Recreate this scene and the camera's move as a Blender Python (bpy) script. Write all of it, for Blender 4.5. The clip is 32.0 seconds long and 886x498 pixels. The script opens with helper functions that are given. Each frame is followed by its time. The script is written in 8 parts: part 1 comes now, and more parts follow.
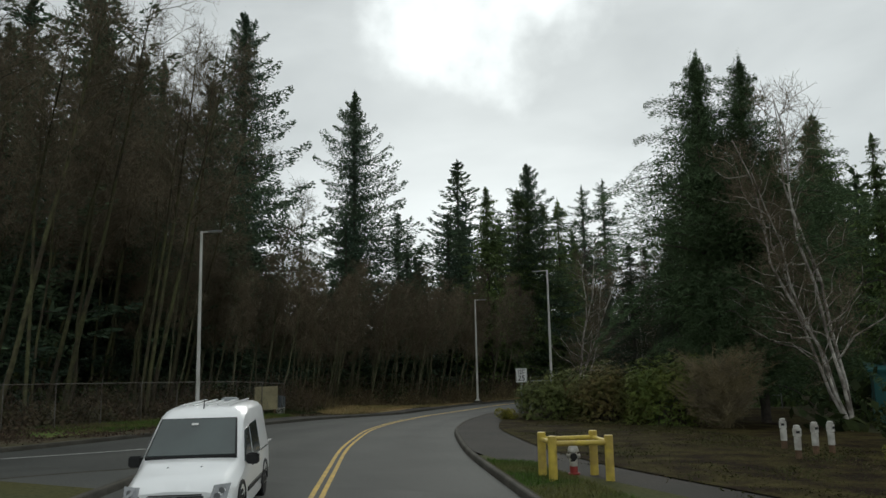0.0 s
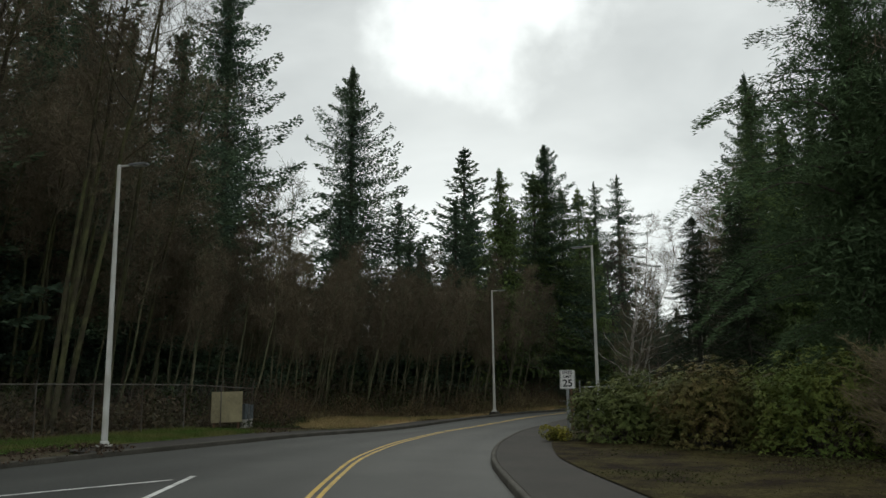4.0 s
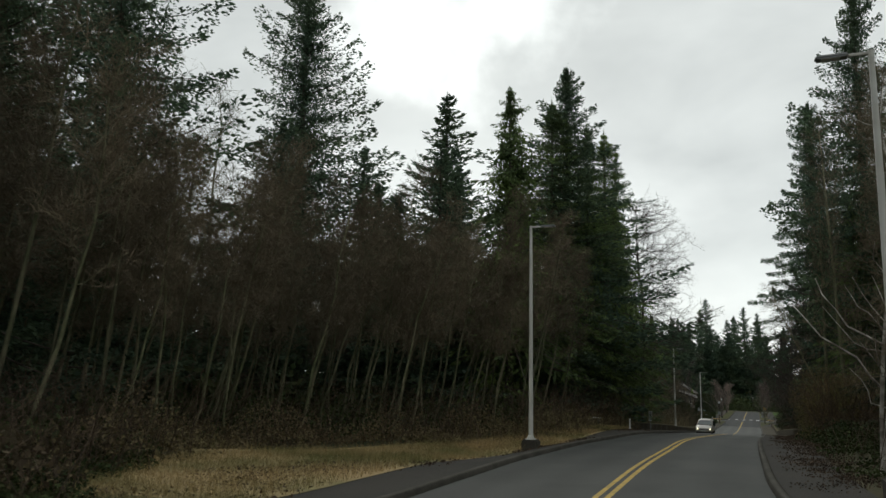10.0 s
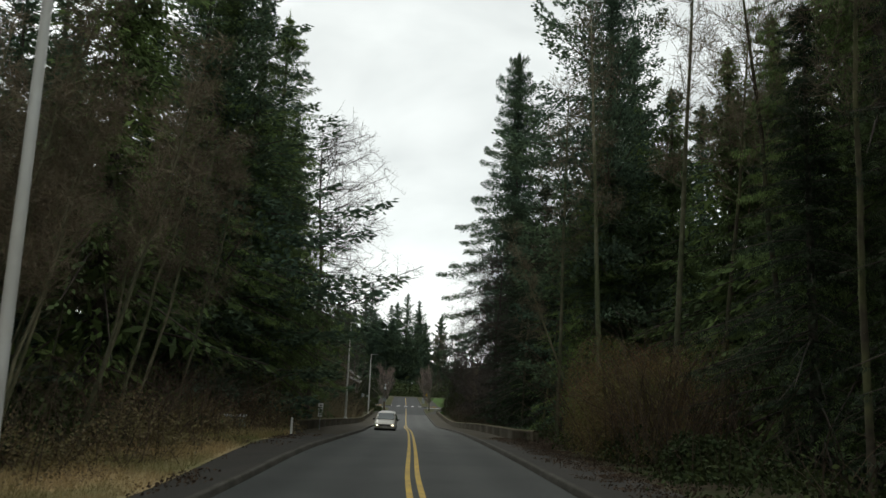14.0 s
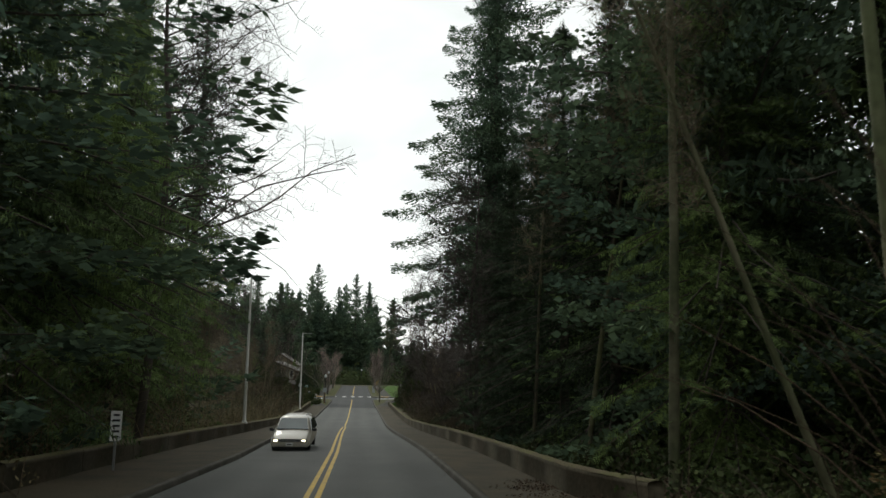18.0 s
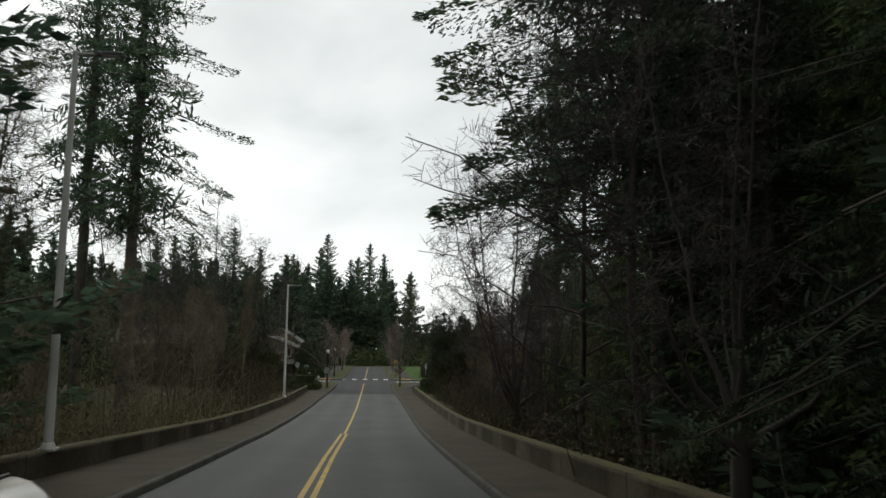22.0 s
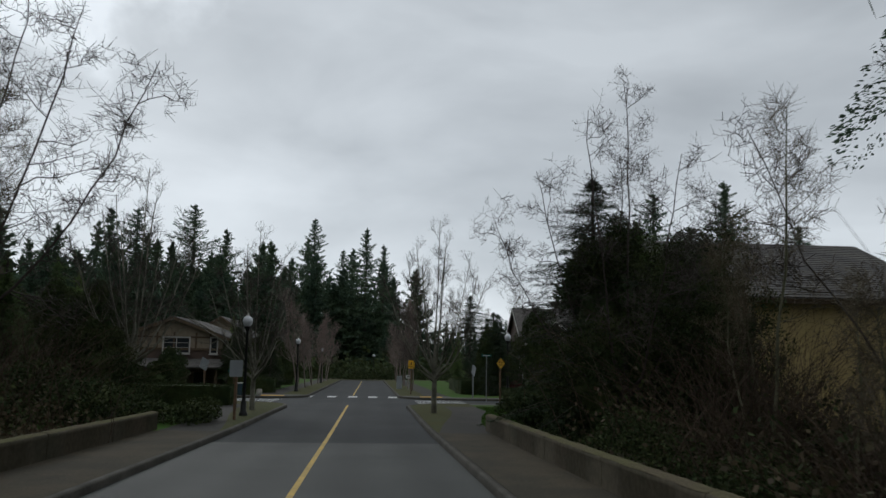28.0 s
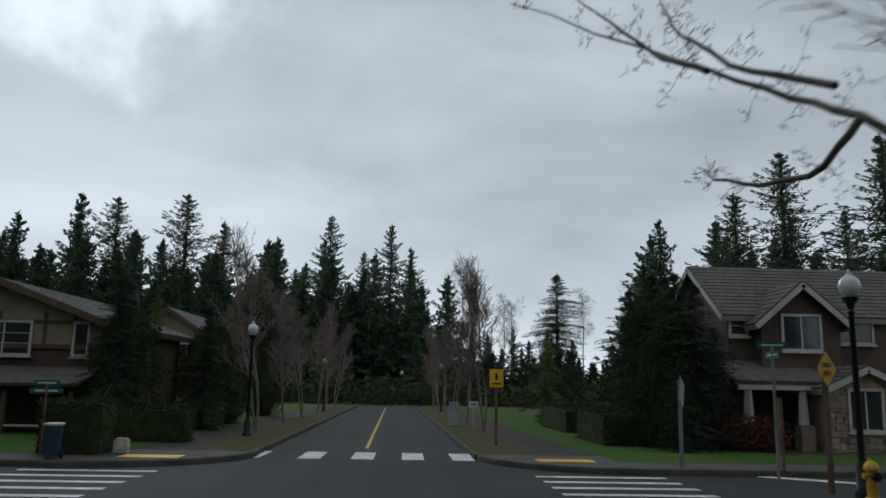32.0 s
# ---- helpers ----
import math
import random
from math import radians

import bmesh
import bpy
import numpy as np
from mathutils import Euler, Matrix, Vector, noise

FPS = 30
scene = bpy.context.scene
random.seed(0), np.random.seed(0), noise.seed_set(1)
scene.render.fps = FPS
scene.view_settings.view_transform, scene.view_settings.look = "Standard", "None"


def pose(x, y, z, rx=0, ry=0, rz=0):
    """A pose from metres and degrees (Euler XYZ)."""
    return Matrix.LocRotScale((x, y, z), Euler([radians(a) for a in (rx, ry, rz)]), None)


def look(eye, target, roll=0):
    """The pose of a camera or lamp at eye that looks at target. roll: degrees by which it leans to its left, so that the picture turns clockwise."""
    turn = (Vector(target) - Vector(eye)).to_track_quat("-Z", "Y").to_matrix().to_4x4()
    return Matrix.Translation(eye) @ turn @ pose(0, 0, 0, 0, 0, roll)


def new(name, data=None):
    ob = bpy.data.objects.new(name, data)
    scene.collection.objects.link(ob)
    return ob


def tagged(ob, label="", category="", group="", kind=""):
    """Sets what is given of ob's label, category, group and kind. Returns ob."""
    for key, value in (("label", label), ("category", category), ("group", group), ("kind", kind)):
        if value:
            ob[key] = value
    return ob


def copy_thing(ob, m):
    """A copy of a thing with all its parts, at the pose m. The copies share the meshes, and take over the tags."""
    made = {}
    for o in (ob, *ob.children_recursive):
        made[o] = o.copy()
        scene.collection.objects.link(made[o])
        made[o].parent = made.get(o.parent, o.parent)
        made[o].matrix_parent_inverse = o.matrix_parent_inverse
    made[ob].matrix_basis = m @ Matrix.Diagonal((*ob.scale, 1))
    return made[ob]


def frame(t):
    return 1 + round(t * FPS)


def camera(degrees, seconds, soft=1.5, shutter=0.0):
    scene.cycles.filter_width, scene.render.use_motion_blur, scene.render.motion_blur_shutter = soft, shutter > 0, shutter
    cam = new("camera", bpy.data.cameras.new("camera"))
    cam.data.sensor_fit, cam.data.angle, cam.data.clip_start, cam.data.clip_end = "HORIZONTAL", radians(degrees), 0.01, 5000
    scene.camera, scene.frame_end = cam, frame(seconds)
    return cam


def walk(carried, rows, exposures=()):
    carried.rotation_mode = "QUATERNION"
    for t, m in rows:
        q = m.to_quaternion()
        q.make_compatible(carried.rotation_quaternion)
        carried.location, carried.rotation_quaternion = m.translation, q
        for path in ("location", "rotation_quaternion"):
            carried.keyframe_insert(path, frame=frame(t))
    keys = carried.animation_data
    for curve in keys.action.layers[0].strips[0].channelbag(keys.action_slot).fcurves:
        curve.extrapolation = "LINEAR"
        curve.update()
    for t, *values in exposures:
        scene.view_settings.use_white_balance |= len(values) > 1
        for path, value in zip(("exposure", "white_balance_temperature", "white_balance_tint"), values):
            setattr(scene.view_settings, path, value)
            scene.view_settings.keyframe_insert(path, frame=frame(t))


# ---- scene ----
# ---- camera and walk ----
cam = camera(60.4, 32.0, soft=1.5, shutter=0.2)
# seconds, eye x y z, yaw, pitch, roll
ROWS = [
    (0, 0.83, 1.49, 0.40, 26.43, 8.25, 1.22),
    (0.5, 0.28, 2.48, 0.33, 26.14, 8.31, 1.34),
    (1, -0.32, 3.55, 0.26, 25.67, 8.42, 1.00),
    (1.5, -0.98, 4.69, 0.20, 25.28, 8.52, 1.05),
    (2, -1.67, 5.87, 0.15, 25.41, 8.58, 0.91),
    (2.5, -2.39, 7.08, 0.10, 25.65, 8.74, 0.49),
    (3, -3.13, 8.31, 0.05, 25.90, 8.78, 0.33),
    (3.5, -3.92, 9.58, 0.01, 26.04, 8.81, 0.59),
    (5.5, -7.58, 15.34, -0.18, 27.39, 9.11, 0.37),
    (6, -8.58, 16.90, -0.23, 27.51, 9.17, 0.04),
    (6.5, -9.60, 18.48, -0.27, 27.48, 9.30, -0.00),
    (7, -10.62, 20.09, -0.31, 27.38, 9.34, -0.08),
    (7.5, -11.66, 21.75, -0.35, 27.12, 9.35, 0.18),
    (8, -12.74, 23.51, -0.39, 27.11, 9.39, 0.24),
    (8.5, -13.84, 25.38, -0.44, 26.89, 9.40, 0.09),
    (9, -14.95, 27.38, -0.48, 26.20, 9.41, -0.08),
    (9.5, -16.04, 29.51, -0.54, 24.98, 9.31, -0.69),
    (10, -17.05, 31.72, -0.59, 22.84, 9.24, -1.11),
    (10.5, -17.96, 33.99, -0.66, 19.85, 9.27, -1.44),
    (11, -18.73, 36.34, -0.72, 16.89, 9.23, -1.50),
    (11.5, -19.37, 38.79, -0.79, 13.80, 9.13, -1.84),
    (12, -19.87, 41.34, -0.86, 11.05, 9.13, -2.16),
    (12.5, -20.23, 43.97, -0.92, 7.27, 8.94, -1.95),
    (13, -20.46, 46.59, -0.96, 4.29, 9.05, -2.40),
    (13.5, -20.58, 49.15, -0.98, 1.10, 8.84, -2.40),
    (14, -20.59, 51.63, -1.00, -2.01, 8.79, -2.40),
    (14.5, -20.51, 54.03, -1.01, -4.06, 8.72, -2.20),
    (16.5, -19.86, 64.65, -1.27, -5.92, 7.96, -1.20),
    (17, -19.76, 67.90, -1.41, -5.77, 7.74, -1.20),
    (17.5, -19.69, 71.33, -1.58, -5.73, 7.76, -1.10),
    (18, -19.63, 74.83, -1.77, -5.48, 7.90, -1.00),
    (18.5, -19.59, 78.32, -1.97, -5.11, 7.66, -1.02),
    (19, -19.56, 81.77, -2.16, -5.04, 7.56, -0.78),
    (19.5, -19.55, 85.15, -2.36, -4.82, 7.41, -0.73),
    (20, -19.56, 88.50, -2.56, -4.71, 7.45, -0.94),
    (20.5, -19.59, 91.88, -2.76, -4.74, 7.48, -0.81),
    (21, -19.64, 95.37, -2.97, -4.61, 6.98, -0.37),
    (21.5, -19.72, 99.08, -3.19, -4.51, 6.77, -0.43),
    (22, -19.81, 103.05, -3.42, -4.41, 6.64, -0.70),
    (22.5, -19.90, 107.23, -3.67, -4.08, 6.64, -0.73),
    (23, -19.98, 111.45, -3.94, -3.88, 6.55, -0.81),
    (23.5, -20.04, 115.56, -4.22, -3.74, 6.68, -0.67),
    (24, -20.09, 119.54, -4.50, -3.59, 6.75, -0.51),
    (24.5, -20.14, 123.51, -4.79, -3.57, 6.91, -0.71),
    (25, -20.21, 127.61, -5.07, -3.64, 7.07, -0.84),
    (25.5, -20.29, 131.89, -5.35, -3.79, 7.03, -0.94),
    (26, -20.38, 136.32, -5.61, -3.88, 7.19, -0.94),
    (26.5, -20.43, 140.85, -5.85, -4.03, 7.24, -0.95),
    (28.5, -20.32, 158.37, -6.53, -4.75, 8.51, -0.85),
    (29, -20.33, 162.47, -6.63, -4.76, 8.81, -0.67),
    (29.5, -20.40, 166.48, -6.72, -4.50, 9.11, -0.63),
    (30, -20.51, 170.44, -6.80, -4.01, 9.19, -0.76),
    (30.5, -20.65, 174.37, -6.87, -3.46, 9.35, -0.83),
    (31, -20.81, 178.28, -6.93, -2.74, 9.50, -0.87),
    (31.5, -20.97, 182.18, -6.99, -2.81, 9.65, -0.99),
    (32, -21.14, 186.07, -7.03, -2.84, 9.79, -1.10),
]
EXPOSURES = [(0.0, 0.0, 6350, 3), (4.0, 0.05, 6450, 3), (9.0, 0.08, 6500, 3), (13.0, 0.3, 6500, 3), (16.5, 0.62, 6550, 3), (18.0, 0.6, 6550, 3), (20.0, 0.45, 6550, 2), (22.0, 0.3, 6500, 5), (24.0, 0.12, 6500, 6), (26.0, -0.1, 6350, 7), (29.0, -0.27, 5900, 6), (32.0, -0.33, 5800, 4)]
walk(cam, [(t, pose(x, y, z, 90 + pitch, roll, yaw)) for t, x, y, z, yaw, pitch, roll in ROWS], EXPOSURES)

# ---- sky and sun: an overcast day, the sun behind thin cloud ----
SUN_YAW, SUN_UP = 22.0, 26.5
sun_dir = Vector((-math.sin(radians(SUN_YAW)) * math.cos(radians(SUN_UP)), math.cos(radians(SUN_YAW)) * math.cos(radians(SUN_UP)), math.sin(radians(SUN_UP))))
world = bpy.data.worlds.new("overcast_sky")
scene.world = world
world.use_nodes = True
wn, wl = world.node_tree.nodes, world.node_tree.links
wn.clear()


w_out = wn.new("ShaderNodeOutputWorld")
w_sky = wn.new("ShaderNodeTexSky")
w_sky.sky_type, w_sky.sun_disc, w_sky.sun_elevation, w_sky.sun_rotation = "NISHITA", False, radians(SUN_UP), radians(-SUN_YAW)
w_bg = wn.new("ShaderNodeBackground")
w_bg.inputs["Strength"].default_value = 0.03
w_sky.dust_density = 0.3
w_pale = wn.new("ShaderNodeHueSaturation")
w_pale.inputs["Saturation"].default_value = 0.15
wl.new(w_sky.outputs[0], w_pale.inputs["Color"])
wl.new(w_pale.outputs[0], w_bg.inputs["Color"])
w_co = wn.new("ShaderNodeTexCoord")
w_map = wn.new("ShaderNodeMapping")
w_map.inputs["Scale"].default_value = (1.0, 1.0, 2.6)
w_map.inputs["Location"].default_value = (0.35, 0.1, 0.2)
wl.new(w_co.outputs["Generated"], w_map.inputs["Vector"])
w_noise = wn.new("ShaderNodeTexNoise")
w_noise.inputs["Scale"].default_value = 2.3
w_noise.inputs["Detail"].default_value = 5.0
w_noise.inputs["Roughness"].default_value = 0.48
w_noise.inputs["Distortion"].default_value = 0.25
wl.new(w_map.outputs[0], w_noise.inputs["Vector"])
w_ramp = wn.new("ShaderNodeValToRGB")
w_ramp.color_ramp.elements[0].position, w_ramp.color_ramp.elements[0].color = 0.32, (0.35, 0.362, 0.378, 1)
w_ramp.color_ramp.elements[1].position, w_ramp.color_ramp.elements[1].color = 0.66, (0.80, 0.806, 0.815, 1)
wl.new(w_noise.outputs["Fac"], w_ramp.inputs["Fac"])
w_dot = wn.new("ShaderNodeVectorMath")
w_dot.operation = "DOT_PRODUCT"
w_dot.inputs[1].default_value = sun_dir
wl.new(w_co.outputs["Generated"], w_dot.inputs[0])
w_jit = wn.new("ShaderNodeMath")
w_jit.operation = "MULTIPLY_ADD"
w_jit.inputs[1].default_value = 0.05
w_fine = wn.new("ShaderNodeTexNoise")
w_fine.inputs["Scale"].default_value = 6.5
w_fine.inputs["Detail"].default_value = 6.0
wl.new(w_co.outputs["Generated"], w_fine.inputs["Vector"])
wl.new(w_fine.outputs["Fac"], w_jit.inputs[0])
wl.new(w_dot.outputs["Value"], w_jit.inputs[2])
w_glow = wn.new("ShaderNodeMapRange")
w_glow.interpolation_type = "SMOOTHSTEP"
for key, value in (("From Min", 1.011), ("From Max", 1.027), ("To Min", 0.0), ("To Max", 0.75)):
    w_glow.inputs[key].default_value = value
wl.new(w_jit.outputs[0], w_glow.inputs["Value"])
w_add = wn.new("ShaderNodeMix")
w_add.data_type, w_add.blend_type = "RGBA", "ADD"
w_add.inputs["Factor"].default_value = 1.0
wl.new(w_ramp.outputs["Color"], w_add.inputs[6])
wl.new(w_glow.outputs["Result"], w_add.inputs[7])
w_sep = wn.new("ShaderNodeSeparateXYZ")
wl.new(w_co.outputs["Generated"], w_sep.inputs[0])
w_low = wn.new("ShaderNodeMapRange")
w_low.interpolation_type = "SMOOTHSTEP"
for key, value in (("From Min", 0.36), ("From Max", 0.05), ("To Min", 0.0), ("To Max", 0.22)):
    w_low.inputs[key].default_value = value
wl.new(w_sep.outputs["Z"], w_low.inputs["Value"])
w_rim = wn.new("ShaderNodeMix")
w_rim.data_type, w_rim.blend_type = "RGBA", "ADD"
w_rim.inputs["Factor"].default_value = 1.0
wl.new(w_add.outputs[2], w_rim.inputs[6])
wl.new(w_low.outputs["Result"], w_rim.inputs[7])
w_high = wn.new("ShaderNodeMapRange")
w_high.interpolation_type = "SMOOTHSTEP"
for key, value in (("From Min", 0.52), ("From Max", 0.95), ("To Min", 0.0), ("To Max", 0.5)):
    w_high.inputs[key].default_value = value
wl.new(w_sep.outputs["Z"], w_high.inputs["Value"])
w_dome = wn.new("ShaderNodeMix")
w_dome.data_type, w_dome.blend_type = "RGBA", "ADD"
w_dome.inputs["Factor"].default_value = 1.0
wl.new(w_rim.outputs[2], w_dome.inputs[6])
wl.new(w_high.outputs["Result"], w_dome.inputs[7])
w_cloud = wn.new("ShaderNodeBackground")
w_cloud.inputs["Strength"].default_value = 0.68
wl.new(w_dome.outputs[2], w_cloud.inputs["Color"])
w_sum = wn.new("ShaderNodeAddShader")
wl.new(w_bg.outputs[0], w_sum.inputs[0])
wl.new(w_cloud.outputs[0], w_sum.inputs[1])
wl.new(w_sum.outputs[0], w_out.inputs["Surface"])
sun = new("sun", bpy.data.lights.new("sun", "SUN"))
sun.data.energy, sun.data.angle, sun.data.color = 0.7, radians(25), (1.0, 0.96, 0.9)
sun.matrix_world = look(sun_dir * 100, (0, 0, 0))

# ---- materials ----
def material(name, base, rough=0.8, metal=0.0, vary=0.25, grain=6.0, bump=0.15, second=None, blotch=0.5, by_object=0.0, by_island=0.0, translucent=0.0, spec=0.3, coat=0.0, local=False):
    """Base colour broken up at two scales, fine relief, a second colour in blotches, an own tone for each object or piece."""
    m = bpy.data.materials.new(name)
    m.use_nodes = True
    n, k = m.node_tree.nodes, m.node_tree.links
    b = n["Principled BSDF"]
    b.inputs["Roughness"].default_value, b.inputs["Metallic"].default_value = rough, metal
    b.inputs["Specular IOR Level"].default_value = spec
    if coat:
        b.inputs["Coat Weight"].default_value, b.inputs["Coat Roughness"].default_value = coat, 0.08
    co = n.new("ShaderNodeTexCoord")
    if local:
        src = co.outputs["Object"]
    else:
        geo = n.new("ShaderNodeNewGeometry")
        src = geo.outputs["Position"]
    fine, wide = n.new("ShaderNodeTexNoise"), n.new("ShaderNodeTexNoise")
    fine.inputs["Scale"].default_value, fine.inputs["Detail"].default_value = grain, 5
    wide.inputs["Scale"].default_value, wide.inputs["Detail"].default_value = blotch, 4
    k.new(src, fine.inputs["Vector"])
    k.new(src, wide.inputs["Vector"])
    ramp = n.new("ShaderNodeMapRange")
    ramp.inputs["From Min"].default_value, ramp.inputs["From Max"].default_value = 0.38, 0.62
    k.new(wide.outputs["Fac"], ramp.inputs["Value"])
    mix = n.new("ShaderNodeMix")
    mix.data_type = "RGBA"
    two = second or tuple(c * 0.72 for c in base)
    mix.inputs[6].default_value, mix.inputs[7].default_value = (*base, 1), (*two, 1)
    k.new(ramp.outputs[0], mix.inputs["Factor"])
    hsv = n.new("ShaderNodeHueSaturation")
    k.new(mix.outputs[2], hsv.inputs["Color"])
    val = n.new("ShaderNodeMapRange")
    val.inputs["From Min"].default_value, val.inputs["From Max"].default_value = 0.25, 0.75
    val.inputs["To Min"].default_value, val.inputs["To Max"].default_value = 1 - vary, 1 + vary
    k.new(fine.outputs["Fac"], val.inputs["Value"])
    out = val.outputs[0]
    if by_object or by_island:
        if by_island:
            g2 = n.new("ShaderNodeNewGeometry")
            rnd, amount = g2.outputs["Random Per Island"], by_island
        else:
            oi = n.new("ShaderNodeObjectInfo")
            rnd, amount = oi.outputs["Random"], by_object
        mr = n.new("ShaderNodeMapRange")
        mr.inputs["To Min"].default_value, mr.inputs["To Max"].default_value = 1 - amount, 1 + amount
        k.new(rnd, mr.inputs["Value"])
        mul = n.new("ShaderNodeMath")
        mul.operation = "MULTIPLY"
        k.new(out, mul.inputs[0])
        k.new(mr.outputs[0], mul.inputs[1])
        out = mul.outputs[0]
    k.new(out, hsv.inputs["Value"])
    k.new(hsv.outputs[0], b.inputs["Base Color"])
    if bump:
        bp = n.new("ShaderNodeBump")
        bp.inputs["Strength"].default_value, bp.inputs["Distance"].default_value = bump, 0.02
        k.new(fine.outputs["Fac"], bp.inputs["Height"])
        k.new(bp.outputs[0], b.inputs["Normal"])
    if translucent:
        tr = n.new("ShaderNodeBsdfTranslucent")
        k.new(hsv.outputs[0], tr.inputs["Color"])
        ms = n.new("ShaderNodeMixShader")
        ms.inputs[0].default_value = translucent
        k.new(b.outputs[0], ms.inputs[1])
        k.new(tr.outputs[0], ms.inputs[2])
        k.new(ms.outputs[0], n["Material Output"].inputs["Surface"])
    return m


ASPHALT = material("asphalt", (0.046, 0.048, 0.044), 0.72, vary=0.35, grain=45, bump=0.35, second=(0.035, 0.037, 0.034), blotch=0.35, spec=0.2)
def wheel_tracks(mat, deep):
    """Smooth darker tracks where wheels run, broken up along the road."""
    n, k = mat.node_tree.nodes, mat.node_tree.links
    hsv = next(q for q in n if q.type == "HUE_SAT")
    old = hsv.inputs["Value"].links[0].from_socket
    at = n.new("ShaderNodeAttribute")
    at.attribute_name = "across"
    ang, wave, gain, mul = [n.new("ShaderNodeMath") for _ in range(4)]
    ang.operation, wave.operation, gain.operation, mul.operation = "MULTIPLY_ADD", "COSINE", "MULTIPLY_ADD", "MULTIPLY"
    ang.inputs[1].default_value, ang.inputs[2].default_value = 8 * math.pi, 0.3
    gain.inputs[1].default_value, gain.inputs[2].default_value = deep, 1.0
    k.new(at.outputs["Fac"], ang.inputs[0])
    k.new(ang.outputs[0], wave.inputs[0])
    k.new(wave.outputs[0], gain.inputs[0])
    k.new(gain.outputs[0], mul.inputs[0])
    k.new(old, mul.inputs[1])
    k.new(mul.outputs[0], hsv.inputs["Value"])
    return mat


wheel_tracks(ASPHALT, 0.14)
NEW_ASPHALT = wheel_tracks(material("newer_dark_asphalt", (0.030, 0.032, 0.032), 0.8, vary=0.3, grain=45, bump=0.35, second=(0.022, 0.024, 0.025), blotch=0.3, spec=0.14), 0.10)
PATH = material("path_asphalt", (0.042, 0.040, 0.035), 0.85, vary=0.3, grain=40, bump=0.3, second=(0.050, 0.046, 0.040), blotch=0.6, spec=0.1)
FOOTWAY = material("stained_footway", (0.064, 0.053, 0.035), 0.9, vary=0.3, grain=20, bump=0.3, second=(0.045, 0.040, 0.028), blotch=0.8, spec=0.1)
CONCRETE = material("concrete", (0.088, 0.085, 0.075), 0.85, vary=0.25, grain=18, bump=0.25, second=(0.064, 0.062, 0.053), blotch=0.7, spec=0.15)
KERB = material("kerb_concrete", (0.075, 0.070, 0.058), 0.85, vary=0.3, grain=20, bump=0.3, second=(0.05, 0.047, 0.038), blotch=1.2, spec=0.12)
PARAPET = material("weathered_concrete", (0.095, 0.080, 0.056), 0.9, vary=0.3, grain=9, bump=0.35, second=(0.062, 0.056, 0.036), blotch=0.5, spec=0.1)
MOSS = material("moss", (0.105, 0.10, 0.05), 0.95, vary=0.35, grain=30, bump=0.5, second=(0.10, 0.084, 0.055), blotch=0.9, spec=0.05)
YELLOW_PAINT = material("yellow_road_paint", (0.52, 0.34, 0.05), 0.7, vary=0.25, grain=30, bump=0.2, second=(0.36, 0.25, 0.06), blotch=2.5)
WHITE_PAINT = material("white_road_paint", (0.62, 0.62, 0.6), 0.7, vary=0.2, grain=30, bump=0.2, second=(0.4, 0.4, 0.39), blotch=2.5)
SOIL = material("forest_floor", (0.075, 0.06, 0.04), 0.95, vary=0.4, grain=5, bump=0.6, second=(0.055, 0.062, 0.03), blotch=0.25, spec=0.08)
GRASS = material("lawn", (0.066, 0.120, 0.025), 0.9, vary=0.4, grain=14, bump=0.6, second=(0.13, 0.13, 0.048), blotch=0.5, spec=0.05)
DRY_GRASS = material("dry_grass", (0.36, 0.262, 0.13), 0.95, vary=0.4, grain=12, bump=0.6, second=(0.16, 0.15, 0.06), blotch=0.3)
MULCH = material("bark_mulch", (0.020, 0.014, 0.009), 0.95, vary=0.6, grain=11, bump=1.0, second=(0.052, 0.044, 0.017), blotch=1.1, spec=0.03)
NEEDLES = material("fir_needles", (0.074, 0.112, 0.078), 0.95, vary=0.3, grain=1.5, bump=0, second=(0.088, 0.124, 0.070), blotch=0.25, by_island=0.45, translucent=0.3, spec=0.08)
# Cedar foliage in near-black green: deep shade put into the colour.
SHADE_NEEDLES = material("shade_dark_needles", (0.030, 0.046, 0.028), 0.95, vary=0.3, grain=1.5, bump=0, second=(0.036, 0.048, 0.026), blotch=0.3, by_island=0.45, translucent=0.1, spec=0.06)
CEDAR = material("cedar_foliage", (0.135, 0.19, 0.062), 0.95, vary=0.3, grain=1.2, bump=0, second=(0.085, 0.12, 0.055), blotch=0.3, by_island=0.5, translucent=0.32, spec=0.08)
DEODAR_GREEN = material("deodar_needles", (0.10, 0.148, 0.075), 0.95, vary=0.3, grain=1.5, bump=0, second=(0.065, 0.10, 0.05), blotch=0.4, by_island=0.2, translucent=0.15, spec=0.04)
OLIVE = material("olive_bramble_leaves", (0.15, 0.13, 0.062), 0.9, vary=0.3, grain=2, bump=0, second=(0.13, 0.098, 0.055), blotch=0.4, by_island=0.22, translucent=0.15)
BUSH = material("yellow_bramble_leaves", (0.125, 0.128, 0.038), 0.8, vary=0.3, grain=2, bump=0, second=(0.17, 0.105, 0.055), blotch=0.6, by_island=0.22, translucent=0.2)
GREY_BARK = material("grey_street_tree_bark", (0.21, 0.20, 0.155), 0.9, vary=0.3, grain=9, bump=0.4, second=(0.11, 0.105, 0.08), blotch=2.0)
STRIP = material("thin_mossy_soil", (0.066, 0.064, 0.026), 0.95, vary=0.4, grain=12, bump=0.6, second=(0.06, 0.065, 0.03), blotch=0.7, spec=0.05)
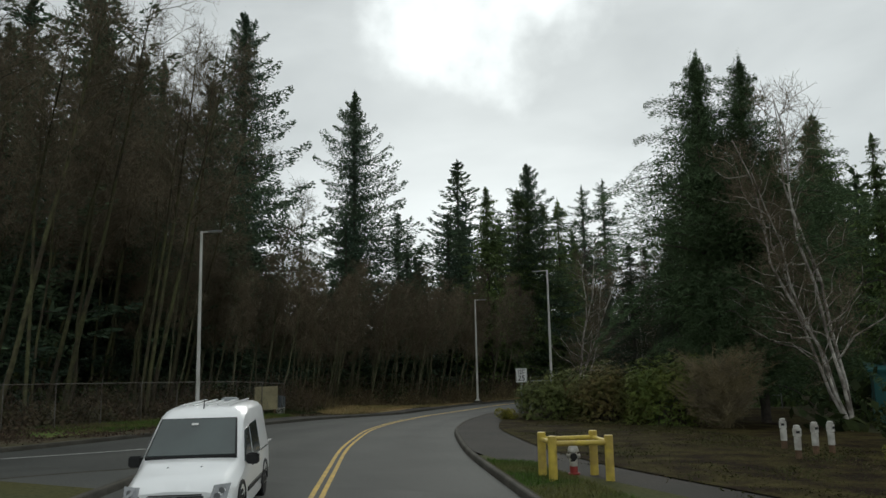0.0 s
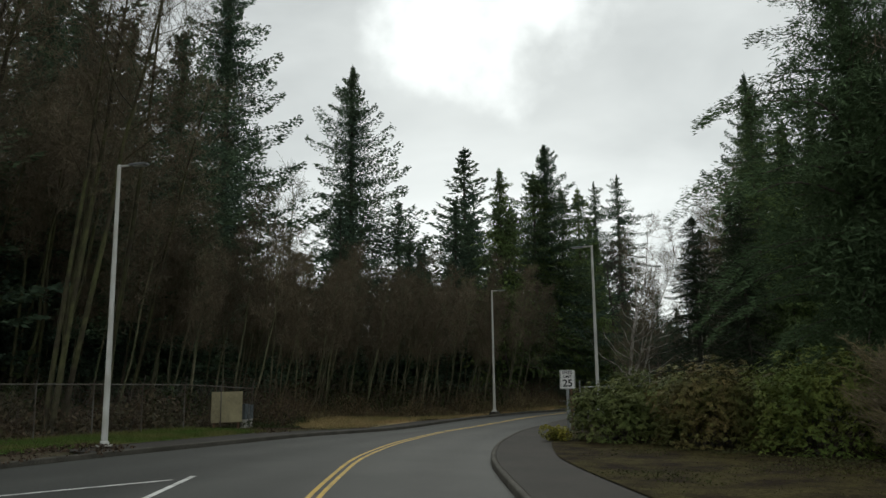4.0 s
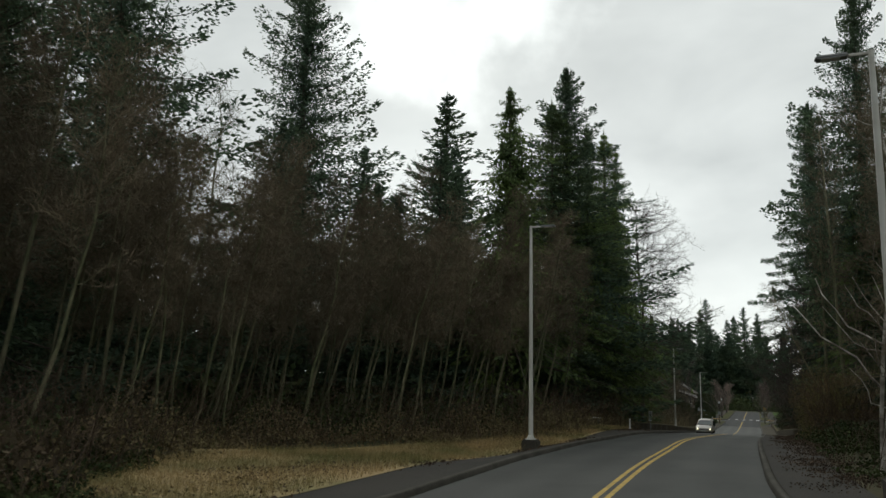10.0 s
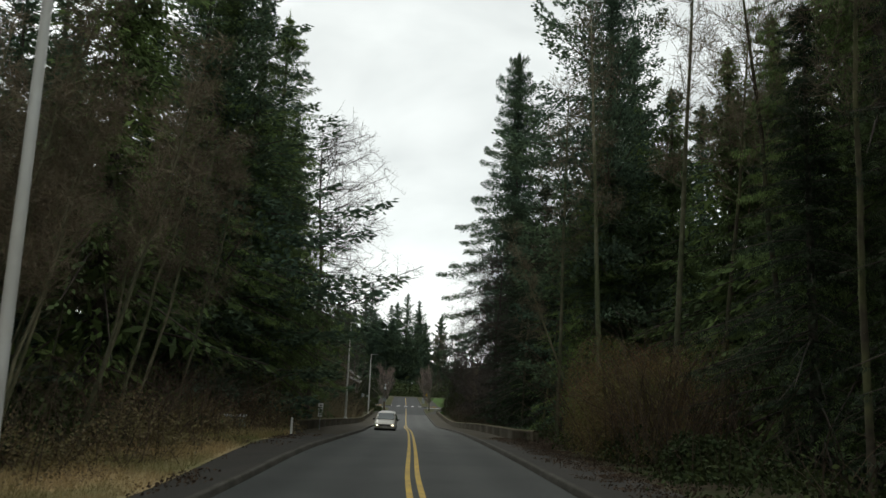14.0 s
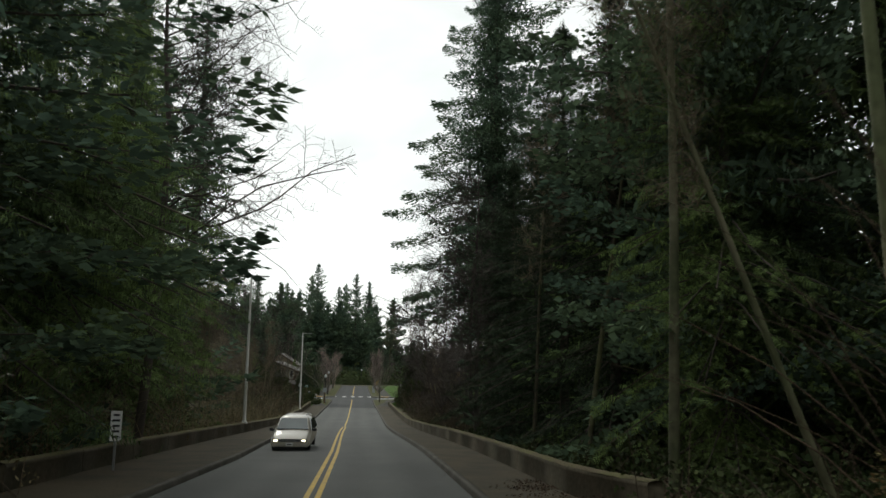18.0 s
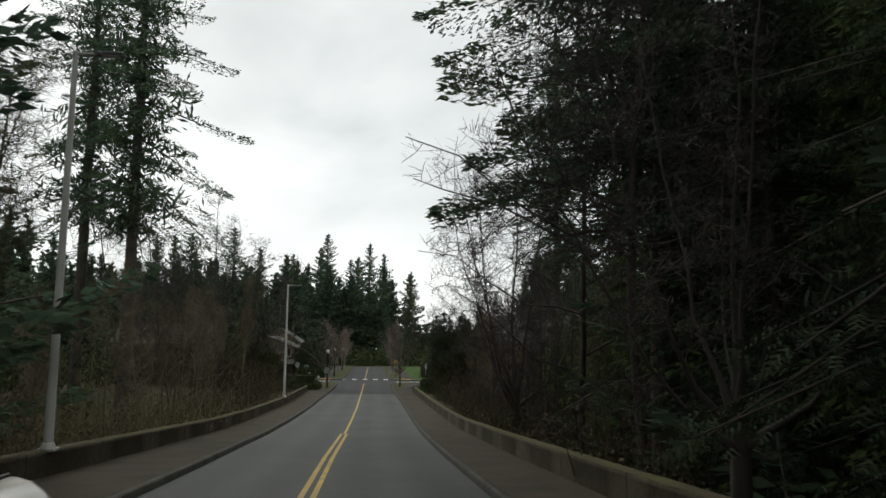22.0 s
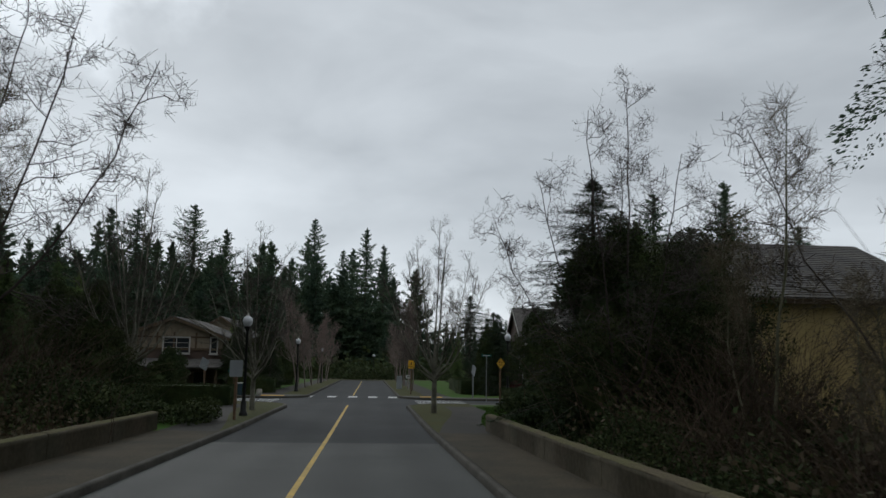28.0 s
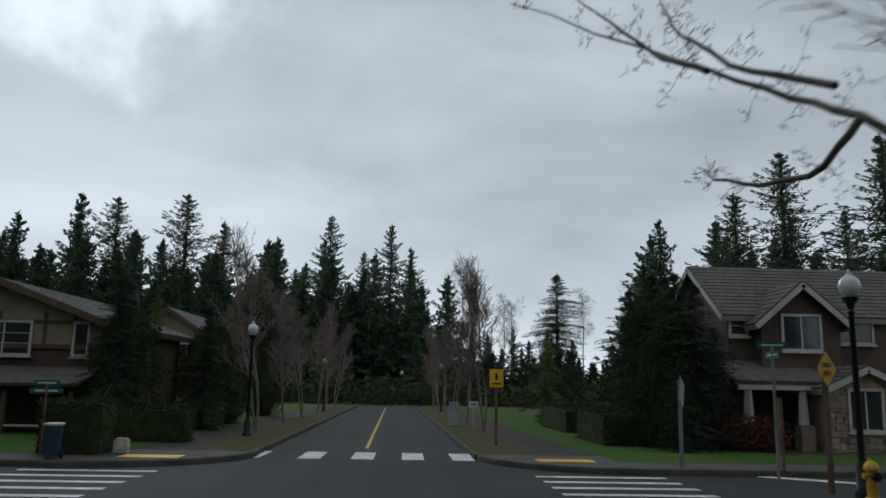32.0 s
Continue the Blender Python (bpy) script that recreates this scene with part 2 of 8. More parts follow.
LAWN = material("short_lawn", (0.042, 0.098, 0.014), 0.9, vary=0.35, grain=14, bump=0.6, second=(0.062, 0.092, 0.024), blotch=0.7, spec=0.05)
RED_TWIG = material("reddish_twigs", (0.22, 0.172, 0.15), 0.9, vary=0.2, grain=2, bump=0, second=(0.165, 0.132, 0.112), blotch=0.4, by_object=0.2)
PALE_TWIG = material("pale_dry_twigs", (0.185, 0.152, 0.078), 0.9, vary=0.3, grain=3, bump=0, second=(0.17, 0.142, 0.09), blotch=1.0)
RHODO = material("fresh_rhododendron_leaves", (0.150, 0.172, 0.040), 0.7, vary=0.25, grain=3, bump=0, second=(0.10, 0.14, 0.034), blotch=1.0, by_island=0.25, translucent=0.2, spec=0.12)
BRONZE_RHODO = material("bronzed_rhododendron_leaves", (0.150, 0.118, 0.046), 0.7, vary=0.3, grain=3, bump=0, second=(0.108, 0.118, 0.038), blotch=1.4, by_island=0.3, translucent=0.15, spec=0.1)
OLIVE_RHODO = material("olive_rhododendron_leaves", (0.125, 0.140, 0.046), 0.7, vary=0.25, grain=3, bump=0, second=(0.092, 0.118, 0.036), blotch=1.0, by_island=0.25, translucent=0.15, spec=0.1)
BARK = material("conifer_bark", (0.085, 0.068, 0.055), 0.95, vary=0.4, grain=9, bump=0.6, second=(0.055, 0.05, 0.042), blotch=1.0)
ALDER_BARK = material("alder_bark", (0.16, 0.15, 0.095), 0.9, vary=0.35, grain=4, bump=0.3, second=(0.08, 0.09, 0.045), blotch=0.8, by_object=0.3)
MOSSY_BARK = material("mossy_alder_bark", (0.095, 0.098, 0.048), 0.95, vary=0.35, grain=4, bump=0.4, second=(0.065, 0.056, 0.04), blotch=0.9, by_object=0.3, spec=0.1)
BIRCH_BARK = material("birch_bark", (0.55, 0.52, 0.47), 0.85, vary=0.3, grain=5, bump=0.3, second=(0.16, 0.14, 0.12), blotch=2.2)
TWIG = material("bare_twigs", (0.150, 0.120, 0.080), 0.9, vary=0.2, grain=2, bump=0, second=(0.115, 0.094, 0.06), blotch=0.4, by_object=0.25)
DARK_TWIG = material("dark_twigs", (0.075, 0.062, 0.053), 0.9, vary=0.2, grain=2, bump=0, blotch=0.4)
LAUREL = material("broad_evergreen_leaves", (0.125, 0.150, 0.040), 0.7, vary=0.3, grain=3, bump=0, second=(0.09, 0.10, 0.034), blotch=0.7, by_island=0.3, translucent=0.15, spec=0.1)
BRAMBLE = material("bramble_leaves", (0.066, 0.062, 0.031), 0.9, vary=0.3, grain=2, bump=0, second=(0.09, 0.065, 0.04), blotch=0.5, by_island=0.3, translucent=0.15)
RUSSET = material("russet_twigs", (0.078, 0.053, 0.034), 0.9, vary=0.3, grain=2, bump=0, second=(0.06, 0.043, 0.028), blotch=0.8, by_island=0.3)
HEDGE = material("hedge_leaves", (0.030, 0.046, 0.018), 0.85, vary=0.3, grain=3, bump=0, second=(0.05, 0.06, 0.022), blotch=1.0, by_island=0.4, translucent=0.1, spec=0.12)
YELLOW_SHRUB = material("yellow_shrub_leaves", (0.26, 0.23, 0.03), 0.7, vary=0.3, grain=3, bump=0, second=(0.15, 0.16, 0.03), blotch=2.0, by_island=0.4, translucent=0.2)
POLE = material("painted_steel_pole", (0.60, 0.60, 0.57), 0.55, vary=0.12, grain=3, bump=0.05, second=(0.48, 0.47, 0.43), blotch=1.5)
POLE_GREY = material("galvanised_steel", (0.30, 0.31, 0.31), 0.5, 0.6, vary=0.15, grain=6, bump=0.05)
FENCE_STEEL = material("weathered_fence_steel", (0.15, 0.145, 0.13), 0.7, 0.2, vary=0.25, grain=8, bump=0.1, second=(0.09, 0.075, 0.06), blotch=1.5)
IRON = material("black_iron", (0.012, 0.013, 0.012), 0.45, vary=0.2, grain=8, bump=0.1)
SIGN_WHITE = material("white_sign_sheet", (0.72, 0.72, 0.70), 0.5, vary=0.06, grain=3, bump=0)
SIGN_BLACK = material("black_sign_ink", (0.012, 0.012, 0.013), 0.5, vary=0.05, grain=3, bump=0)
SIGN_YELLOW = material("yellow_sign_sheet", (0.75, 0.42, 0.02), 0.5, vary=0.08, grain=3, bump=0)
SIGN_GREEN = material("green_sign_sheet", (0.02, 0.13, 0.10), 0.5, vary=0.08, grain=3, bump=0)
WOOD = material("weathered_wood", (0.16, 0.10, 0.06), 0.85, vary=0.3, grain=7, bump=0.3, second=(0.10, 0.065, 0.04), blotch=2)
PLYWOOD = material("plywood_board", (0.34, 0.30, 0.18), 0.8, vary=0.15, grain=6, bump=0.15, second=(0.26, 0.23, 0.14), blotch=1.2)
SLATE = material("slate_grey_cabinet_paint", (0.13, 0.15, 0.16), 0.55, vary=0.12, grain=4, bump=0.05)
CABINET = material("grey_cabinet", (0.33, 0.35, 0.36), 0.55, vary=0.1, grain=4, bump=0.05)

# ---- plan: heights and lines along the road, by the distance y ----
Y_KNOTS = np.arange(-90, 461, 1.0)


def smooth_line(knots, width=5):
    ys, vs = zip(*knots)
    v = np.interp(Y_KNOTS, ys, vs)
    k = np.hanning(2 * width + 1)
    k /= k.sum()
    return np.convolve(np.pad(v, width, "reflect", reflect_type="odd"), k, "valid")


ROAD_Z = smooth_line([(-90, 1.4), (1.5, -1.5), (17, -2.13), (27, -2.38), (36, -2.62), (44, -2.82), (54, -2.91), (64.6, -3.17), (71.3, -3.48), (78.3, -3.87), (88.5, -4.46), (99, -5.09), (111, -5.84), (123.5, -6.69), (136, -7.51), (145, -7.95), (158, -8.43), (166, -8.62), (178, -8.83), (186, -8.93), (209, -9.22), (269, -10.0), (460, -12.2)], 4)
CENTRE_X = smooth_line([(-90, 56.4), (0, 0.6), (13.67, -7.87), (21.5, -12.6), (29, -16.4), (34.5, -18.3), (41.7, -19.85), (51.5, -20.22), (60, -20.35), (68, -20.56), (80, -20.59), (92, -20.67), (104, -20.8), (115, -21.06), (125, -21.28), (150, -21.55), (180, -21.9), (200, -22.15), (260, -22.95), (460, -25.2)], 4)
RIGHT_W = smooth_line([(-90, 4.2), (16, 4.2), (29, 3.9), (38, 3.6), (50, 3.02), (60, 2.9), (75, 3.0), (90, 3.16), (105, 3.28), (135, 3.25), (150, 3.36), (165, 3.36), (180, 3.15), (200, 3.15), (460, 3.15)], 3)
LEFT_X = smooth_line([(14, -21.4), (18, -21.9), (25, -22.8), (33, -23.0), (40, -23.4), (47, -23.7), (55, -23.95), (62, -24.0), (74, -23.98), (86, -23.8), (100, -23.64), (108, -23.88), (121, -24.14), (130, -24.4), (140, -24.6), (152, -24.74), (165, -24.92), (180, -24.92), (200, -25.1), (260, -26.05), (460, -28.3)], 2)


def at_y(line, y):
    return np.interp(y, Y_KNOTS, line)


def road_z(y):
    return at_y(ROAD_Z, y)


def centre_x(y):
    return at_y(CENTRE_X, y)


def right_x(y):
    return centre_x(y) + at_y(RIGHT_W, y)


def left_x(y):
    return at_y(LEFT_X, y)


def ramp(v, a, b):
    u = np.clip((np.asarray(v, float) - a) / (b - a), 0, 1)
    return u * u * (3 - 2 * u)


def cross_fall(x, y):
    """The carriageway leans down to the left in the bend."""
    lean = ramp(y, 34, 46) * (1 - ramp(y, 66, 80))
    return -0.05 * np.clip(centre_x(y) - x, 0, 7) * lean - 0.17 * np.clip(left_x(y) - 0.2 - x, 0, 2.2) * lean * ramp(y, 50, 58)


def ground_z(x, y):
    """Height of the ground: the verges follow the road, and the land falls into a ravine beside the bridge."""
    x, y = np.asarray(x, float), np.asarray(y, float)
    out_l, out_r = left_x(np.maximum(y, 25)) - x, x - right_x(y)
    ravine = ramp(y, 92, 108) * (1 - ramp(y, 160, 176))
    z = road_z(y) + 0.13 + cross_fall(x, y)
    z = z - ravine * 5.5 * (ramp(out_l, 2.6, 12) + ramp(out_r, 2.2, 11))
    far = ramp(np.maximum(out_l, out_r), 6, 30)
    z = z + far * (0.35 * np.sin(x * 0.21 + y * 0.13) + 0.25 * np.sin(y * 0.31 - x * 0.17))
    z = z + 0.08 * ramp(out_r, 3, 9) * (1 - ramp(y, 45, 60)) * ramp(y, 17, 26)
    return z


# ---- mesh helpers ----
def mesh_of(name, verts, faces, mat, smooth=False):
    me = bpy.data.meshes.new(name)
    verts = np.asarray(verts, np.float32)
    faces = np.asarray(faces, np.int32)
    n, k = faces.shape
    me.vertices.add(len(verts))
    me.vertices.foreach_set("co", verts.ravel())
    me.loops.add(n * k)
    me.loops.foreach_set("vertex_index", faces.ravel())
    me.polygons.add(n)
    me.polygons.foreach_set("loop_start", np.arange(0, n * k, k, dtype=np.int32))
    me.update(calc_edges=True)
    if smooth:
        me.polygons.foreach_set("use_smooth", np.ones(n, bool))
    me.materials.append(mat)
    return me


def link(name, me, parent=None, label=""):
    ob = new(name, me)
    if parent is not None:
        ob.parent = parent
    return tagged(ob, label) if label else ob


def part(name, bm, mat, parent, label="", smooth=False):
    me = bpy.data.meshes.new(name)
    bm.to_mesh(me)
    bm.free()
    me.materials.append(mat)
    if smooth:
        me.polygons.foreach_set("use_smooth", np.ones(len(me.polygons), bool))
        me.set_sharp_from_angle(angle=radians(40))
    return link(name, me, parent, label)


def thing(name, place=(0, 0, 0), turn=0.0, label="", category="", group="", kind=""):
    ob = new(name)
    ob.matrix_world = pose(*place, 0, 0, turn)
    ob.empty_display_size = 0.2
    return tagged(ob, label, category, group, kind)


def box_bm(size, at=(0, 0, 0), bevel=0.0, bm=None, turn=None):
    """A block, its middle at the place given, with rounded edges."""
    b = bmesh.new()
    bmesh.ops.create_cube(b, size=1.0, matrix=Matrix.Diagonal((*size, 1)))
    if bevel:
        bmesh.ops.bevel(b, geom=b.edges[:], offset=min(bevel, min(size) * 0.45), segments=2, affect="EDGES")
    m = Matrix.Translation(at) @ (turn if turn is not None else Matrix())
    bmesh.ops.transform(b, matrix=m, verts=b.verts)
    return join_bm(bm, b)


def join_bm(bm, b):
    if bm is None:
        return b
    me = bpy.data.meshes.new("join")
    b.to_mesh(me)
    b.free()
    bm.from_mesh(me)
    bpy.data.meshes.remove(me)
    return bm


def turned_bm(profile, sides=16, bm=None, at=(0, 0, 0), turn=None, cap=True):
    """A body of revolution from rows of (radius, height)."""
    b = bmesh.new()
    rings = []
    for r, z in profile:
        rings.append([b.verts.new((r * math.cos(a), r * math.sin(a), z)) for a in np.linspace(0, 2 * math.pi, sides, endpoint=False)])
    for p, q in zip(rings, rings[1:]):
        for i in range(sides):
            b.faces.new((p[i], p[(i + 1) % sides], q[(i + 1) % sides], q[i]))
    if cap:
        b.faces.new(rings[0][::-1])
        b.faces.new(rings[-1])
    m = Matrix.Translation(at) @ (turn if turn is not None else Matrix())
    bmesh.ops.transform(b, matrix=m, verts=b.verts)
    return join_bm(bm, b)


def rod_bm(a, c, r, r2=None, sides=10, bm=None):
    """A round rod from a to c."""
    a, c = Vector(a), Vector(c)
    turn = (c - a).to_track_quat("Z", "Y").to_matrix().to_4x4()
    return turned_bm([(r, 0), (r if r2 is None else r2, (c - a).length)], sides, bm, a, turn)


def sheet(name, ys, columns, mat, lift=0.0, label="", zfun=None, kind="structure", smooth=True):
    """A ribbon that follows the road: columns are functions of y that give x; lift is the height over the road."""
    cols = [np.array([c(y) for y in ys]) for c in columns]
    lifts = lift if isinstance(lift, (list, tuple)) else [lift] * len(columns)
    v = np.zeros((len(ys), len(columns), 3))
    for j, c in enumerate(cols):
        v[:, j, 0], v[:, j, 1] = c, ys
        v[:, j, 2] = (road_z(ys) + cross_fall(c, ys) if zfun is None else zfun(c, ys)) + lifts[j]
    n, k = len(ys), len(columns)
    idx = np.arange(n * k).reshape(n, k)
    f = np.stack([idx[:-1, :-1], idx[:-1, 1:], idx[1:, 1:], idx[1:, :-1]], -1).reshape(-1, 4)
    ob = link(name, mesh_of(name, v.reshape(-1, 3), f, mat, smooth))
    if name == "road":
        ob.data.attributes.new("across", "FLOAT", "POINT").data.foreach_set("value", np.tile(np.linspace(0, 1, k), n).astype(np.float32))
    return tagged(ob, label, kind=kind)


def between(a, b, u):
    return lambda y: a(y) * (1 - u) + b(y) * u


def shift(line, d):
    return lambda y: line(y) + d


def span(a, b, step=1.0):
    return np.linspace(a, b, max(2, int(round((b - a) / step)) + 1))


# ---- ground: one sheet to the horizon ----
gx = np.unique(np.concatenate([np.linspace(-3000, -260, 9), np.linspace(-240, -62, 30), np.arange(-60, 32, 1.0), np.linspace(34, 240, 34), np.linspace(260, 3000, 9)]))
gy = np.unique(np.concatenate([np.linspace(-3000, -260, 9), np.linspace(-240, -32, 30), np.arange(-30, 292, 1.25), np.linspace(296, 460, 30), np.linspace(480, 3000, 12)]))
GX, GY = np.meshgrid(gx, gy)
GZ = ground_z(GX, GY)
main_r = right_x(GY) + 0.4
under = (GX < main_r) & (GX > np.where(GY > 15, left_x(GY) - 0.4, centre_x(GY) - 5.2))
under |= (GY <= 15) & (GX > -22.5) & (GX < -13.5)
under |= (GY > 197.0) & (GY < 205.5) & (np.abs(GX + 22) < 70)
under |= (GY > 193.2) & (GY < 209.4) & (GX > left_x(GY) - 4.8) & (GX < right_x(GY) + 4.8)
GZ = np.where(under, GZ - 0.42, GZ - 0.02)
gi = np.arange(GX.size).reshape(GX.shape)
ground = link("ground", mesh_of("ground", np.stack([GX, GY, GZ], -1).reshape(-1, 3), np.stack([gi[:-1, :-1], gi[:-1, 1:], gi[1:, 1:], gi[1:, :-1]], -1).reshape(-1, 4), SOIL, True))
tagged(ground, "dark forest floor of soil, moss and leaf litter", "ground", kind="structure")

# ---- carriageway, kerbs, footways ----
cols = [between(left_x, right_x, u) for u in np.linspace(0, 1, 33)]
sheet("road", span(14.4, 176, 1.0), cols, ASPHALT, 0, "worn grey asphalt two-lane road")
sheet("road", span(176, 274, 1.0), cols, NEW_ASPHALT, 0, "newer dark asphalt two-lane road")
main_left = shift(centre_x, -4.5)
sheet("road", span(-90, 14.4, 1.5), [between(main_left, right_x, u) for u in (0, 0.25, 0.5, 0.75, 1)], ASPHALT, 0, "worn grey asphalt two-lane road")


def side_left(y):
    return -21.4 + 0.05 * (14.4 - y)


def side_right(y):
    return -13.3 - 1.6 * (1 - math.exp(-(14.4 - y) / 3.0))


sheet("road", span(-90, 14.4, 1.5), [side_left, between(side_left, side_right, 0.5), side_right], ASPHALT, -0.002, "asphalt side road joining beside a grass island")


# grass island between the two roads
sheet("lawn", span(-60, 11.4, 1.2), [shift(side_right, 0.16), between(side_right, main_left, 0.5), shift(main_left, -0.16)], STRIP, 0.13, "small mossy grass island at the fork")
sheet("paving", span(11.4, 14.2, 0.7), [shift(side_right, 0.16), between(side_right, main_left, 0.5), shift(main_left, -0.16)], ASPHALT, 0.13, "dark asphalt nose of the traffic island")


def kerb(name, line, ys, side, label="weathered concrete kerb"):
    """A kerb whose road face stands on the line; side +1: footway to the right of it."""
    s = side
    ob = sheet(name, ys, [shift(line, 0.0), shift(line, 0.015 * s), shift(line, 0.04 * s), shift(line, 0.15 * s), shift(line, 0.17 * s)][::s], KERB, [-0.05, 0.11, 0.14, 0.145, 0.02][::s], label, smooth=False)
    return ob


Y_CROSS0, Y_CROSS1, R_CORNER = 197.9, 204.6, 3.6
kerb("kerb", right_x, span(-90, Y_CROSS0 - R_CORNER), 1)
kerb("kerb", right_x, span(Y_CROSS1 + R_CORNER, 272), 1)
kerb("kerb", left_x, span(16, Y_CROSS0 - R_CORNER), -1)
kerb("kerb", left_x, span(Y_CROSS1 + R_CORNER, 272), -1)
kerb("kerb", side_left, span(-60, 15.8), -1)
kerb("kerb", side_right, span(-60, 14.2), 1)
kerb("kerb", main_left, span(-60, 14.2), -1)


def walk_a(y):
    return right_x(y) + np.interp(y, [14, 15.6, 17, 18.5, 20.5], [3.2, 2.6, 1.9, 0.9, 0.17])


def walk_b(y):
    return right_x(y) + np.interp(y, [14, 16.6, 19.3, 23, 30, 45, 60, 88], [5.0, 4.0, 3.0, 2.4, 1.9, 1.75, 1.8, 1.85])


P_RIGHT, P_LEFT = shift(right_x, 1.8), lambda y: np.interp(y, [80, 119.3, 159.9, 180], [-26.2, -26.42, -26.86, -27.1])
sheet("footway", span(-20, 88), [walk_a, between(walk_a, walk_b, 0.5), walk_b], PATH, 0.135, "dark asphalt footway beside the kerb")
sheet("footway", span(88, 178), [shift(right_x, 0.17), P_RIGHT], FOOTWAY, 0.135, "worn concrete footway on the bridge")
sheet("footway", span(26, 88), [shift(left_x, -1.9), shift(left_x, -0.17)], PATH, 0.135, "dark asphalt footway beside the kerb")
sheet("footway", span(88, 178), [P_LEFT, shift(left_x, -0.17)], FOOTWAY, 0.135, "worn concrete footway on the bridge")
sheet("lawn", span(-20, 20), [shift(right_x, 0.17), walk_a], STRIP, 0.14, "thin mossy grass strip between kerb and footway")

# verges
def on_ground(name, ys, columns, mat, lift, label):
    return sheet(name, ys, columns, mat, lift, label, zfun=ground_z)


on_ground("lawn", span(20, 35.5), [shift(left_x, -6.0), shift(left_x, -4.0), shift(left_x, -1.9)], GRASS, 0.02, "green verge grass in front of the fence")
on_ground("verge", span(35.5, 43), [shift(left_x, -6.4), shift(left_x, -4.0), shift(left_x, -1.9)], STRIP, 0.02, "bare brown verge with moss and leaf litter")
on_ground("verge", span(43, 86), [lambda y: np.interp(y, [43, 52, 64, 86], [-31, -34, -31.5, -27.3]), shift(left_x, -4.0), shift(left_x, -1.9)], DRY_GRASS, 0.02, "dry straw-brown verge grass")
on_ground("verge", span(-10, 47), [walk_b, shift(walk_b, 2), shift(walk_b, 5), shift(walk_b, 9), shift(walk_b, 14)], MULCH, 0.03, "dark bark mulch bed under the shrubs")

# ---- road markings ----
def line_mark(name, line, off, w, ys, mat, label):
    return sheet(name, ys, [shift(line, off - w / 2), shift(line, off + w / 2)], mat, 0.006, label, kind="structure")


line_mark("centre_line", centre_x, 0.11, 0.11, span(-60, 136), YELLOW_PAINT, "worn solid yellow centre line")
line_mark("centre_line", centre_x, -0.11, 0.11, span(-60, 136), YELLOW_PAINT, "worn solid yellow centre line")
line_mark("centre_line", centre_x, 0.02, 0.11, span(136, 197), YELLOW_PAINT, "single yellow centre line")
line_mark("centre_line", centre_x, 0.0, 0.11, span(211.5, 268), YELLOW_PAINT, "single yellow centre line")


def stroke(name, a, b, w, mat, label):
    d = Vector((b[0] - a[0], b[1] - a[1])).normalized() * (w / 2)
    pts = 8
    ys = np.linspace(0, 1, pts)
    v = []
    for u in ys:
        x, y = a[0] + (b[0] - a[0]) * u, a[1] + (b[1] - a[1]) * u
        for s in (-1, 1):
            px, py = x - d.y * s, y + d.x * s
            v.append((px, py, float(road_z(py)) + 0.008))
    f = [[2 * i, 2 * i + 1, 2 * i + 3, 2 * i + 2] for i in range(pts - 1)]
    return tagged(link(name, mesh_of(name, v, f, mat)), label, kind="structure")


stroke("edge_line", (-13.4, 17.2), (-17.3, 23.9), 0.13, WHITE_PAINT, "thin white painted line at the fork")
stroke("edge_line", (-19.8, 15.2), (-17.2, 23.2), 0.13, WHITE_PAINT, "thin white painted line at the fork")
for x in (-25.35, -23.7, -22.25, -20.85, -19.45):
    stroke("crossing_bar", (x, 207.6), (x, 209.9), 0.62, WHITE_PAINT, "white painted bar of the crosswalk")
for y in (198.9, 199.9, 200.9, 201.9, 202.9, 203.9):
    for x in (-28.1, -16.6):
        stroke("crossing_bar", (x - 1.5, y), (x + 1.5, y), 0.3, WHITE_PAINT, "white painted bar of the crosswalk")
stroke("stop_line", (-12.6, 204.6), (-10.6, 203.2), 0.4, WHITE_PAINT, "white painted stop line")

# crossing street

def cross_sheet(name, x0, x1, y0, y1, mat, lift, label):
    xs = np.linspace(x0, x1, 16)
    v = [(x, y, float(road_z(y)) + lift) for x in xs for y in (y0, y1)]
    f = [[2 * i, 2 * i + 2, 2 * i + 3, 2 * i + 1] for i in range(15)]
    return tagged(link(name, mesh_of(name, v, f, mat)), label, kind="structure")


cross_sheet("road", -90, float(left_x(203)) + 0.2, Y_CROSS0, Y_CROSS1, NEW_ASPHALT, 0.001, "asphalt side street at the crossing")
cross_sheet("road", float(right_x(203)) - 0.2, 60, Y_CROSS0, Y_CROSS1, NEW_ASPHALT, 0.001, "asphalt side street at the crossing")


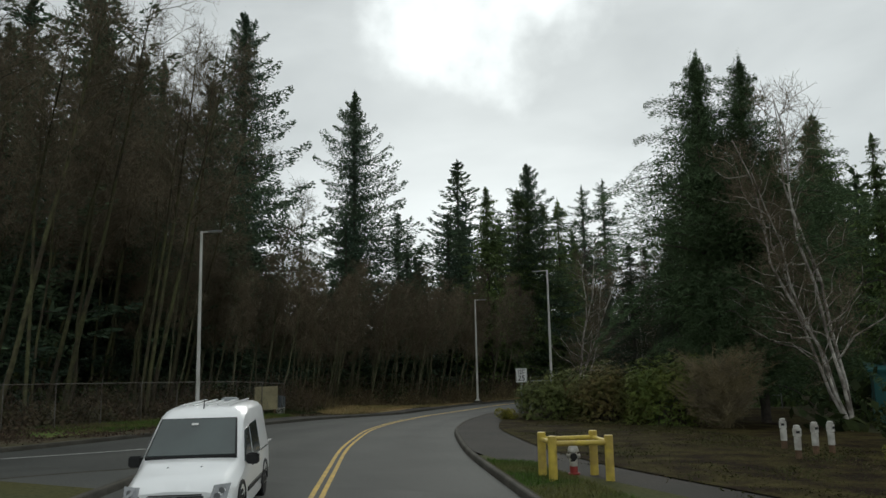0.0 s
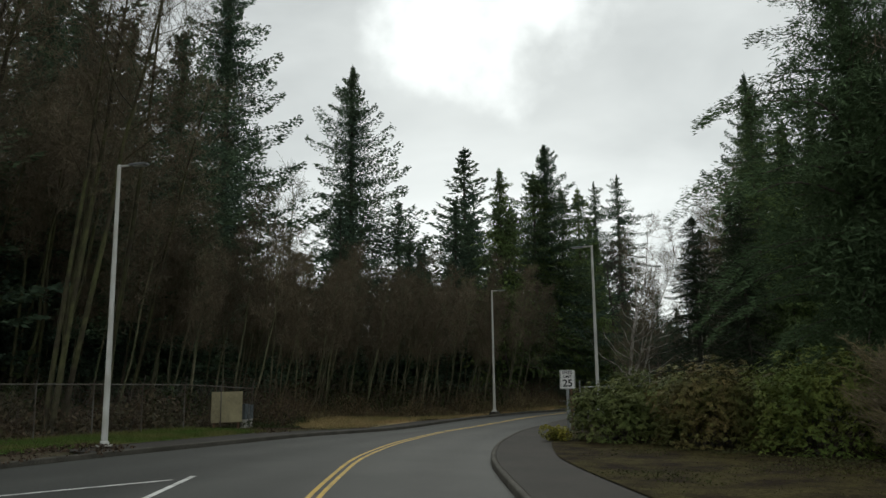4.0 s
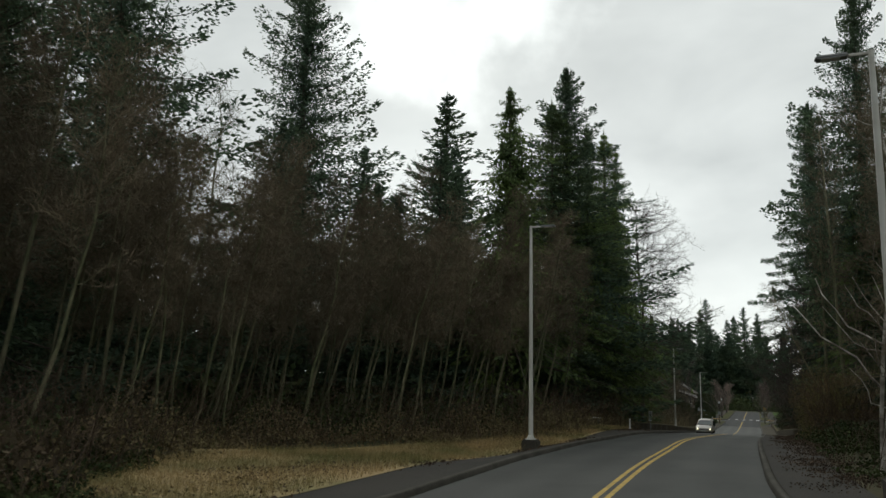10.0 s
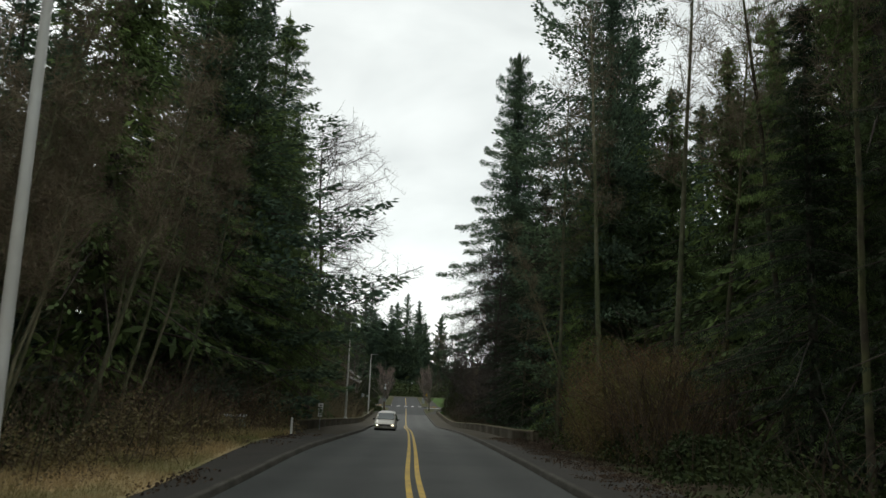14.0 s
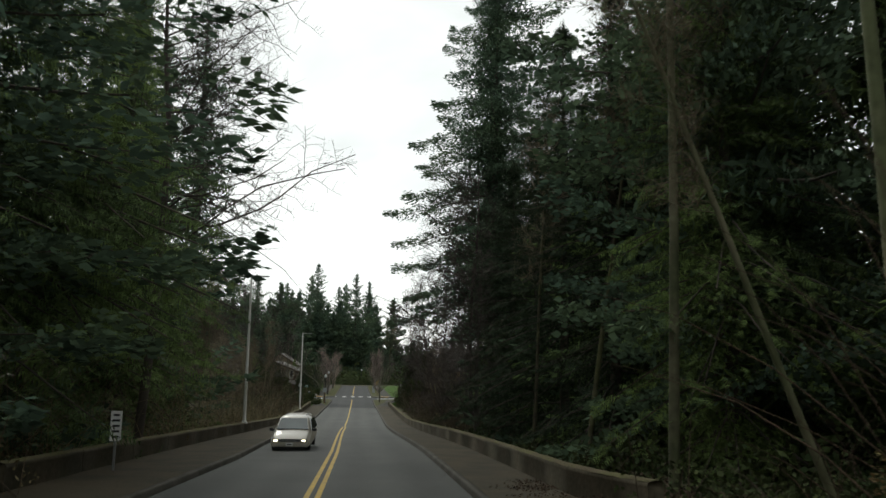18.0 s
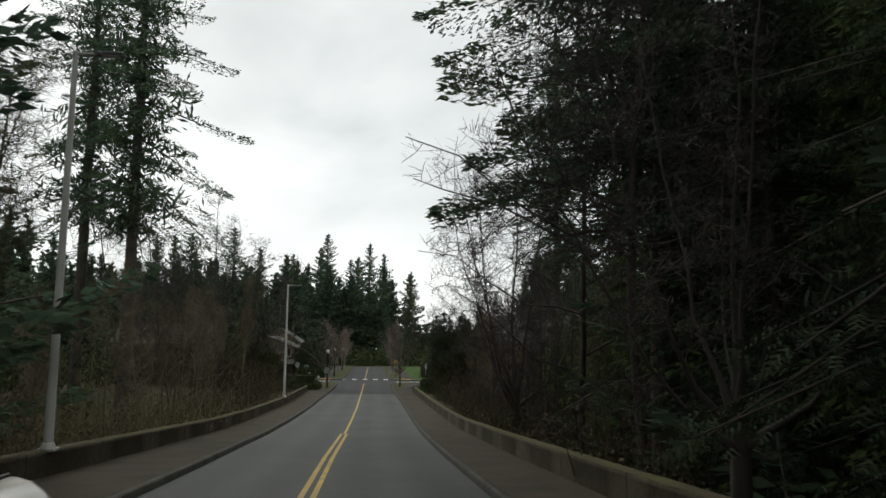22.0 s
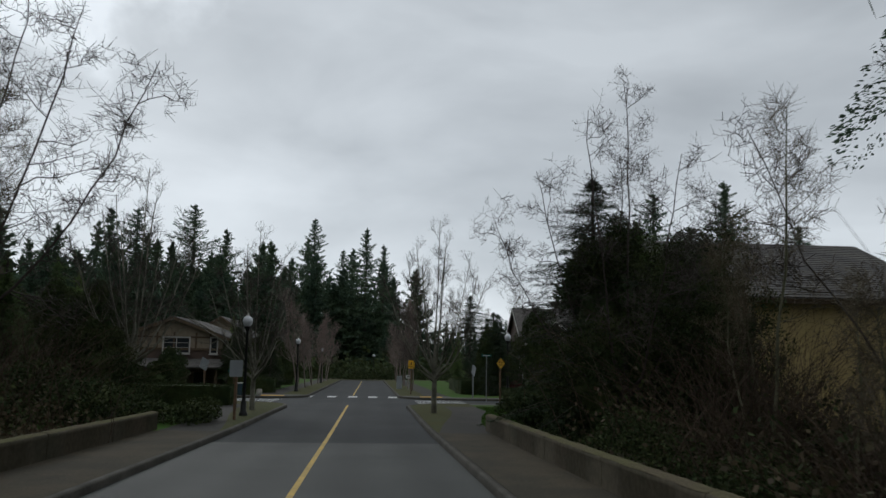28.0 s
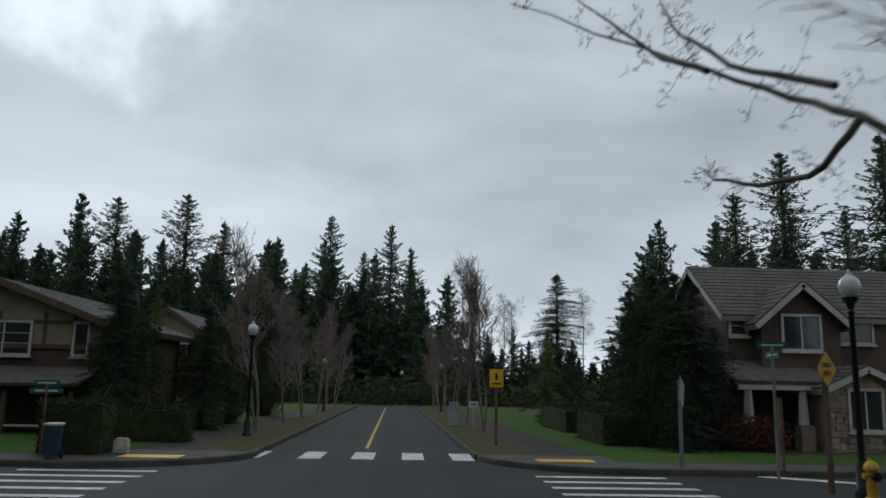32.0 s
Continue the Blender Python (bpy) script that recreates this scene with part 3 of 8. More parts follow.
def corner(sx, sy):
    """A rounded street corner: asphalt outside the arc, concrete footway inside it, a kerb along it."""
    y0 = Y_CROSS0 if sy < 0 else Y_CROSS1
    x0 = float(right_x(y0) if sx > 0 else left_x(y0))
    cx, cy = x0 + sx * R_CORNER, y0 + sy * R_CORNER
    ang = np.linspace(0, math.pi / 2, 13)
    arc = [(cx - sx * R_CORNER * math.cos(a), cy - sy * R_CORNER * math.sin(a)) for a in ang]
    zz = lambda y: float(road_z(y))
    v = [(x0 - sx * 0.3, y0 - sy * 0.3, zz(y0) + 0.003)] + [(x, y, zz(y) + 0.003) for x, y in arc]
    tagged(link("road", mesh_of("road", v, [[0, i, i + 1] for i in range(1, 13)], NEW_ASPHALT)), "asphalt at the rounded street corner", kind="structure")
    far = (cx + sx * 1.3, cy + sy * 1.3)
    v = [(far[0], far[1], zz(far[1]) + 0.135), (cx - sx * (R_CORNER - 0.17), far[1], zz(far[1]) + 0.135)]
    v += [(cx - sx * (R_CORNER - 0.17) * math.cos(a), cy - sy * (R_CORNER - 0.17) * math.sin(a), zz(cy - sy * R_CORNER * math.sin(a)) + 0.135) for a in ang]
    v += [(far[0], cy - sy * (R_CORNER - 0.17), zz(y0) + 0.135)]
    tagged(link("footway", mesh_of("footway", v, [[0, i, i + 1] for i in range(1, len(v) - 1)], CONCRETE if sy > 0 else STRIP)), "concrete footway at the street corner" if sy > 0 else "rough olive grass at the street corner", kind="structure")
    prof = [(0.0, -0.05), (0.015, 0.11), (0.04, 0.14), (0.15, 0.145), (0.18, 0.02)]
    kv = [(cx - sx * (R_CORNER - o) * math.cos(a), cy - sy * (R_CORNER - o) * math.sin(a), zz(cy - sy * R_CORNER * math.sin(a)) + h) for a in ang for o, h in prof]
    ki = np.arange(len(kv)).reshape(13, 5)
    tagged(link("kerb", mesh_of("kerb", kv, np.stack([ki[:-1, :-1], ki[:-1, 1:], ki[1:, 1:], ki[1:, :-1]], -1).reshape(-1, 4), KERB)), "rounded concrete kerb at the street corner", kind="structure")
    # kerb, footway and verge along the side street
    ex = 60.0 if sx > 0 else -90.0
    xs = np.linspace(cx, ex, 14)
    for name, rows, mat, text in (("kerb", prof, KERB, "concrete kerb along the side street"), ("footway", [(0.17, 0.135), (1.8, 0.137)], CONCRETE, "concrete footway along the side street"), ("lawn", [(1.8, 0.14), (5.0, 0.15)], LAWN, "green lawn beside the side street")):
        vv = [(x, y0 + sy * o, zz(y0 + sy * o) + h) for x in xs for o, h in rows]
        ii = np.arange(len(vv)).reshape(len(xs), len(rows))
        tagged(link(name, mesh_of(name, vv, np.stack([ii[:-1, :-1], ii[:-1, 1:], ii[1:, 1:], ii[1:, :-1]], -1).reshape(-1, 4), mat)), text, kind="structure")


for sx in (-1, 1):
    for sy in (-1, 1):
        corner(sx, sy)


def strip_edge(y):
    """The footway swings away from the kerb past the end of the bridge."""
    return np.interp(y, [178, 182, 186, 190], [0.2, 0.75, 1.4, 1.9])


def path_edge(y):
    return np.interp(y, [178, 182, 186, 190], [2.0, 2.1, 2.7, 3.5])


def off_kerb(line, s, by):
    return (lambda y: line(y) + s * by(y)) if callable(by) else shift(line, s * by)


for y0, y1 in ((178, Y_CROSS0 - R_CORNER), (Y_CROSS1 + R_CORNER, 272)):
    ys = span(y0, y1)
    for line, s in ((left_x, -1), (right_x, 1)):
        for a, c, mat, name, text in ((0.17, strip_edge, STRIP, "lawn", "olive-brown grass planting strip beside the kerb"), (strip_edge, path_edge, PATH, "footway", "grey footway beside the planting strip"), (path_edge, 5.8, LAWN, "lawn", "green lawn beside the footway"), (5.8, 9.5, LAWN, "lawn", "green lawn beside the footway")):
            cc = [off_kerb(line, s, a), off_kerb(line, s, c)][::s]
            sheet(name, ys, cc, mat, 0.137, text)
for x, y in ((-27.4, 206.0), (-16.9, 206.4)):
    zc = float(road_z(y)) + 0.146
    bm = box_bm((1.5, 0.7, 0.02), (x, y, zc), 0.006)
    for i in range(10):
        for j in range(5):
            bm = turned_bm([(0.03, 0), (0.02, 0.012)], 6, bm, (x - 0.66 + i * 0.146, y - 0.26 + j * 0.13, zc + 0.008))
    tagged(part("tactile_pad", bm, SIGN_YELLOW, None), "yellow tactile paving pad at the kerb ramp", "paving", kind="structure")

# ---- street lamps ----
def street_lamp(x, y, z, h, turn, label, pedestal=True):
    """Tapered steel pole with a base plate and a flat luminaire on an arm."""
    ob = thing("street_lamp", (x, y, z), turn, label, "street lamp", "street lamps along the road")
    part("pole", turned_bm([(0.095, 0.02), (0.09, 1.0), (0.055, h)], 14), POLE, ob, smooth=True)
    part("base_plate", box_bm((0.34, 0.34, 0.05), (0, 0, 0.025), 0.008, turned_bm([(0.15, 0.05), (0.12, 0.14), (0.1, 0.16)], 14)), POLE, ob)
    if pedestal:
        part("pedestal", box_bm((0.62, 0.62, 0.95), (0, 0, -0.475), 0.05), KERB, ob, "stained concrete pedestal")
    part("arm", box_bm((0.6, 0.06, 0.06), (0.3, 0, h - 0.05), 0.01), POLE, ob)
    head = part("luminaire", box_bm((0.62, 0.28, 0.075), (0.72, 0, h - 0.05), 0.03), POLE_GREY, ob, "flat grey luminaire")
    part("lens", box_bm((0.36, 0.2, 0.012), (0.74, 0, h - 0.093), 0.004), SIGN_WHITE, head)
    return ob


street_lamp(-24.15, 27.3, -2.21, 8.62, 10, "pale steel street lamp on a dark concrete pedestal")
street_lamp(-25.75, 61.4, -3.11, 8.55, 0, "pale steel street lamp on a dark concrete pedestal")
street_lamp(-14.84, 48.43, -2.35, 8.36, 180, "pale steel street lamp among birches")
street_lamp(-26.49, 119.26, -5.77, 8.33, 0, "pale steel street lamp standing on the bridge parapet", False)
street_lamp(-26.94, 159.85, -7.88, 8.21, 0, "pale steel street lamp standing on the bridge parapet", False)

# ---- bridge parapets ----
def parapet(name, line, y0, y1, out, label):
    """Cast concrete wall in panels with a mossy, rounded coping; out: the side away from the road."""
    ob = thing(name, label=label, category="parapet", kind="structure")
    n = int(round((y1 - y0) / 4.0))
    for i in range(n):
        ys = span(y0 + (y1 - y0) * i / n + 0.012, y0 + (y1 - y0) * (i + 1) / n - 0.012, 1.0)
        prof = [(0.0, -0.3), (0.0, 0.54), (-0.01, 0.56), (-0.01, 0.61), (0.012, 0.64), (0.12, 0.66), (0.26, 0.64), (0.29, 0.60), (0.29, 0.53), (0.26, 0.50), (0.26, -1.2)]
        v = np.array([(line(y) + o * out, y, road_z(y) + h) for y in ys for o, h in prof])
        k = len(prof)
        idx = np.arange(len(ys) * k).reshape(len(ys), k)
        f = np.stack([idx[:-1, :-1], idx[:-1, 1:], idx[1:, 1:], idx[1:, :-1]], -1).reshape(-1, 4)
        caps = []
        for r in (0, len(ys) - 1):
            for j in range(k // 2):
                caps.append([idx[r, j], idx[r, j + 1], idx[r, k - 2 - j], idx[r, k - 1 - j]])
        f = np.concatenate([f, np.array(caps)])
        link("panel", mesh_of("panel", v, f, PARAPET), ob)
        ym = ys
        rng = random.Random(i)
        cv = np.array([(line(y) + o * out + rng.uniform(-.015, .015), y, road_z(y) + h + rng.uniform(0, .012)) for y in span(ys[0], ys[-1], 0.25) for o, h in ((0.0, 0.632), (0.07, 0.665), (0.19, 0.67), (0.27, 0.63))])
        m = len(cv) // 4
        ci = np.arange(m * 4).reshape(m, 4)
        link("moss", mesh_of("moss", cv, np.stack([ci[:-1, :-1], ci[:-1, 1:], ci[1:, 1:], ci[1:, :-1]], -1).reshape(-1, 4), MOSS, True), ob)
    return ob


def p_right(y):
    return right_x(y) + 1.8 + 0.9 * max(0.0, (91 - y) / 5.0) ** 2


parapet("parapet", P_LEFT, 90.0, 178.5, -1, "low weathered concrete bridge parapet with mossy top")
parapet("parapet", p_right, 87.0, 179.0, 1, "low weathered concrete bridge parapet with mossy top, flared at its end")

# ---- trees ----
def conifer_arrays(seed, h, r, start=0.12, branches=150, sprays=42, droop=0.5, size=0.75, ragged=0.35, power=0.85, hang=0.35, lean=0.0, gap=0.0, fat=0.17, fan=0.34, tip=0.25, clumps=0, with_limbs=True, core=0.14, core_size=0.0, fronds=0, core_fat=0.32):
    """Needle sprays in tufts along limbs that sag and lift at the tip; returns sprays, limbs and trunk as vertices and faces."""
    rng = np.random.default_rng(seed)
    u = np.sort(rng.random(branches) ** 0.85)
    zb = h * (start + (1 - start) * u * 0.985)
    phi = np.arange(branches) * 2.39996 + rng.normal(0, 0.5, branches)
    body = np.minimum(1.0, 0.5 + 2.2 * u) if start > 0.02 else 1.0
    swell = 1 + 0.22 * np.sin(phi + rng.uniform(0, 6.28) + 9 * u)
    length = r * (1 - u) ** power * body * swell * (1 + rng.normal(0, ragged, branches)).clip(0.35, 1.6) + 0.12
    if gap:
        length *= np.where(rng.random(branches) < gap, 0.4, 1.0)
    rise = 0.8 * (u - 0.35) - 0.05 + rng.normal(0, 0.10, branches)
    s = (np.linspace(0.10, 1, sprays)[None, :] + rng.normal(0, 0.02, (branches, sprays))).clip(0.06, 1.03)
    if clumps:
        mid = np.sort(rng.uniform(0.15, 1.0, (branches, clumps)), axis=1)
        pick = rng.integers(0, clumps, (branches, sprays))
        s = np.where(rng.random(s.shape) < 0.7, (np.take_along_axis(mid, pick, 1) + rng.normal(0, 0.06, s.shape)).clip(0.06, 1.03), s)
    L = length[:, None]
    cx, cy = np.cos(phi)[:, None], np.sin(phi)[:, None]
    curve = rise[:, None] * s - droop * 0.6 * s ** 2 + tip * s ** 4
    side = rng.choice([-1, 1], s.shape) * rng.uniform(0.15, 1.0, s.shape)
    reach = fan * L * (1.08 - s) ** 0.6 * rng.random(s.shape) + 0.06
    px = cx * L * s - cy * side * reach
    py = cy * L * s + cx * side * reach
    pz = zb[:, None] + L * curve + rng.normal(0, 0.06, s.shape) - hang * reach * 0.5 * rng.random(s.shape)
    ln = size * rng.uniform(0.5, 1.3, s.shape) * (0.35 + 0.65 * (L / r).clip(0, 1))
    out = 0.9 + 0.5 * s
    dx = cx * out - cy * side * 1.0
    dy = cy * out + cx * side * 1.0
    dz = -hang + 0.5 * tip * s ** 2 + rng.normal(0, 0.35, s.shape)
    d = np.stack([dx, dy, dz], -1).reshape(-1, 3)
    d /= np.linalg.norm(d, axis=1)[:, None]
    p = np.stack([px + lean * pz, py, pz], -1).reshape(-1, 3)
    w = np.cross(d, rng.normal(0, 1, d.shape) * 0.8 + np.array([0, 0, 0.8]))
    w /= np.linalg.norm(w, axis=1)[:, None] + 1e-9
    ln = ln.reshape(-1, 1)
    wd = ln * fat * rng.uniform(0.7, 1.4, ln.shape)
    v = np.stack([p - d * ln * 0.2, p + d * ln * 0.3 + w * wd, p + d * ln * 0.8, p + d * ln * 0.3 - w * wd], 1).reshape(-1, 3)
    if fronds:
        # feathered sprays: thin leaflets hanging from both sides of a short axis
        rows = []
        for q in range(fronds):
            t0 = q / fronds
            foot = p + d * ln * t0 * 0.9
            reachy = ln * (0.42 - 0.25 * t0)
            ends = [foot + d * reachy * 0.8 + w * reachy * sgn + np.array([0, 0, -0.3]) * reachy for sgn in (-1, 1)]
            rows.append(np.stack([foot, ends[0], foot + d * ln * 0.13, ends[1]], 1))
        v = np.stack(rows, 1).reshape(-1, 3)
    # shaded inner foliage that closes the crown
    m = int(branches * sprays * core)
    if m:
        i = rng.integers(0, branches, m)
        a = phi[i] + rng.normal(0, 0.45, m)
        q = length[i] * rng.uniform(0.04, 0.62, m)
        c = np.stack([np.cos(a) * q + lean * zb[i], np.sin(a) * q, zb[i] + q * (rise[i] - droop * 0.35) + rng.normal(0, 0.25, m)], -1)
        e = rng.normal(0, 1, (m, 3)) + np.array([0, 0, -hang])
        e /= np.linalg.norm(e, axis=1)[:, None]
        g = np.cross(e, rng.normal(0, 1, (m, 3)))
        g /= np.linalg.norm(g, axis=1)[:, None] + 1e-9
        big = ((core_size or max(0.45, r * 0.13)) * rng.uniform(0.6, 1.3, m) * (0.25 + 0.75 * (length[i] / r).clip(0, 1)))[:, None]
        v = np.concatenate([v, np.stack([c - e * big, c + g * big * core_fat, c + e * big, c - g * big * core_fat], 1).reshape(-1, 3)])
    f = np.arange(len(v)).reshape(-1, 4)
    sb = np.linspace(0, 0.95, 5)
    bp = np.stack([cx * L * sb + lean * zb[:, None], cy * L * sb, zb[:, None] + L * (rise[:, None] * sb - droop * 0.6 * sb ** 2 + tip * sb ** 4)], -1)
    br = np.outer(0.010 * length + 0.012, np.linspace(1, 0.25, 5))
    lv, lf = tubes(bp[:: 1 if with_limbs else 8], br[:: 1 if with_limbs else 8], 3)
    tz = np.linspace(0, 1, 9)
    tp = np.stack([lean * tz * h, 0 * tz, tz * h], -1)[None]
    tv, tf = tubes(tp, (h * 0.011 * (1 - tz) ** 0.8 + 0.02)[None], 9)
    return (v, f), (lv, lf), (tv, tf)


def fir_arrays(seed, h, r, start=0.06, branches=120, sprays=120, size=0.42, ragged=0.2, power=0.75, low=-0.15, high=0.5, droop=0.25, tip=0.3, fan=0.3, fat=0.2, gap=0.0, core=0.3, core_size=0.6, belly=0.5, thick=0.12, limb_step=1, core_fat=0.2):
    """Separate pointed boughs: side shoots in flat tapering fronds that hang a little and lift at the tip."""
    rng = np.random.default_rng(seed)
    u = ((np.arange(branches) + rng.random(branches)) / branches) ** 1.15
    zb = h * (start + (1 - start) * u * 0.985)
    phi = np.arange(branches) * 2.39996 + rng.normal(0, 0.35, branches)
    swell = 1 + 0.16 * np.sin(phi + rng.uniform(0, 6.28) + 7 * u)
    length = r * (1 - u) ** power * np.minimum(1.0, belly + 2.0 * u) * swell * (1 + rng.normal(0, ragged, branches)).clip(0.45, 1.5) + 0.25
    if gap:
        length *= np.where(rng.random(branches) < gap, 0.45, 1.0)
    elev = low + (high - low) * u ** 1.2 + rng.normal(0, 0.10, branches)
    ce, se = np.cos(elev), np.sin(elev)
    cx, cy = np.cos(phi), np.sin(phi)

    def along(s, L, e_c, e_s, uu):
        return L * e_c * s, L * (e_s * s - droop * (1.15 - uu) * s ** 2 + tip * s ** 3 * (1.1 - 0.5 * uu))

    s = (0.10 + 0.92 * rng.random((branches, sprays)) ** 0.8).clip(0.08, 1.02)
    L, uu = length[:, None], u[:, None]
    ro, zo = along(s, L, ce[:, None], se[:, None], uu)
    side = rng.choice([-1, 1], s.shape)
    shoot = fan * L * (1.06 - s).clip(0, 1) ** 0.5 * np.minimum(1, 3.5 * s) + 0.10
    t = rng.random(s.shape) ** 0.7
    lat = side * shoot * t * 0.85
    ro = ro + shoot * t * 0.5
    zo = zo + rng.normal(0, thick, s.shape) * (0.5 + 0.5 * (1 - s)) - 0.22 * shoot * t ** 2
    p = np.stack([cx[:, None] * ro - cy[:, None] * lat, cy[:, None] * ro + cx[:, None] * lat, zb[:, None] + zo], -1).reshape(-1, 3)
    do, dl = 0.75 + 0.4 * s, side * (0.85 - 0.45 * s)
    dz = 0.5 * se[:, None] + 0.25 * tip * s + rng.normal(-0.05, 0.38, s.shape)
    d = np.stack([cx[:, None] * do - cy[:, None] * dl, cy[:, None] * do + cx[:, None] * dl, dz], -1).reshape(-1, 3)
    d /= np.linalg.norm(d, axis=1)[:, None]
    w = np.cross(d, rng.normal(0, 1, d.shape))
    w /= np.linalg.norm(w, axis=1)[:, None] + 1e-9
    ln = (size * rng.uniform(0.6, 1.25, s.shape) * (0.55 + 0.45 * (L / r).clip(0, 1))).reshape(-1, 1)
    wd = ln * fat * rng.uniform(0.7, 1.3, ln.shape)
    keep = (rng.random(s.shape) < 0.3 + 0.9 * (L / r).clip(0, 1)).ravel()
    v = np.stack([p - d * ln * 0.35, p + w * wd, p + d * ln * 0.65, p - w * wd], 1)[keep].reshape(-1, 3)
    m = int(branches * sprays * core)
    if m:
        i = rng.integers(0, branches, m)
        a = phi[i] + rng.normal(0, 0.6, m)
        q = length[i] * rng.uniform(0.03, 0.5, m)
        c = np.stack([np.cos(a) * q, np.sin(a) * q, zb[i] + q * se[i] + rng.normal(0, 0.3, m)], -1)
        e = rng.normal(0, 1, (m, 3))
        e /= np.linalg.norm(e, axis=1)[:, None]
        g = np.cross(e, rng.normal(0, 1, (m, 3)))
        g /= np.linalg.norm(g, axis=1)[:, None] + 1e-9
        big = (core_size * rng.uniform(0.6, 1.3, m) * (0.3 + 0.7 * (length[i] / r).clip(0, 1)))[:, None]
        v = np.concatenate([v, np.stack([c - e * big, c + g * big * core_fat, c + e * big, c - g * big * core_fat], 1).reshape(-1, 3)])
    f = np.arange(len(v)).reshape(-1, 4)
    sb = np.linspace(0, 0.75, 6)[None]
    bo, bz = along(sb, L, ce[:, None], se[:, None], uu)
    bp = np.stack([cx[:, None] * bo, cy[:, None] * bo, zb[:, None] + bz], -1)
    lv, lf = tubes(bp[::limb_step], np.outer(0.010 * length + 0.012, np.linspace(1, 0.25, 6))[::limb_step], 3)
    tz = np.linspace(0, 1, 9)
    tv, tf = tubes(np.stack([0 * tz, 0 * tz, tz * h], -1)[None], (h * 0.011 * (1 - tz) ** 0.8 + 0.02)[None], 9)
    return (v, f), (lv, lf), (tv, tf)


def fir(seed, h, r, needles, label, name="fir_tree", **shape):
    ob = thing(name, label=label, category="tree")
    crown, limbs, trunk = fir_arrays(seed, h, r, **shape)
    link("trunk", mesh_of("trunk", *trunk, BARK, True), ob)
    tagged(link("crown", merged("crown", crown, limbs, needles, BARK), ob), kind="stuff")
    return ob


def tubes(paths, radii, sides):
    """Round tubes along many paths at once: paths (n, k, 3), radii (n, k)."""
    paths, radii = np.asarray(paths, float), np.asarray(radii, float)
    n, k, _ = paths.shape
    t = np.gradient(paths, axis=1)
    t /= np.linalg.norm(t, axis=2)[..., None] + 1e-9
    ref = np.where(np.abs(t[..., 2:3]) > 0.9, np.array([1.0, 0, 0]), np.array([0, 0, 1.0]))
    a = np.cross(t, ref)
    a /= np.linalg.norm(a, axis=2)[..., None] + 1e-9
    b = np.cross(t, a)
    ang = np.linspace(0, 2 * np.pi, sides, endpoint=False)
    ring = a[:, :, None, :] * np.cos(ang)[:, None] + b[:, :, None, :] * np.sin(ang)[:, None]
    v = paths[:, :, None, :] + ring * radii[:, :, None, None]
    i = np.arange(n * k * sides).reshape(n, k, sides)
    j = np.roll(i, -1, axis=2)
    f = np.stack([i[:, :-1], j[:, :-1], j[:, 1:], i[:, 1:]], -1).reshape(-1, 4)
    return v.reshape(-1, 3), f


def conifer(name, seed, h, r, needles, label, category="tree", **shape):
    ob = thing(name, label=label, category=category)
    crown, limbs, trunk = conifer_arrays(seed, h, r, **shape)
    link("trunk", mesh_of("trunk", *trunk, BARK, True), ob)
    tagged(link("crown", merged("crown", crown, limbs, needles, BARK), ob), kind="stuff")
    return ob


def merged(name, a, b, mat_a, mat_b):
    """Foliage and the limbs that carry it, one mesh with two materials."""
    me = mesh_of(name, np.concatenate([a[0], b[0]]), np.concatenate([a[1], b[1] + len(a[0])]), mat_a)
    me.materials.append(mat_b)
    me.polygons.foreach_set("material_index", np.r_[np.zeros(len(a[1]), np.int32), np.ones(len(b[1]), np.int32)])
    return me


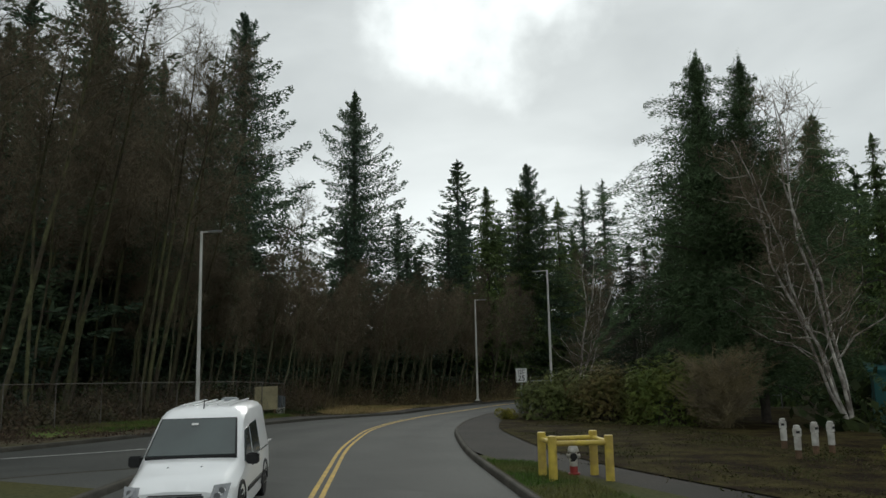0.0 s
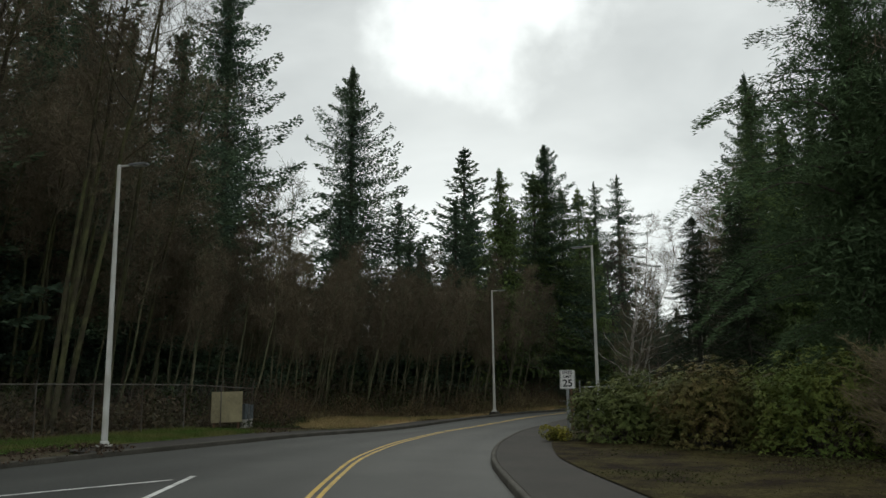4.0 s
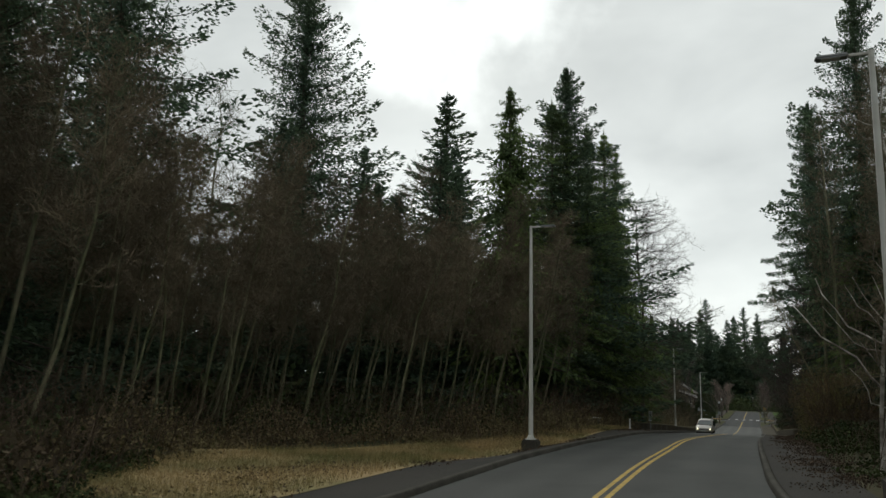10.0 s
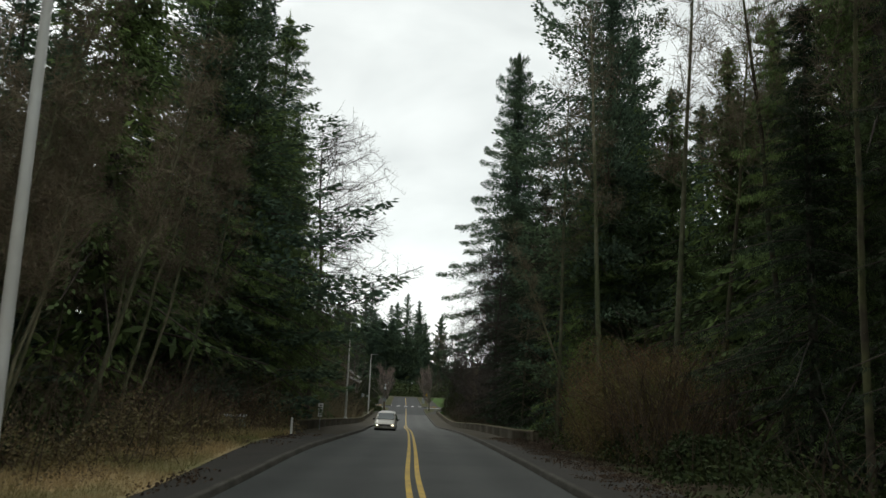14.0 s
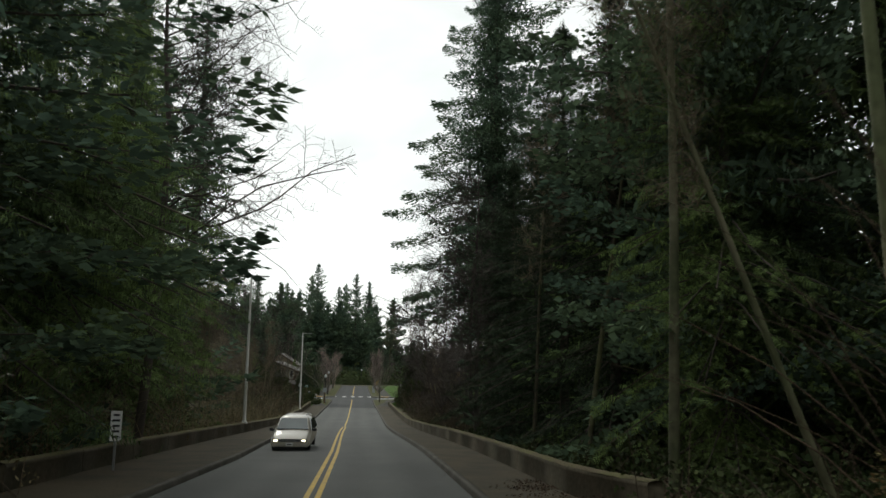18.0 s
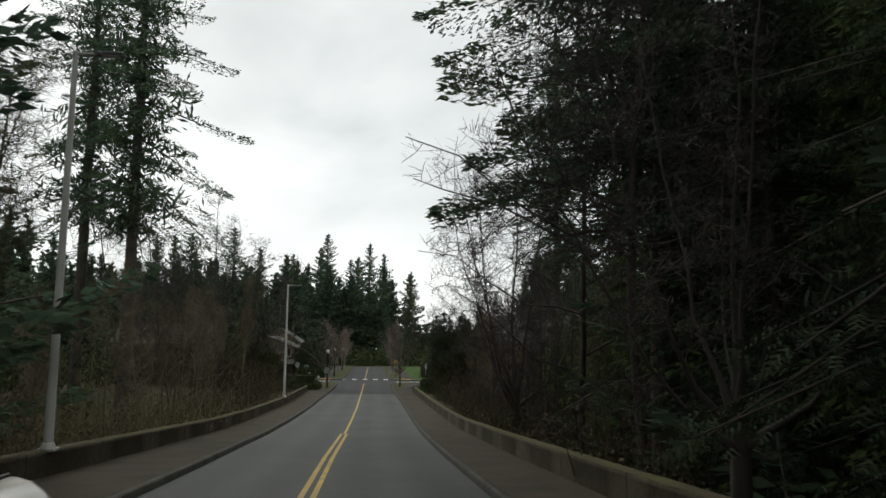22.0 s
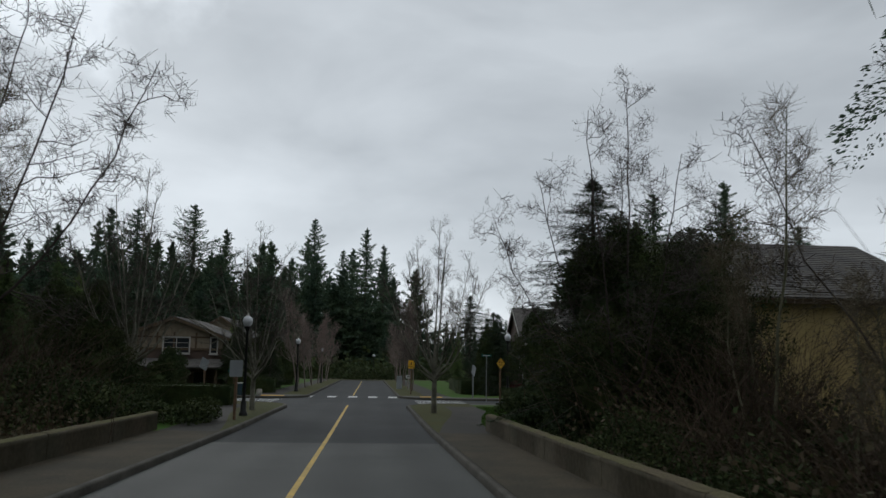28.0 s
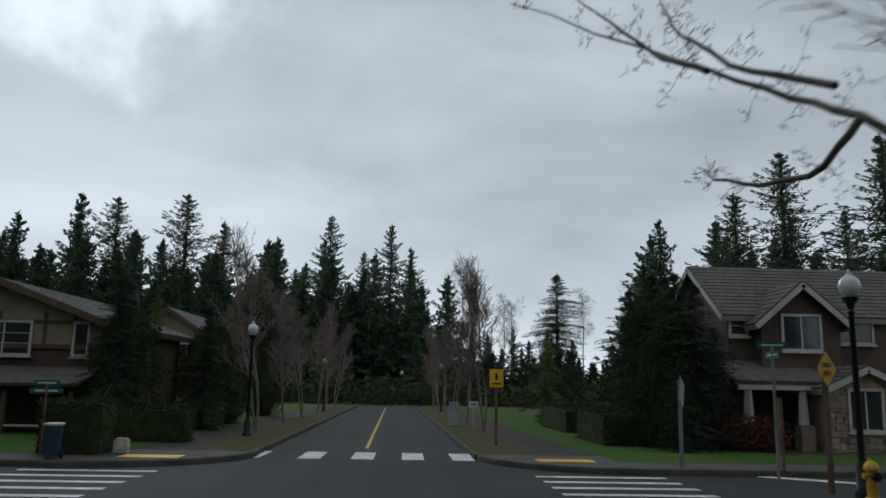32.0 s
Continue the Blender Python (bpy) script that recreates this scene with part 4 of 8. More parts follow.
def bare_arrays(seed, h, spread, first=0.3, limbs=26, subs=7, twigs=7, lean=(0.0, 0.0), rise=0.9, wander=0.06, stems=1, girth=0.0065, twig_w=0.011, twig_len=0.8, side=None, fork=0.0, splay=0.0, top=0.0, crook=1.0, bough=None):
    """A leafless tree: stems, limbs, side branches and fine twigs."""
    rng = np.random.default_rng(seed)
    k = 12 if fork else 8
    tz = np.linspace(0, 1, k)
    stem_p, stem_r = [], []
    for i in range(stems):
        a = rng.uniform(0, 6.28)
        off = 0 if stems == 1 else 0.14
        if fork:
            a, off = 6.283 * i / stems + rng.normal(0, 0.25), 0
        bend = np.cumsum(rng.normal(0, wander, (k, 2)), axis=0) * h / k
        wide = (0.05 if i == 0 else 0.3 + 0.8 * ((i * 0.618) % 1.0)) if fork else 0
        hh = h * (1 - 0.36 * wide) if fork else h * (1 if i == 0 else rng.uniform(0.75, 1))
        sp = np.stack([lean[0] * tz * hh + bend[:, 0] + off * math.cos(a) * tz * hh, lean[1] * tz * hh + bend[:, 1] + off * math.sin(a) * tz * hh, tz * hh], -1)
        if fork:
            q = np.maximum(0, tz - fork)
            part_way = splay * h * (q ** 0.6) * wide
            sp[:, 0] = np.where(q > 0, sp[:, 0], 0) + part_way * math.cos(a)
            sp[:, 1] = np.where(q > 0, sp[:, 1], 0) + part_way * math.sin(a)
        sp[:, :2] -= sp[0, :2]
        stem_p.append(sp)
        stem_r.append((girth * hh * (1 - tz) ** 0.7 / math.sqrt(stems) + 0.012) * (np.interp(tz, [0, fork, fork + 0.04, fork + 0.3], [4.6, 3.8, 1.7, 1.0]) if fork else 1.0))
    if bough:
        # low crooked boughs beside the upright stems
        arms = []
        for n, b in enumerate(bough):
            b = np.array(b)
            arm = np.stack([np.interp(tz, np.linspace(0, 1, len(b)), b[:, j]) for j in range(3)], -1)
            arm[1:-1] += rng.normal(0, 0.012, (k - 2, 3))
            arms.append(arm)
        arms = np.array(arms)
        arm_r = np.array([0.032 - 0.006 * tz] + [0.022 * (1 - tz) ** 0.8 + 0.003] * (len(bough) - 1))
    stem_p, stem_r = np.array(stem_p), np.array(stem_r)

    def sample(paths, idx, s):
        kk = paths.shape[1]
        f = s * (kk - 1)
        i0 = np.minimum(f.astype(int), kk - 2)
        w = (f - i0)[:, None]
        return paths[idx, i0] * (1 - w) + paths[idx, i0 + 1] * w, paths[idx, i0 + 1] - paths[idx, i0]

    def grow(parents, count, s0, length, up, kpts, jitter):
        n = len(parents) * count
        idx = np.repeat(np.arange(len(parents)), count)
        s = (s0 + (0.97 - s0) * ((np.tile(np.arange(count), len(parents)) + rng.random(n)) / count)).clip(0, 0.985)
        base, axis = sample(parents, idx, s)
        axis = axis / (np.linalg.norm(axis, axis=1)[:, None] + 1e-9)
        rnd = rng.normal(0, 1, (n, 3))
        if side is not None:
            rnd[:, :2] += np.array(side) * 0.8
        out = rnd - (rnd * axis).sum(1)[:, None] * axis
        out /= np.linalg.norm(out, axis=1)[:, None] + 1e-9
        d = out + axis * rng.uniform(0.3, 0.9, (n, 1)) * up + np.array([0, 0, 0.35 * up])
        d /= np.linalg.norm(d, axis=1)[:, None]
        L = length * ((1.12 - s) * (1 - top) + 0.7 * top)[:, None] * rng.uniform(0.55, 1.2, (n, 1)) if s0 > 0.05 else length * rng.uniform(0.5, 1.1, (n, 1))
        t = np.linspace(0, 1, kpts)
        curve = np.cumsum(rng.normal(0, jitter * crook, (n, kpts, 3)), axis=1)
        curve -= curve[:, :1]
        p = base[:, None] + d[:, None] * (L[:, None] * t[None, :, None]) + curve * L[:, None]
        p[:, :, 2] += 0.14 * up * L * t[None] ** 2
        return p, L[:, 0]

    b1, l1 = grow(stem_p, limbs, first, spread, rise, 6, 0.04)
    b2, l2 = grow(b1, subs, 0.12, spread * 0.42, rise, 4 if crook > 1 else 3, 0.05)
    b3, l3 = grow(b2, twigs, 0.08, twig_len, rise * 0.8, 2, 0.07)
    if bough:
        a1, m1 = grow(arms[1:], 10, 0.08, 0.42, 0.15, 6, 0.06)
        a2, m2 = grow(a1, 5, 0.12, 0.17, 0.3, b2.shape[1], 0.08)
        a3, m3 = grow(a2, 3, 0.08, 0.07, 0.5, 2, 0.07)
        b1, l1, b2, l2, b3 = np.concatenate([b1, a1]), np.concatenate([l1, m1]), np.concatenate([b2, a2]), np.concatenate([l2, m2]), np.concatenate([b3, a3])
        stem_p, stem_r = np.concatenate([stem_p, arms]), np.concatenate([stem_r, arm_r])
    sv, sf = tubes(stem_p, stem_r, 8)
    r1 = np.outer(l1 * girth * 0.9 + np.where(l1 < 0.5, 0.001, 0.008), np.linspace(1, 0.3, 6))
    v1, f1 = tubes(b1, r1, 4)
    r2 = np.outer(l2 * girth * 0.8 + np.where(l2 < 0.2, 0.001, 0.005), np.linspace(1, 0.4, b2.shape[1]))
    v2, f2 = tubes(b2, r2, 3)
    t = b3[:, -1] - b3[:, 0]
    w = np.cross(t, rng.normal(0, 1, t.shape))
    w /= np.linalg.norm(w, axis=1)[:, None] + 1e-9
    w = w[:, None] * (twig_w * np.array([0.5, 0.25]))[None, :, None]
    tv = np.stack([b3 - w, b3 + w], 2).reshape(-1, 3)
    i = np.arange(len(tv)).reshape(len(b3), 2, 2)
    tf = np.stack([i[:, :-1, 0], i[:, :-1, 1], i[:, 1:, 1], i[:, 1:, 0]], -1).reshape(-1, 4)
    crown_v = np.concatenate([v2, tv])
    crown_f = np.concatenate([f2, tf + len(v2)])
    return (sv, sf), (v1, f1), (crown_v, crown_f)


def bare_tree(name, seed, h, spread, bark, twig, label, category="tree", **shape):
    ob = thing(name, label=label, category=category)
    trunk, limbs, crown = bare_arrays(seed, h, spread, **shape)
    link("trunk", mesh_of("trunk", *trunk, bark, True), ob)
    tagged(link("crown", merged("crown", crown, limbs, twig, bark), ob), kind="stuff")
    return ob


def plant(ob, x, y, turn=0.0, scale=1.0, tall=1.0, sink=0.1, tilt=(0, 0)):
    ob.matrix_world = Matrix.Translation((x, y, float(ground_z(x, y)) - sink)) @ pose(0, 0, 0, tilt[0], tilt[1], 0) @ pose(0, 0, 0, 0, 0, turn) @ Matrix.Diagonal((scale, scale, scale * tall, 1))
    return ob


def plant_copy(ob, x, y, turn=0.0, scale=1.0, tall=1.0, sink=0.1, tilt=(0, 0), label="", group=""):
    c = copy_thing(ob, Matrix())
    plant(c, x, y, turn, scale, tall, sink, tilt)
    return tagged(c, label, group=group)



NEAR_FIR = [fir(11, 40, 10.6, NEEDLES, "tall dark green Douglas fir with ragged upturned boughs", branches=165, sprays=300, start=0.08, thick=0.24, fan=0.36, fat=0.27, size=0.38, gap=0.1, ragged=0.2, power=0.78, belly=0.6, core=0.8, core_size=0.34),
            fir(15, 36, 9.6, NEEDLES, "tall dark fir with dense boughs and gaps of sky", branches=150, sprays=300, start=0.04, thick=0.24, fan=0.36, fat=0.27, size=0.36, gap=0.16, ragged=0.2, power=0.72, belly=0.6, core=0.8, core_size=0.34),
            fir(14, 40, 6.6, NEEDLES, "old fir with a bare lower trunk and hanging boughs", branches=84, sprays=420, start=0.33, size=0.21, ragged=0.34, low=-0.45, high=0.4, droop=0.45, power=0.55, belly=0.75, gap=0.28, core=0.2, core_size=0.45),
            fir(20, 40, 6.3, NEEDLES, "tall broad fir leaning over the edge of the road", branches=130, sprays=720, start=0.26, thick=0.22, fan=0.36, size=0.26, ragged=0.18, low=-0.3, high=0.5, droop=0.4, power=0.6, belly=0.7, fat=0.16, core_size=0.3, core=0.35)]
FIR = [fir(16, 40, 11.0, NEEDLES, "tall dark green Douglas fir with drooping boughs", branches=130, sprays=120, start=0.06, size=0.62, power=0.8, gap=0.1, belly=0.65, core_size=0.8),
       fir(12, 36, 9.0, NEEDLES, "slender dark green fir with a pointed top", branches=125, sprays=110, start=0.05, size=0.6, power=0.88, belly=0.7, core_size=0.8),
       fir(13, 34, 9.8, NEEDLES, "broad dark fir with ragged boughs", branches=120, sprays=120, start=0.03, size=0.62, ragged=0.28, gap=0.16, power=0.76, belly=0.65, core_size=0.8)]


def wood_clump(seed, label, trees, width, depth, h, r, branches, sprays, size, core, core_size):
    """A stand of firs seen from afar, crowns and trunks in one mesh."""
    rng = np.random.default_rng(seed)
    gv, gf, tv, tf = [], [], [], []
    ng = nt = 0
    for i in range(trees):
        k = rng.uniform(0.6, 1.14)
        crown, _, trunk = fir_arrays(seed * 10 + i, h * k, r * k ** 0.5, start=0.0, branches=branches, sprays=sprays, size=size, ragged=0.26, power=0.85, belly=0.8, fat=0.24, core=core, core_size=core_size, thick=0.2, limb_step=40)
        at = np.array([(i + 0.5) / trees * width - width / 2 + rng.uniform(-1, 1), rng.uniform(-0.5, 0.5) * depth, 0])
        gv.append(crown[0] + at)
        gf.append(crown[1] + ng)
        tv.append(trunk[0] + at)
        tf.append(trunk[1] + nt)
        ng += len(crown[0])
        nt += len(trunk[0])
    me = merged("conifer_wood", (np.concatenate(gv), np.concatenate(gf)), (np.concatenate(tv), np.concatenate(tf)), NEEDLES, BARK)
    return tagged(link("conifer_wood", me), label, "wood", kind="stuff")


SIDE_WOOD = [wood_clump(s, "dark firs standing close together in the depth of the wood", 6, 17, 9, 20, 4.4, 70, 24, 1.2, 0.6, 1.1) for s in (3, 4)]
FAR_WOOD = [wood_clump(s, "dark firs crowded together in the far wood", 5, 17, 6, 25, 7.2, 84, 76, 0.8, 0.5, 0.9) for s in (5, 6, 7)]
CEDAR_T = [conifer("cedar_tree", 21, 22, 4.6, CEDAR, "dense dark green cedar reaching the ground", branches=230, sprays=64, start=0.012, size=0.40, ragged=0.24, droop=0.7, hang=0.85, power=0.7, tip=0.15, fat=0.15, core=0.35, core_size=0.4),
           conifer("cedar_tree", 22, 26, 5.2, CEDAR, "tall dense cedar with hanging sprays", branches=230, sprays=64, start=0.015, size=0.42, ragged=0.3, droop=0.75, hang=0.9, power=0.75, tip=0.15, fat=0.15, core=0.35, core_size=0.4)]
NEAR_CEDAR = conifer("cedar_tree", 26, 24, 5.2, CEDAR, "dense green cedar with feathered hanging sprays", branches=230, sprays=84, start=0.012, size=0.40, ragged=0.18, droop=0.7, hang=0.8, power=0.7, tip=0.15, fronds=4, core=1.2, core_size=0.2, core_fat=0.13, fan=0.4)
FAR_CEDAR = conifer("cedar_tree", 23, 22, 4.6, CEDAR, "dense dark cedar deeper in the wood", branches=170, sprays=64, start=0.0, size=0.42, ragged=0.25, droop=0.7, hang=0.8, power=0.65, with_limbs=False, core=0.8, core_size=0.4, core_fat=0.16)
# Cedar shape again, with the foliage colour darkened for shade.
NEAR_SHADE_CONIFER = conifer("hemlock_tree", 27, 24, 5.4, SHADE_NEEDLES, "dense cedar hanging over the bridge, its green darkened to stand for shade", branches=230, sprays=84, start=0.012, size=0.40, ragged=0.18, droop=0.7, hang=0.8, power=0.7, tip=0.15, fronds=3, core=1.2, core_size=0.2, core_fat=0.13, fan=0.4)
DEODAR = fir(24, 20, 8.2, DEODAR_GREEN, "broad grey-green conifer with long arching boughs and drooping tips", "deodar_tree", branches=100, sprays=760, start=0.10, size=0.19, ragged=0.36, low=0.15, high=0.6, droop=0.1, tip=-0.42, power=0.9, belly=0.4, fan=0.24, fat=0.13, core=0.7, core_size=0.2, thick=0.18)
TALL_ALDER = [bare_tree("alder_tree", 31 + i, hh, sp, MOSSY_BARK, TWIG, "leafless alder with a slender mossy trunk and reddish twigs", first=0.5, limbs=18, subs=9, twigs=12, wander=wd, rise=0.8, twig_len=0.9, twig_w=0.015, top=0.55, girth=0.0052)
              for i, (hh, sp, wd) in enumerate(((17, 4.2, 0.035), (15.5, 3.9, 0.045), (18, 4.4, 0.03)))]
LOW_ALDER = [bare_tree("alder_tree", 41 + i, hh, sp, ALDER_BARK, TWIG, "young leafless alder with a thin leaning trunk", first=0.42, limbs=20, subs=8, twigs=11, wander=wd, rise=0.8, twig_len=0.8, twig_w=0.0135, top=0.6, girth=0.0046)
             for i, (hh, sp, wd) in enumerate(((11, 2.3, 0.08), (10, 2.2, 0.12), (12, 2.4, 0.07)))]
STRAIGHT_ALDER = bare_tree("alder_tree", 44, 19, 2.6, ALDER_BARK, TWIG, "tall straight leafless alder with a thin pale trunk", first=0.45, limbs=22, subs=8, twigs=9, wander=0.012, rise=0.8, twig_len=0.8, twig_w=0.016, top=0.5, girth=0.0055)
PALE_ALDER = bare_tree("alder_tree", 51, 24, 6.0, ALDER_BARK, ALDER_BARK, "tall pale leafless tree behind the alders", first=0.3, limbs=26, subs=8, twigs=8, twig_w=0.035, twig_len=1.3)
OPEN_ALDER = [bare_tree("alder_tree", 52, 21, 7.2, DARK_TWIG, DARK_TWIG, "spreading leafless alder with dark hanging twigs", first=0.2, limbs=26, subs=9, twigs=10, rise=0.45, twig_len=0.9, twig_w=0.016, wander=0.05),
              bare_tree("alder_tree", 53, 16, 5.2, DARK_TWIG, DARK_TWIG, "leafless alder with many dark upright branches", first=0.15, limbs=22, subs=9, twigs=10, rise=0.8, twig_len=0.8, twig_w=0.014, stems=2)]
LEAN_ALDER = bare_tree("alder_tree", 54, 20, 7.4, DARK_TWIG, DARK_TWIG, "leafless alder reaching over the road with long drooping twigs", first=0.34, limbs=44, subs=11, twigs=11, rise=0.35, twig_len=0.8, twig_w=0.015, wander=0.05, side=(1.3, -0.5), top=0.5, crook=1.5, girth=0.008)
ROUND_ALDER = bare_tree("alder_tree", 55, 19, 3.6, DARK_TWIG, DARK_TWIG, "round-crowned leafless alder hung with dark catkins", first=0.3, limbs=13, subs=9, twigs=9, rise=0.55, twig_len=0.75, twig_w=0.022, stems=7, wander=0.06, fork=0.2, splay=0.42, top=0.6, crook=1.5, girth=0.0075)
STREET_TREE = bare_tree("street_tree", 61, 8.8, 1.5, GREY_BARK, DARK_TWIG, "leafless oval street tree with grey bark and many rising branches", first=0.34, limbs=10, subs=7, twigs=6, rise=1.2, twig_len=0.36, twig_w=0.008, stems=13, girth=0.0066, wander=0.02, fork=0.28, splay=0.36, top=0.5, crook=0.8, bough=[[(0, 0, 1.8), (-0.74, 1.47, 3.34)], [(-0.74, 1.47, 3.34), (-0.88, 2.06, 3.69), (-1.27, 2.75, 4.2), (-2.35, 3.53, 4.99)], [(-0.75, 1.67, 3.59), (-1.01, 2.35, 3.97), (-1.24, 2.84, 4.45), (-1.23, 3.14, 4.92)], [(-0.74, 1.47, 3.34), (-0.85, 1.76, 3.06), (-1.09, 2.25, 3.15), (-1.25, 2.45, 3.32)], [(-1.16, 2.45, 3.99), (-1.41, 2.84, 4.28), (-1.88, 3.53, 5.14)]])
FAR_STREET_TREE = bare_tree("street_tree", 62, 7.5, 2.6, RED_TWIG, RED_TWIG, "leafless reddish street tree along the kerb", first=0.25, limbs=16, subs=8, twigs=9, rise=1.5, twig_len=0.5, twig_w=0.016, stems=2, girth=0.0085)
BIRCH = bare_tree("birch_tree", 63, 13.5, 3.4, BIRCH_BARK, TWIG, "leafless birch clump with white peeling trunks", first=0.2, limbs=16, subs=9, twigs=9, rise=0.7, stems=5, girth=0.0105, twig_w=0.012, wander=0.09, crook=1.5, top=0.3)
rng = random.Random(5)
first_used = set()


def put_tree(model, x, y, scale=1.0, tall=1.0, turn=None, tilt=(0, 0), sink=0.15, label="", group=""):
    """The model itself the first time, and copies after that."""
    turn = rng.uniform(0, 360) if turn is None else turn
    if model not in first_used:
        first_used.add(model)
        return tagged(plant(model, x, y, turn, scale, tall, sink, tilt), label, group=group)
    return plant_copy(model, x, y, turn, scale, tall, sink, tilt, label, group)


def top_at(model, h, x, y, z, wide=1.0, label=""):
    """A tree whose top reaches the height z."""
    s = (z - float(ground_z(x, y)) + 0.15) / h
    return put_tree(model, x, y, s * wide, 1 / wide, label=label)


# tall firs that stand out against the sky, left of the road
top_at(NEAR_FIR[0], 40, -57.0, 90.8, 39.2)
top_at(FIR[1], 36, -52.0, 114.5, 33.8, 1.25)
top_at(NEAR_FIR[1], 36, -31.7, 92.3, 25.2, 1.2)
top_at(CEDAR_T[0], 22, -34.0, 84.0, 20.8)
top_at(NEAR_FIR[1], 36, -60, 71, 43.5)
top_at(FIR[2], 34, -58, 48, 42)
top_at(FIR[1], 36, -62, 60, 34)
for x, y, z in ((-47, 52, 26), (-53, 45, 30), (-46, 43, 25), (-50, 36, 28), (-43, 30, 22), (-44, 22, 24)):
    top_at(NEAR_FIR[1] if y > 40 else FIR[2], 36 if y > 40 else 34, x, y, z, 1.1)
top_at(FIR[1], 36, -57, 30, 36)
top_at(FIR[0], 40, -56, 16, 36)
top_at(NEAR_FIR[2], 40, -41, 168, 40)
top_at(NEAR_FIR[2], 40, -48, 176, 41)
put_tree(NEAR_CEDAR, -31.5, 112, 1.1)
top_at(FIR[1], 36, -34, 119, 21)
top_at(FIR[2], 34, -38, 126, 20)
for x, y, z in ((-46, 86, 15), (-43, 92, 17.5), (-41, 80, 13), (-50, 78, 16), (-38, 98, 17), (-46, 104, 18), (-53, 96, 19), (-40, 108, 16), (-44, 98, 16), (-48, 92, 15.5)):
    top_at(FIR[rng.randrange(3)], 36, x, y, z, 1.35)
put_tree(PALE_ALDER, -61, 83, 1.2)
# cedars where the bridge begins
top_at(NEAR_CEDAR, 24, -29.9, 99.0, 21.5, 0.92)
put_tree(NEAR_CEDAR, -30.4, 94.0, 1.05)
put_tree(NEAR_CEDAR, -32.5, 90.5, 1.1)
put_tree(CEDAR_T[1], -34.5, 99.0, 1.0)
put_tree(LEAN_ALDER, -27.8, 103.5, 1.05, turn=0)
# right of the road: firs and cedars
top_at(NEAR_FIR[0], 40, -9.9, 94, 30.4, 0.78)
top_at(NEAR_FIR[3], 40, -11.4, 125.5, 31.0, 1.0)
top_at(FIR[1], 36, -4, 110, 27)
for x, y, z in ((-6.4, 127, 15), (-3.2, 132, 19), (1.5, 128, 23), (-5.2, 138, 14), (2.5, 140, 20), (4.5, 118, 24)):
    top_at(FIR[rng.randrange(3)], 36, x, y, z, 1.2)
top_at(NEAR_FIR[2], 40, -4.3, 170.8, 26)
# Trees beside the bridge, their shade put into the needle colour.
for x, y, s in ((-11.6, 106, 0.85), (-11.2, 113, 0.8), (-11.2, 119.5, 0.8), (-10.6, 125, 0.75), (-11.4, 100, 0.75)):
    put_tree(NEAR_SHADE_CONIFER, x, y, s)
put_tree(NEAR_CEDAR, -11.0, 92.5, 0.7)
put_tree(NEAR_CEDAR, -8.3, 71, 1.0)
# The same darkened needles stand for shade along the wood's edge.
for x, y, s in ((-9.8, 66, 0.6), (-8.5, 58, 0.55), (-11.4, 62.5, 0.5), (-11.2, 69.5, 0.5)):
    put_tree(NEAR_SHADE_CONIFER, x, y, s, label="dense young cedar at the edge of the wood, its green darkened to stand for shade")
for x, y, s in ((-6.3, 76, 1.05), (-7.5, 83, 0.8)):
    put_tree(CEDAR_T[rng.randrange(2)], x, y, s)
for x, y, s in ((-8.5, 101, 1.05), (-7, 108, 1.1), (-6, 119, 1.1), (-8, 131, 0.8), (-4, 126, 1.0), (-4, 75, 0.75), (-3, 66, 0.8), (-2, 90, 1.0), (-4.2, 70, 1.0), (-2.2, 81, 1.1), (1.5, 72, 1.1), (-6.2, 66, 0.8), (1, 100, 1.1), (2, 114, 1.1), (-7, 92, 0.9), (-5, 84, 0.9), (-1, 76, 0.9), (-10.2, 103, 0.8), (-9.6, 109.5, 0.85), (-9.8, 116, 0.8), (-9.2, 123, 0.85), (-9.6, 129, 0.75), (-6.5, 113, 1.1), (-5.5, 124, 1.1), (-7.5, 97, 1.0), (-9.5, 136, 0.62), (-6.5, 138, 0.8)):
    put_tree(FAR_CEDAR, x, y, s)
top_at(DEODAR, 20, -3.4, 36.4, 13.8, 1.15)
top_at(DEODAR, 20, -1.6, 37.0, 13.5, 1.1)
top_at(DEODAR, 20, 1.0, 46.0, 12.5)
put_tree(CEDAR_T[0], -1.5, 52, 0.7)
top_at(NEAR_SHADE_CONIFER, 24, -10.6, 53.5, 8.0, 1.2, label="dense young conifer behind the birches, its green darkened to stand for shade")
put_tree(CEDAR_T[1], 3.5, 40, 0.5)
put_tree(BIRCH, 1.6, 33.6, 1.0, turn=200, tilt=(0, -13))
put_tree(BIRCH, -14.6, 53.4, 0.8, turn=60, tilt=(0, 13))
put_tree(BIRCH, -11.0, 58.0, 0.85, turn=120)
put_tree(STRAIGHT_ALDER, -13.5, 90.0, 1.0, tilt=(0, 1))
put_tree(STRAIGHT_ALDER, -12.7, 84.2, 1.05, tilt=(0, -2))
put_tree(STRAIGHT_ALDER, -12.9, 85.2, 0.55, tilt=(2, -22))
put_tree(STRAIGHT_ALDER, -11.4, 79.0, 1.1, tilt=(0, 3))
for x, y, s, tl in ( (-10.6, 72, 0.9, -4), (-12.0, 66, 0.8, 3), (-10.2, 78, 1.0, 5), (-13.0, 98, 0.9, 6), (-13.4, 104, 0.8, 4)):
    put_tree(TALL_ALDER[rng.randrange(3)], x, y, s, tilt=(rng.uniform(-4, 4), tl))
put_tree(ROUND_ALDER, -13.9, 115.5, 0.64)
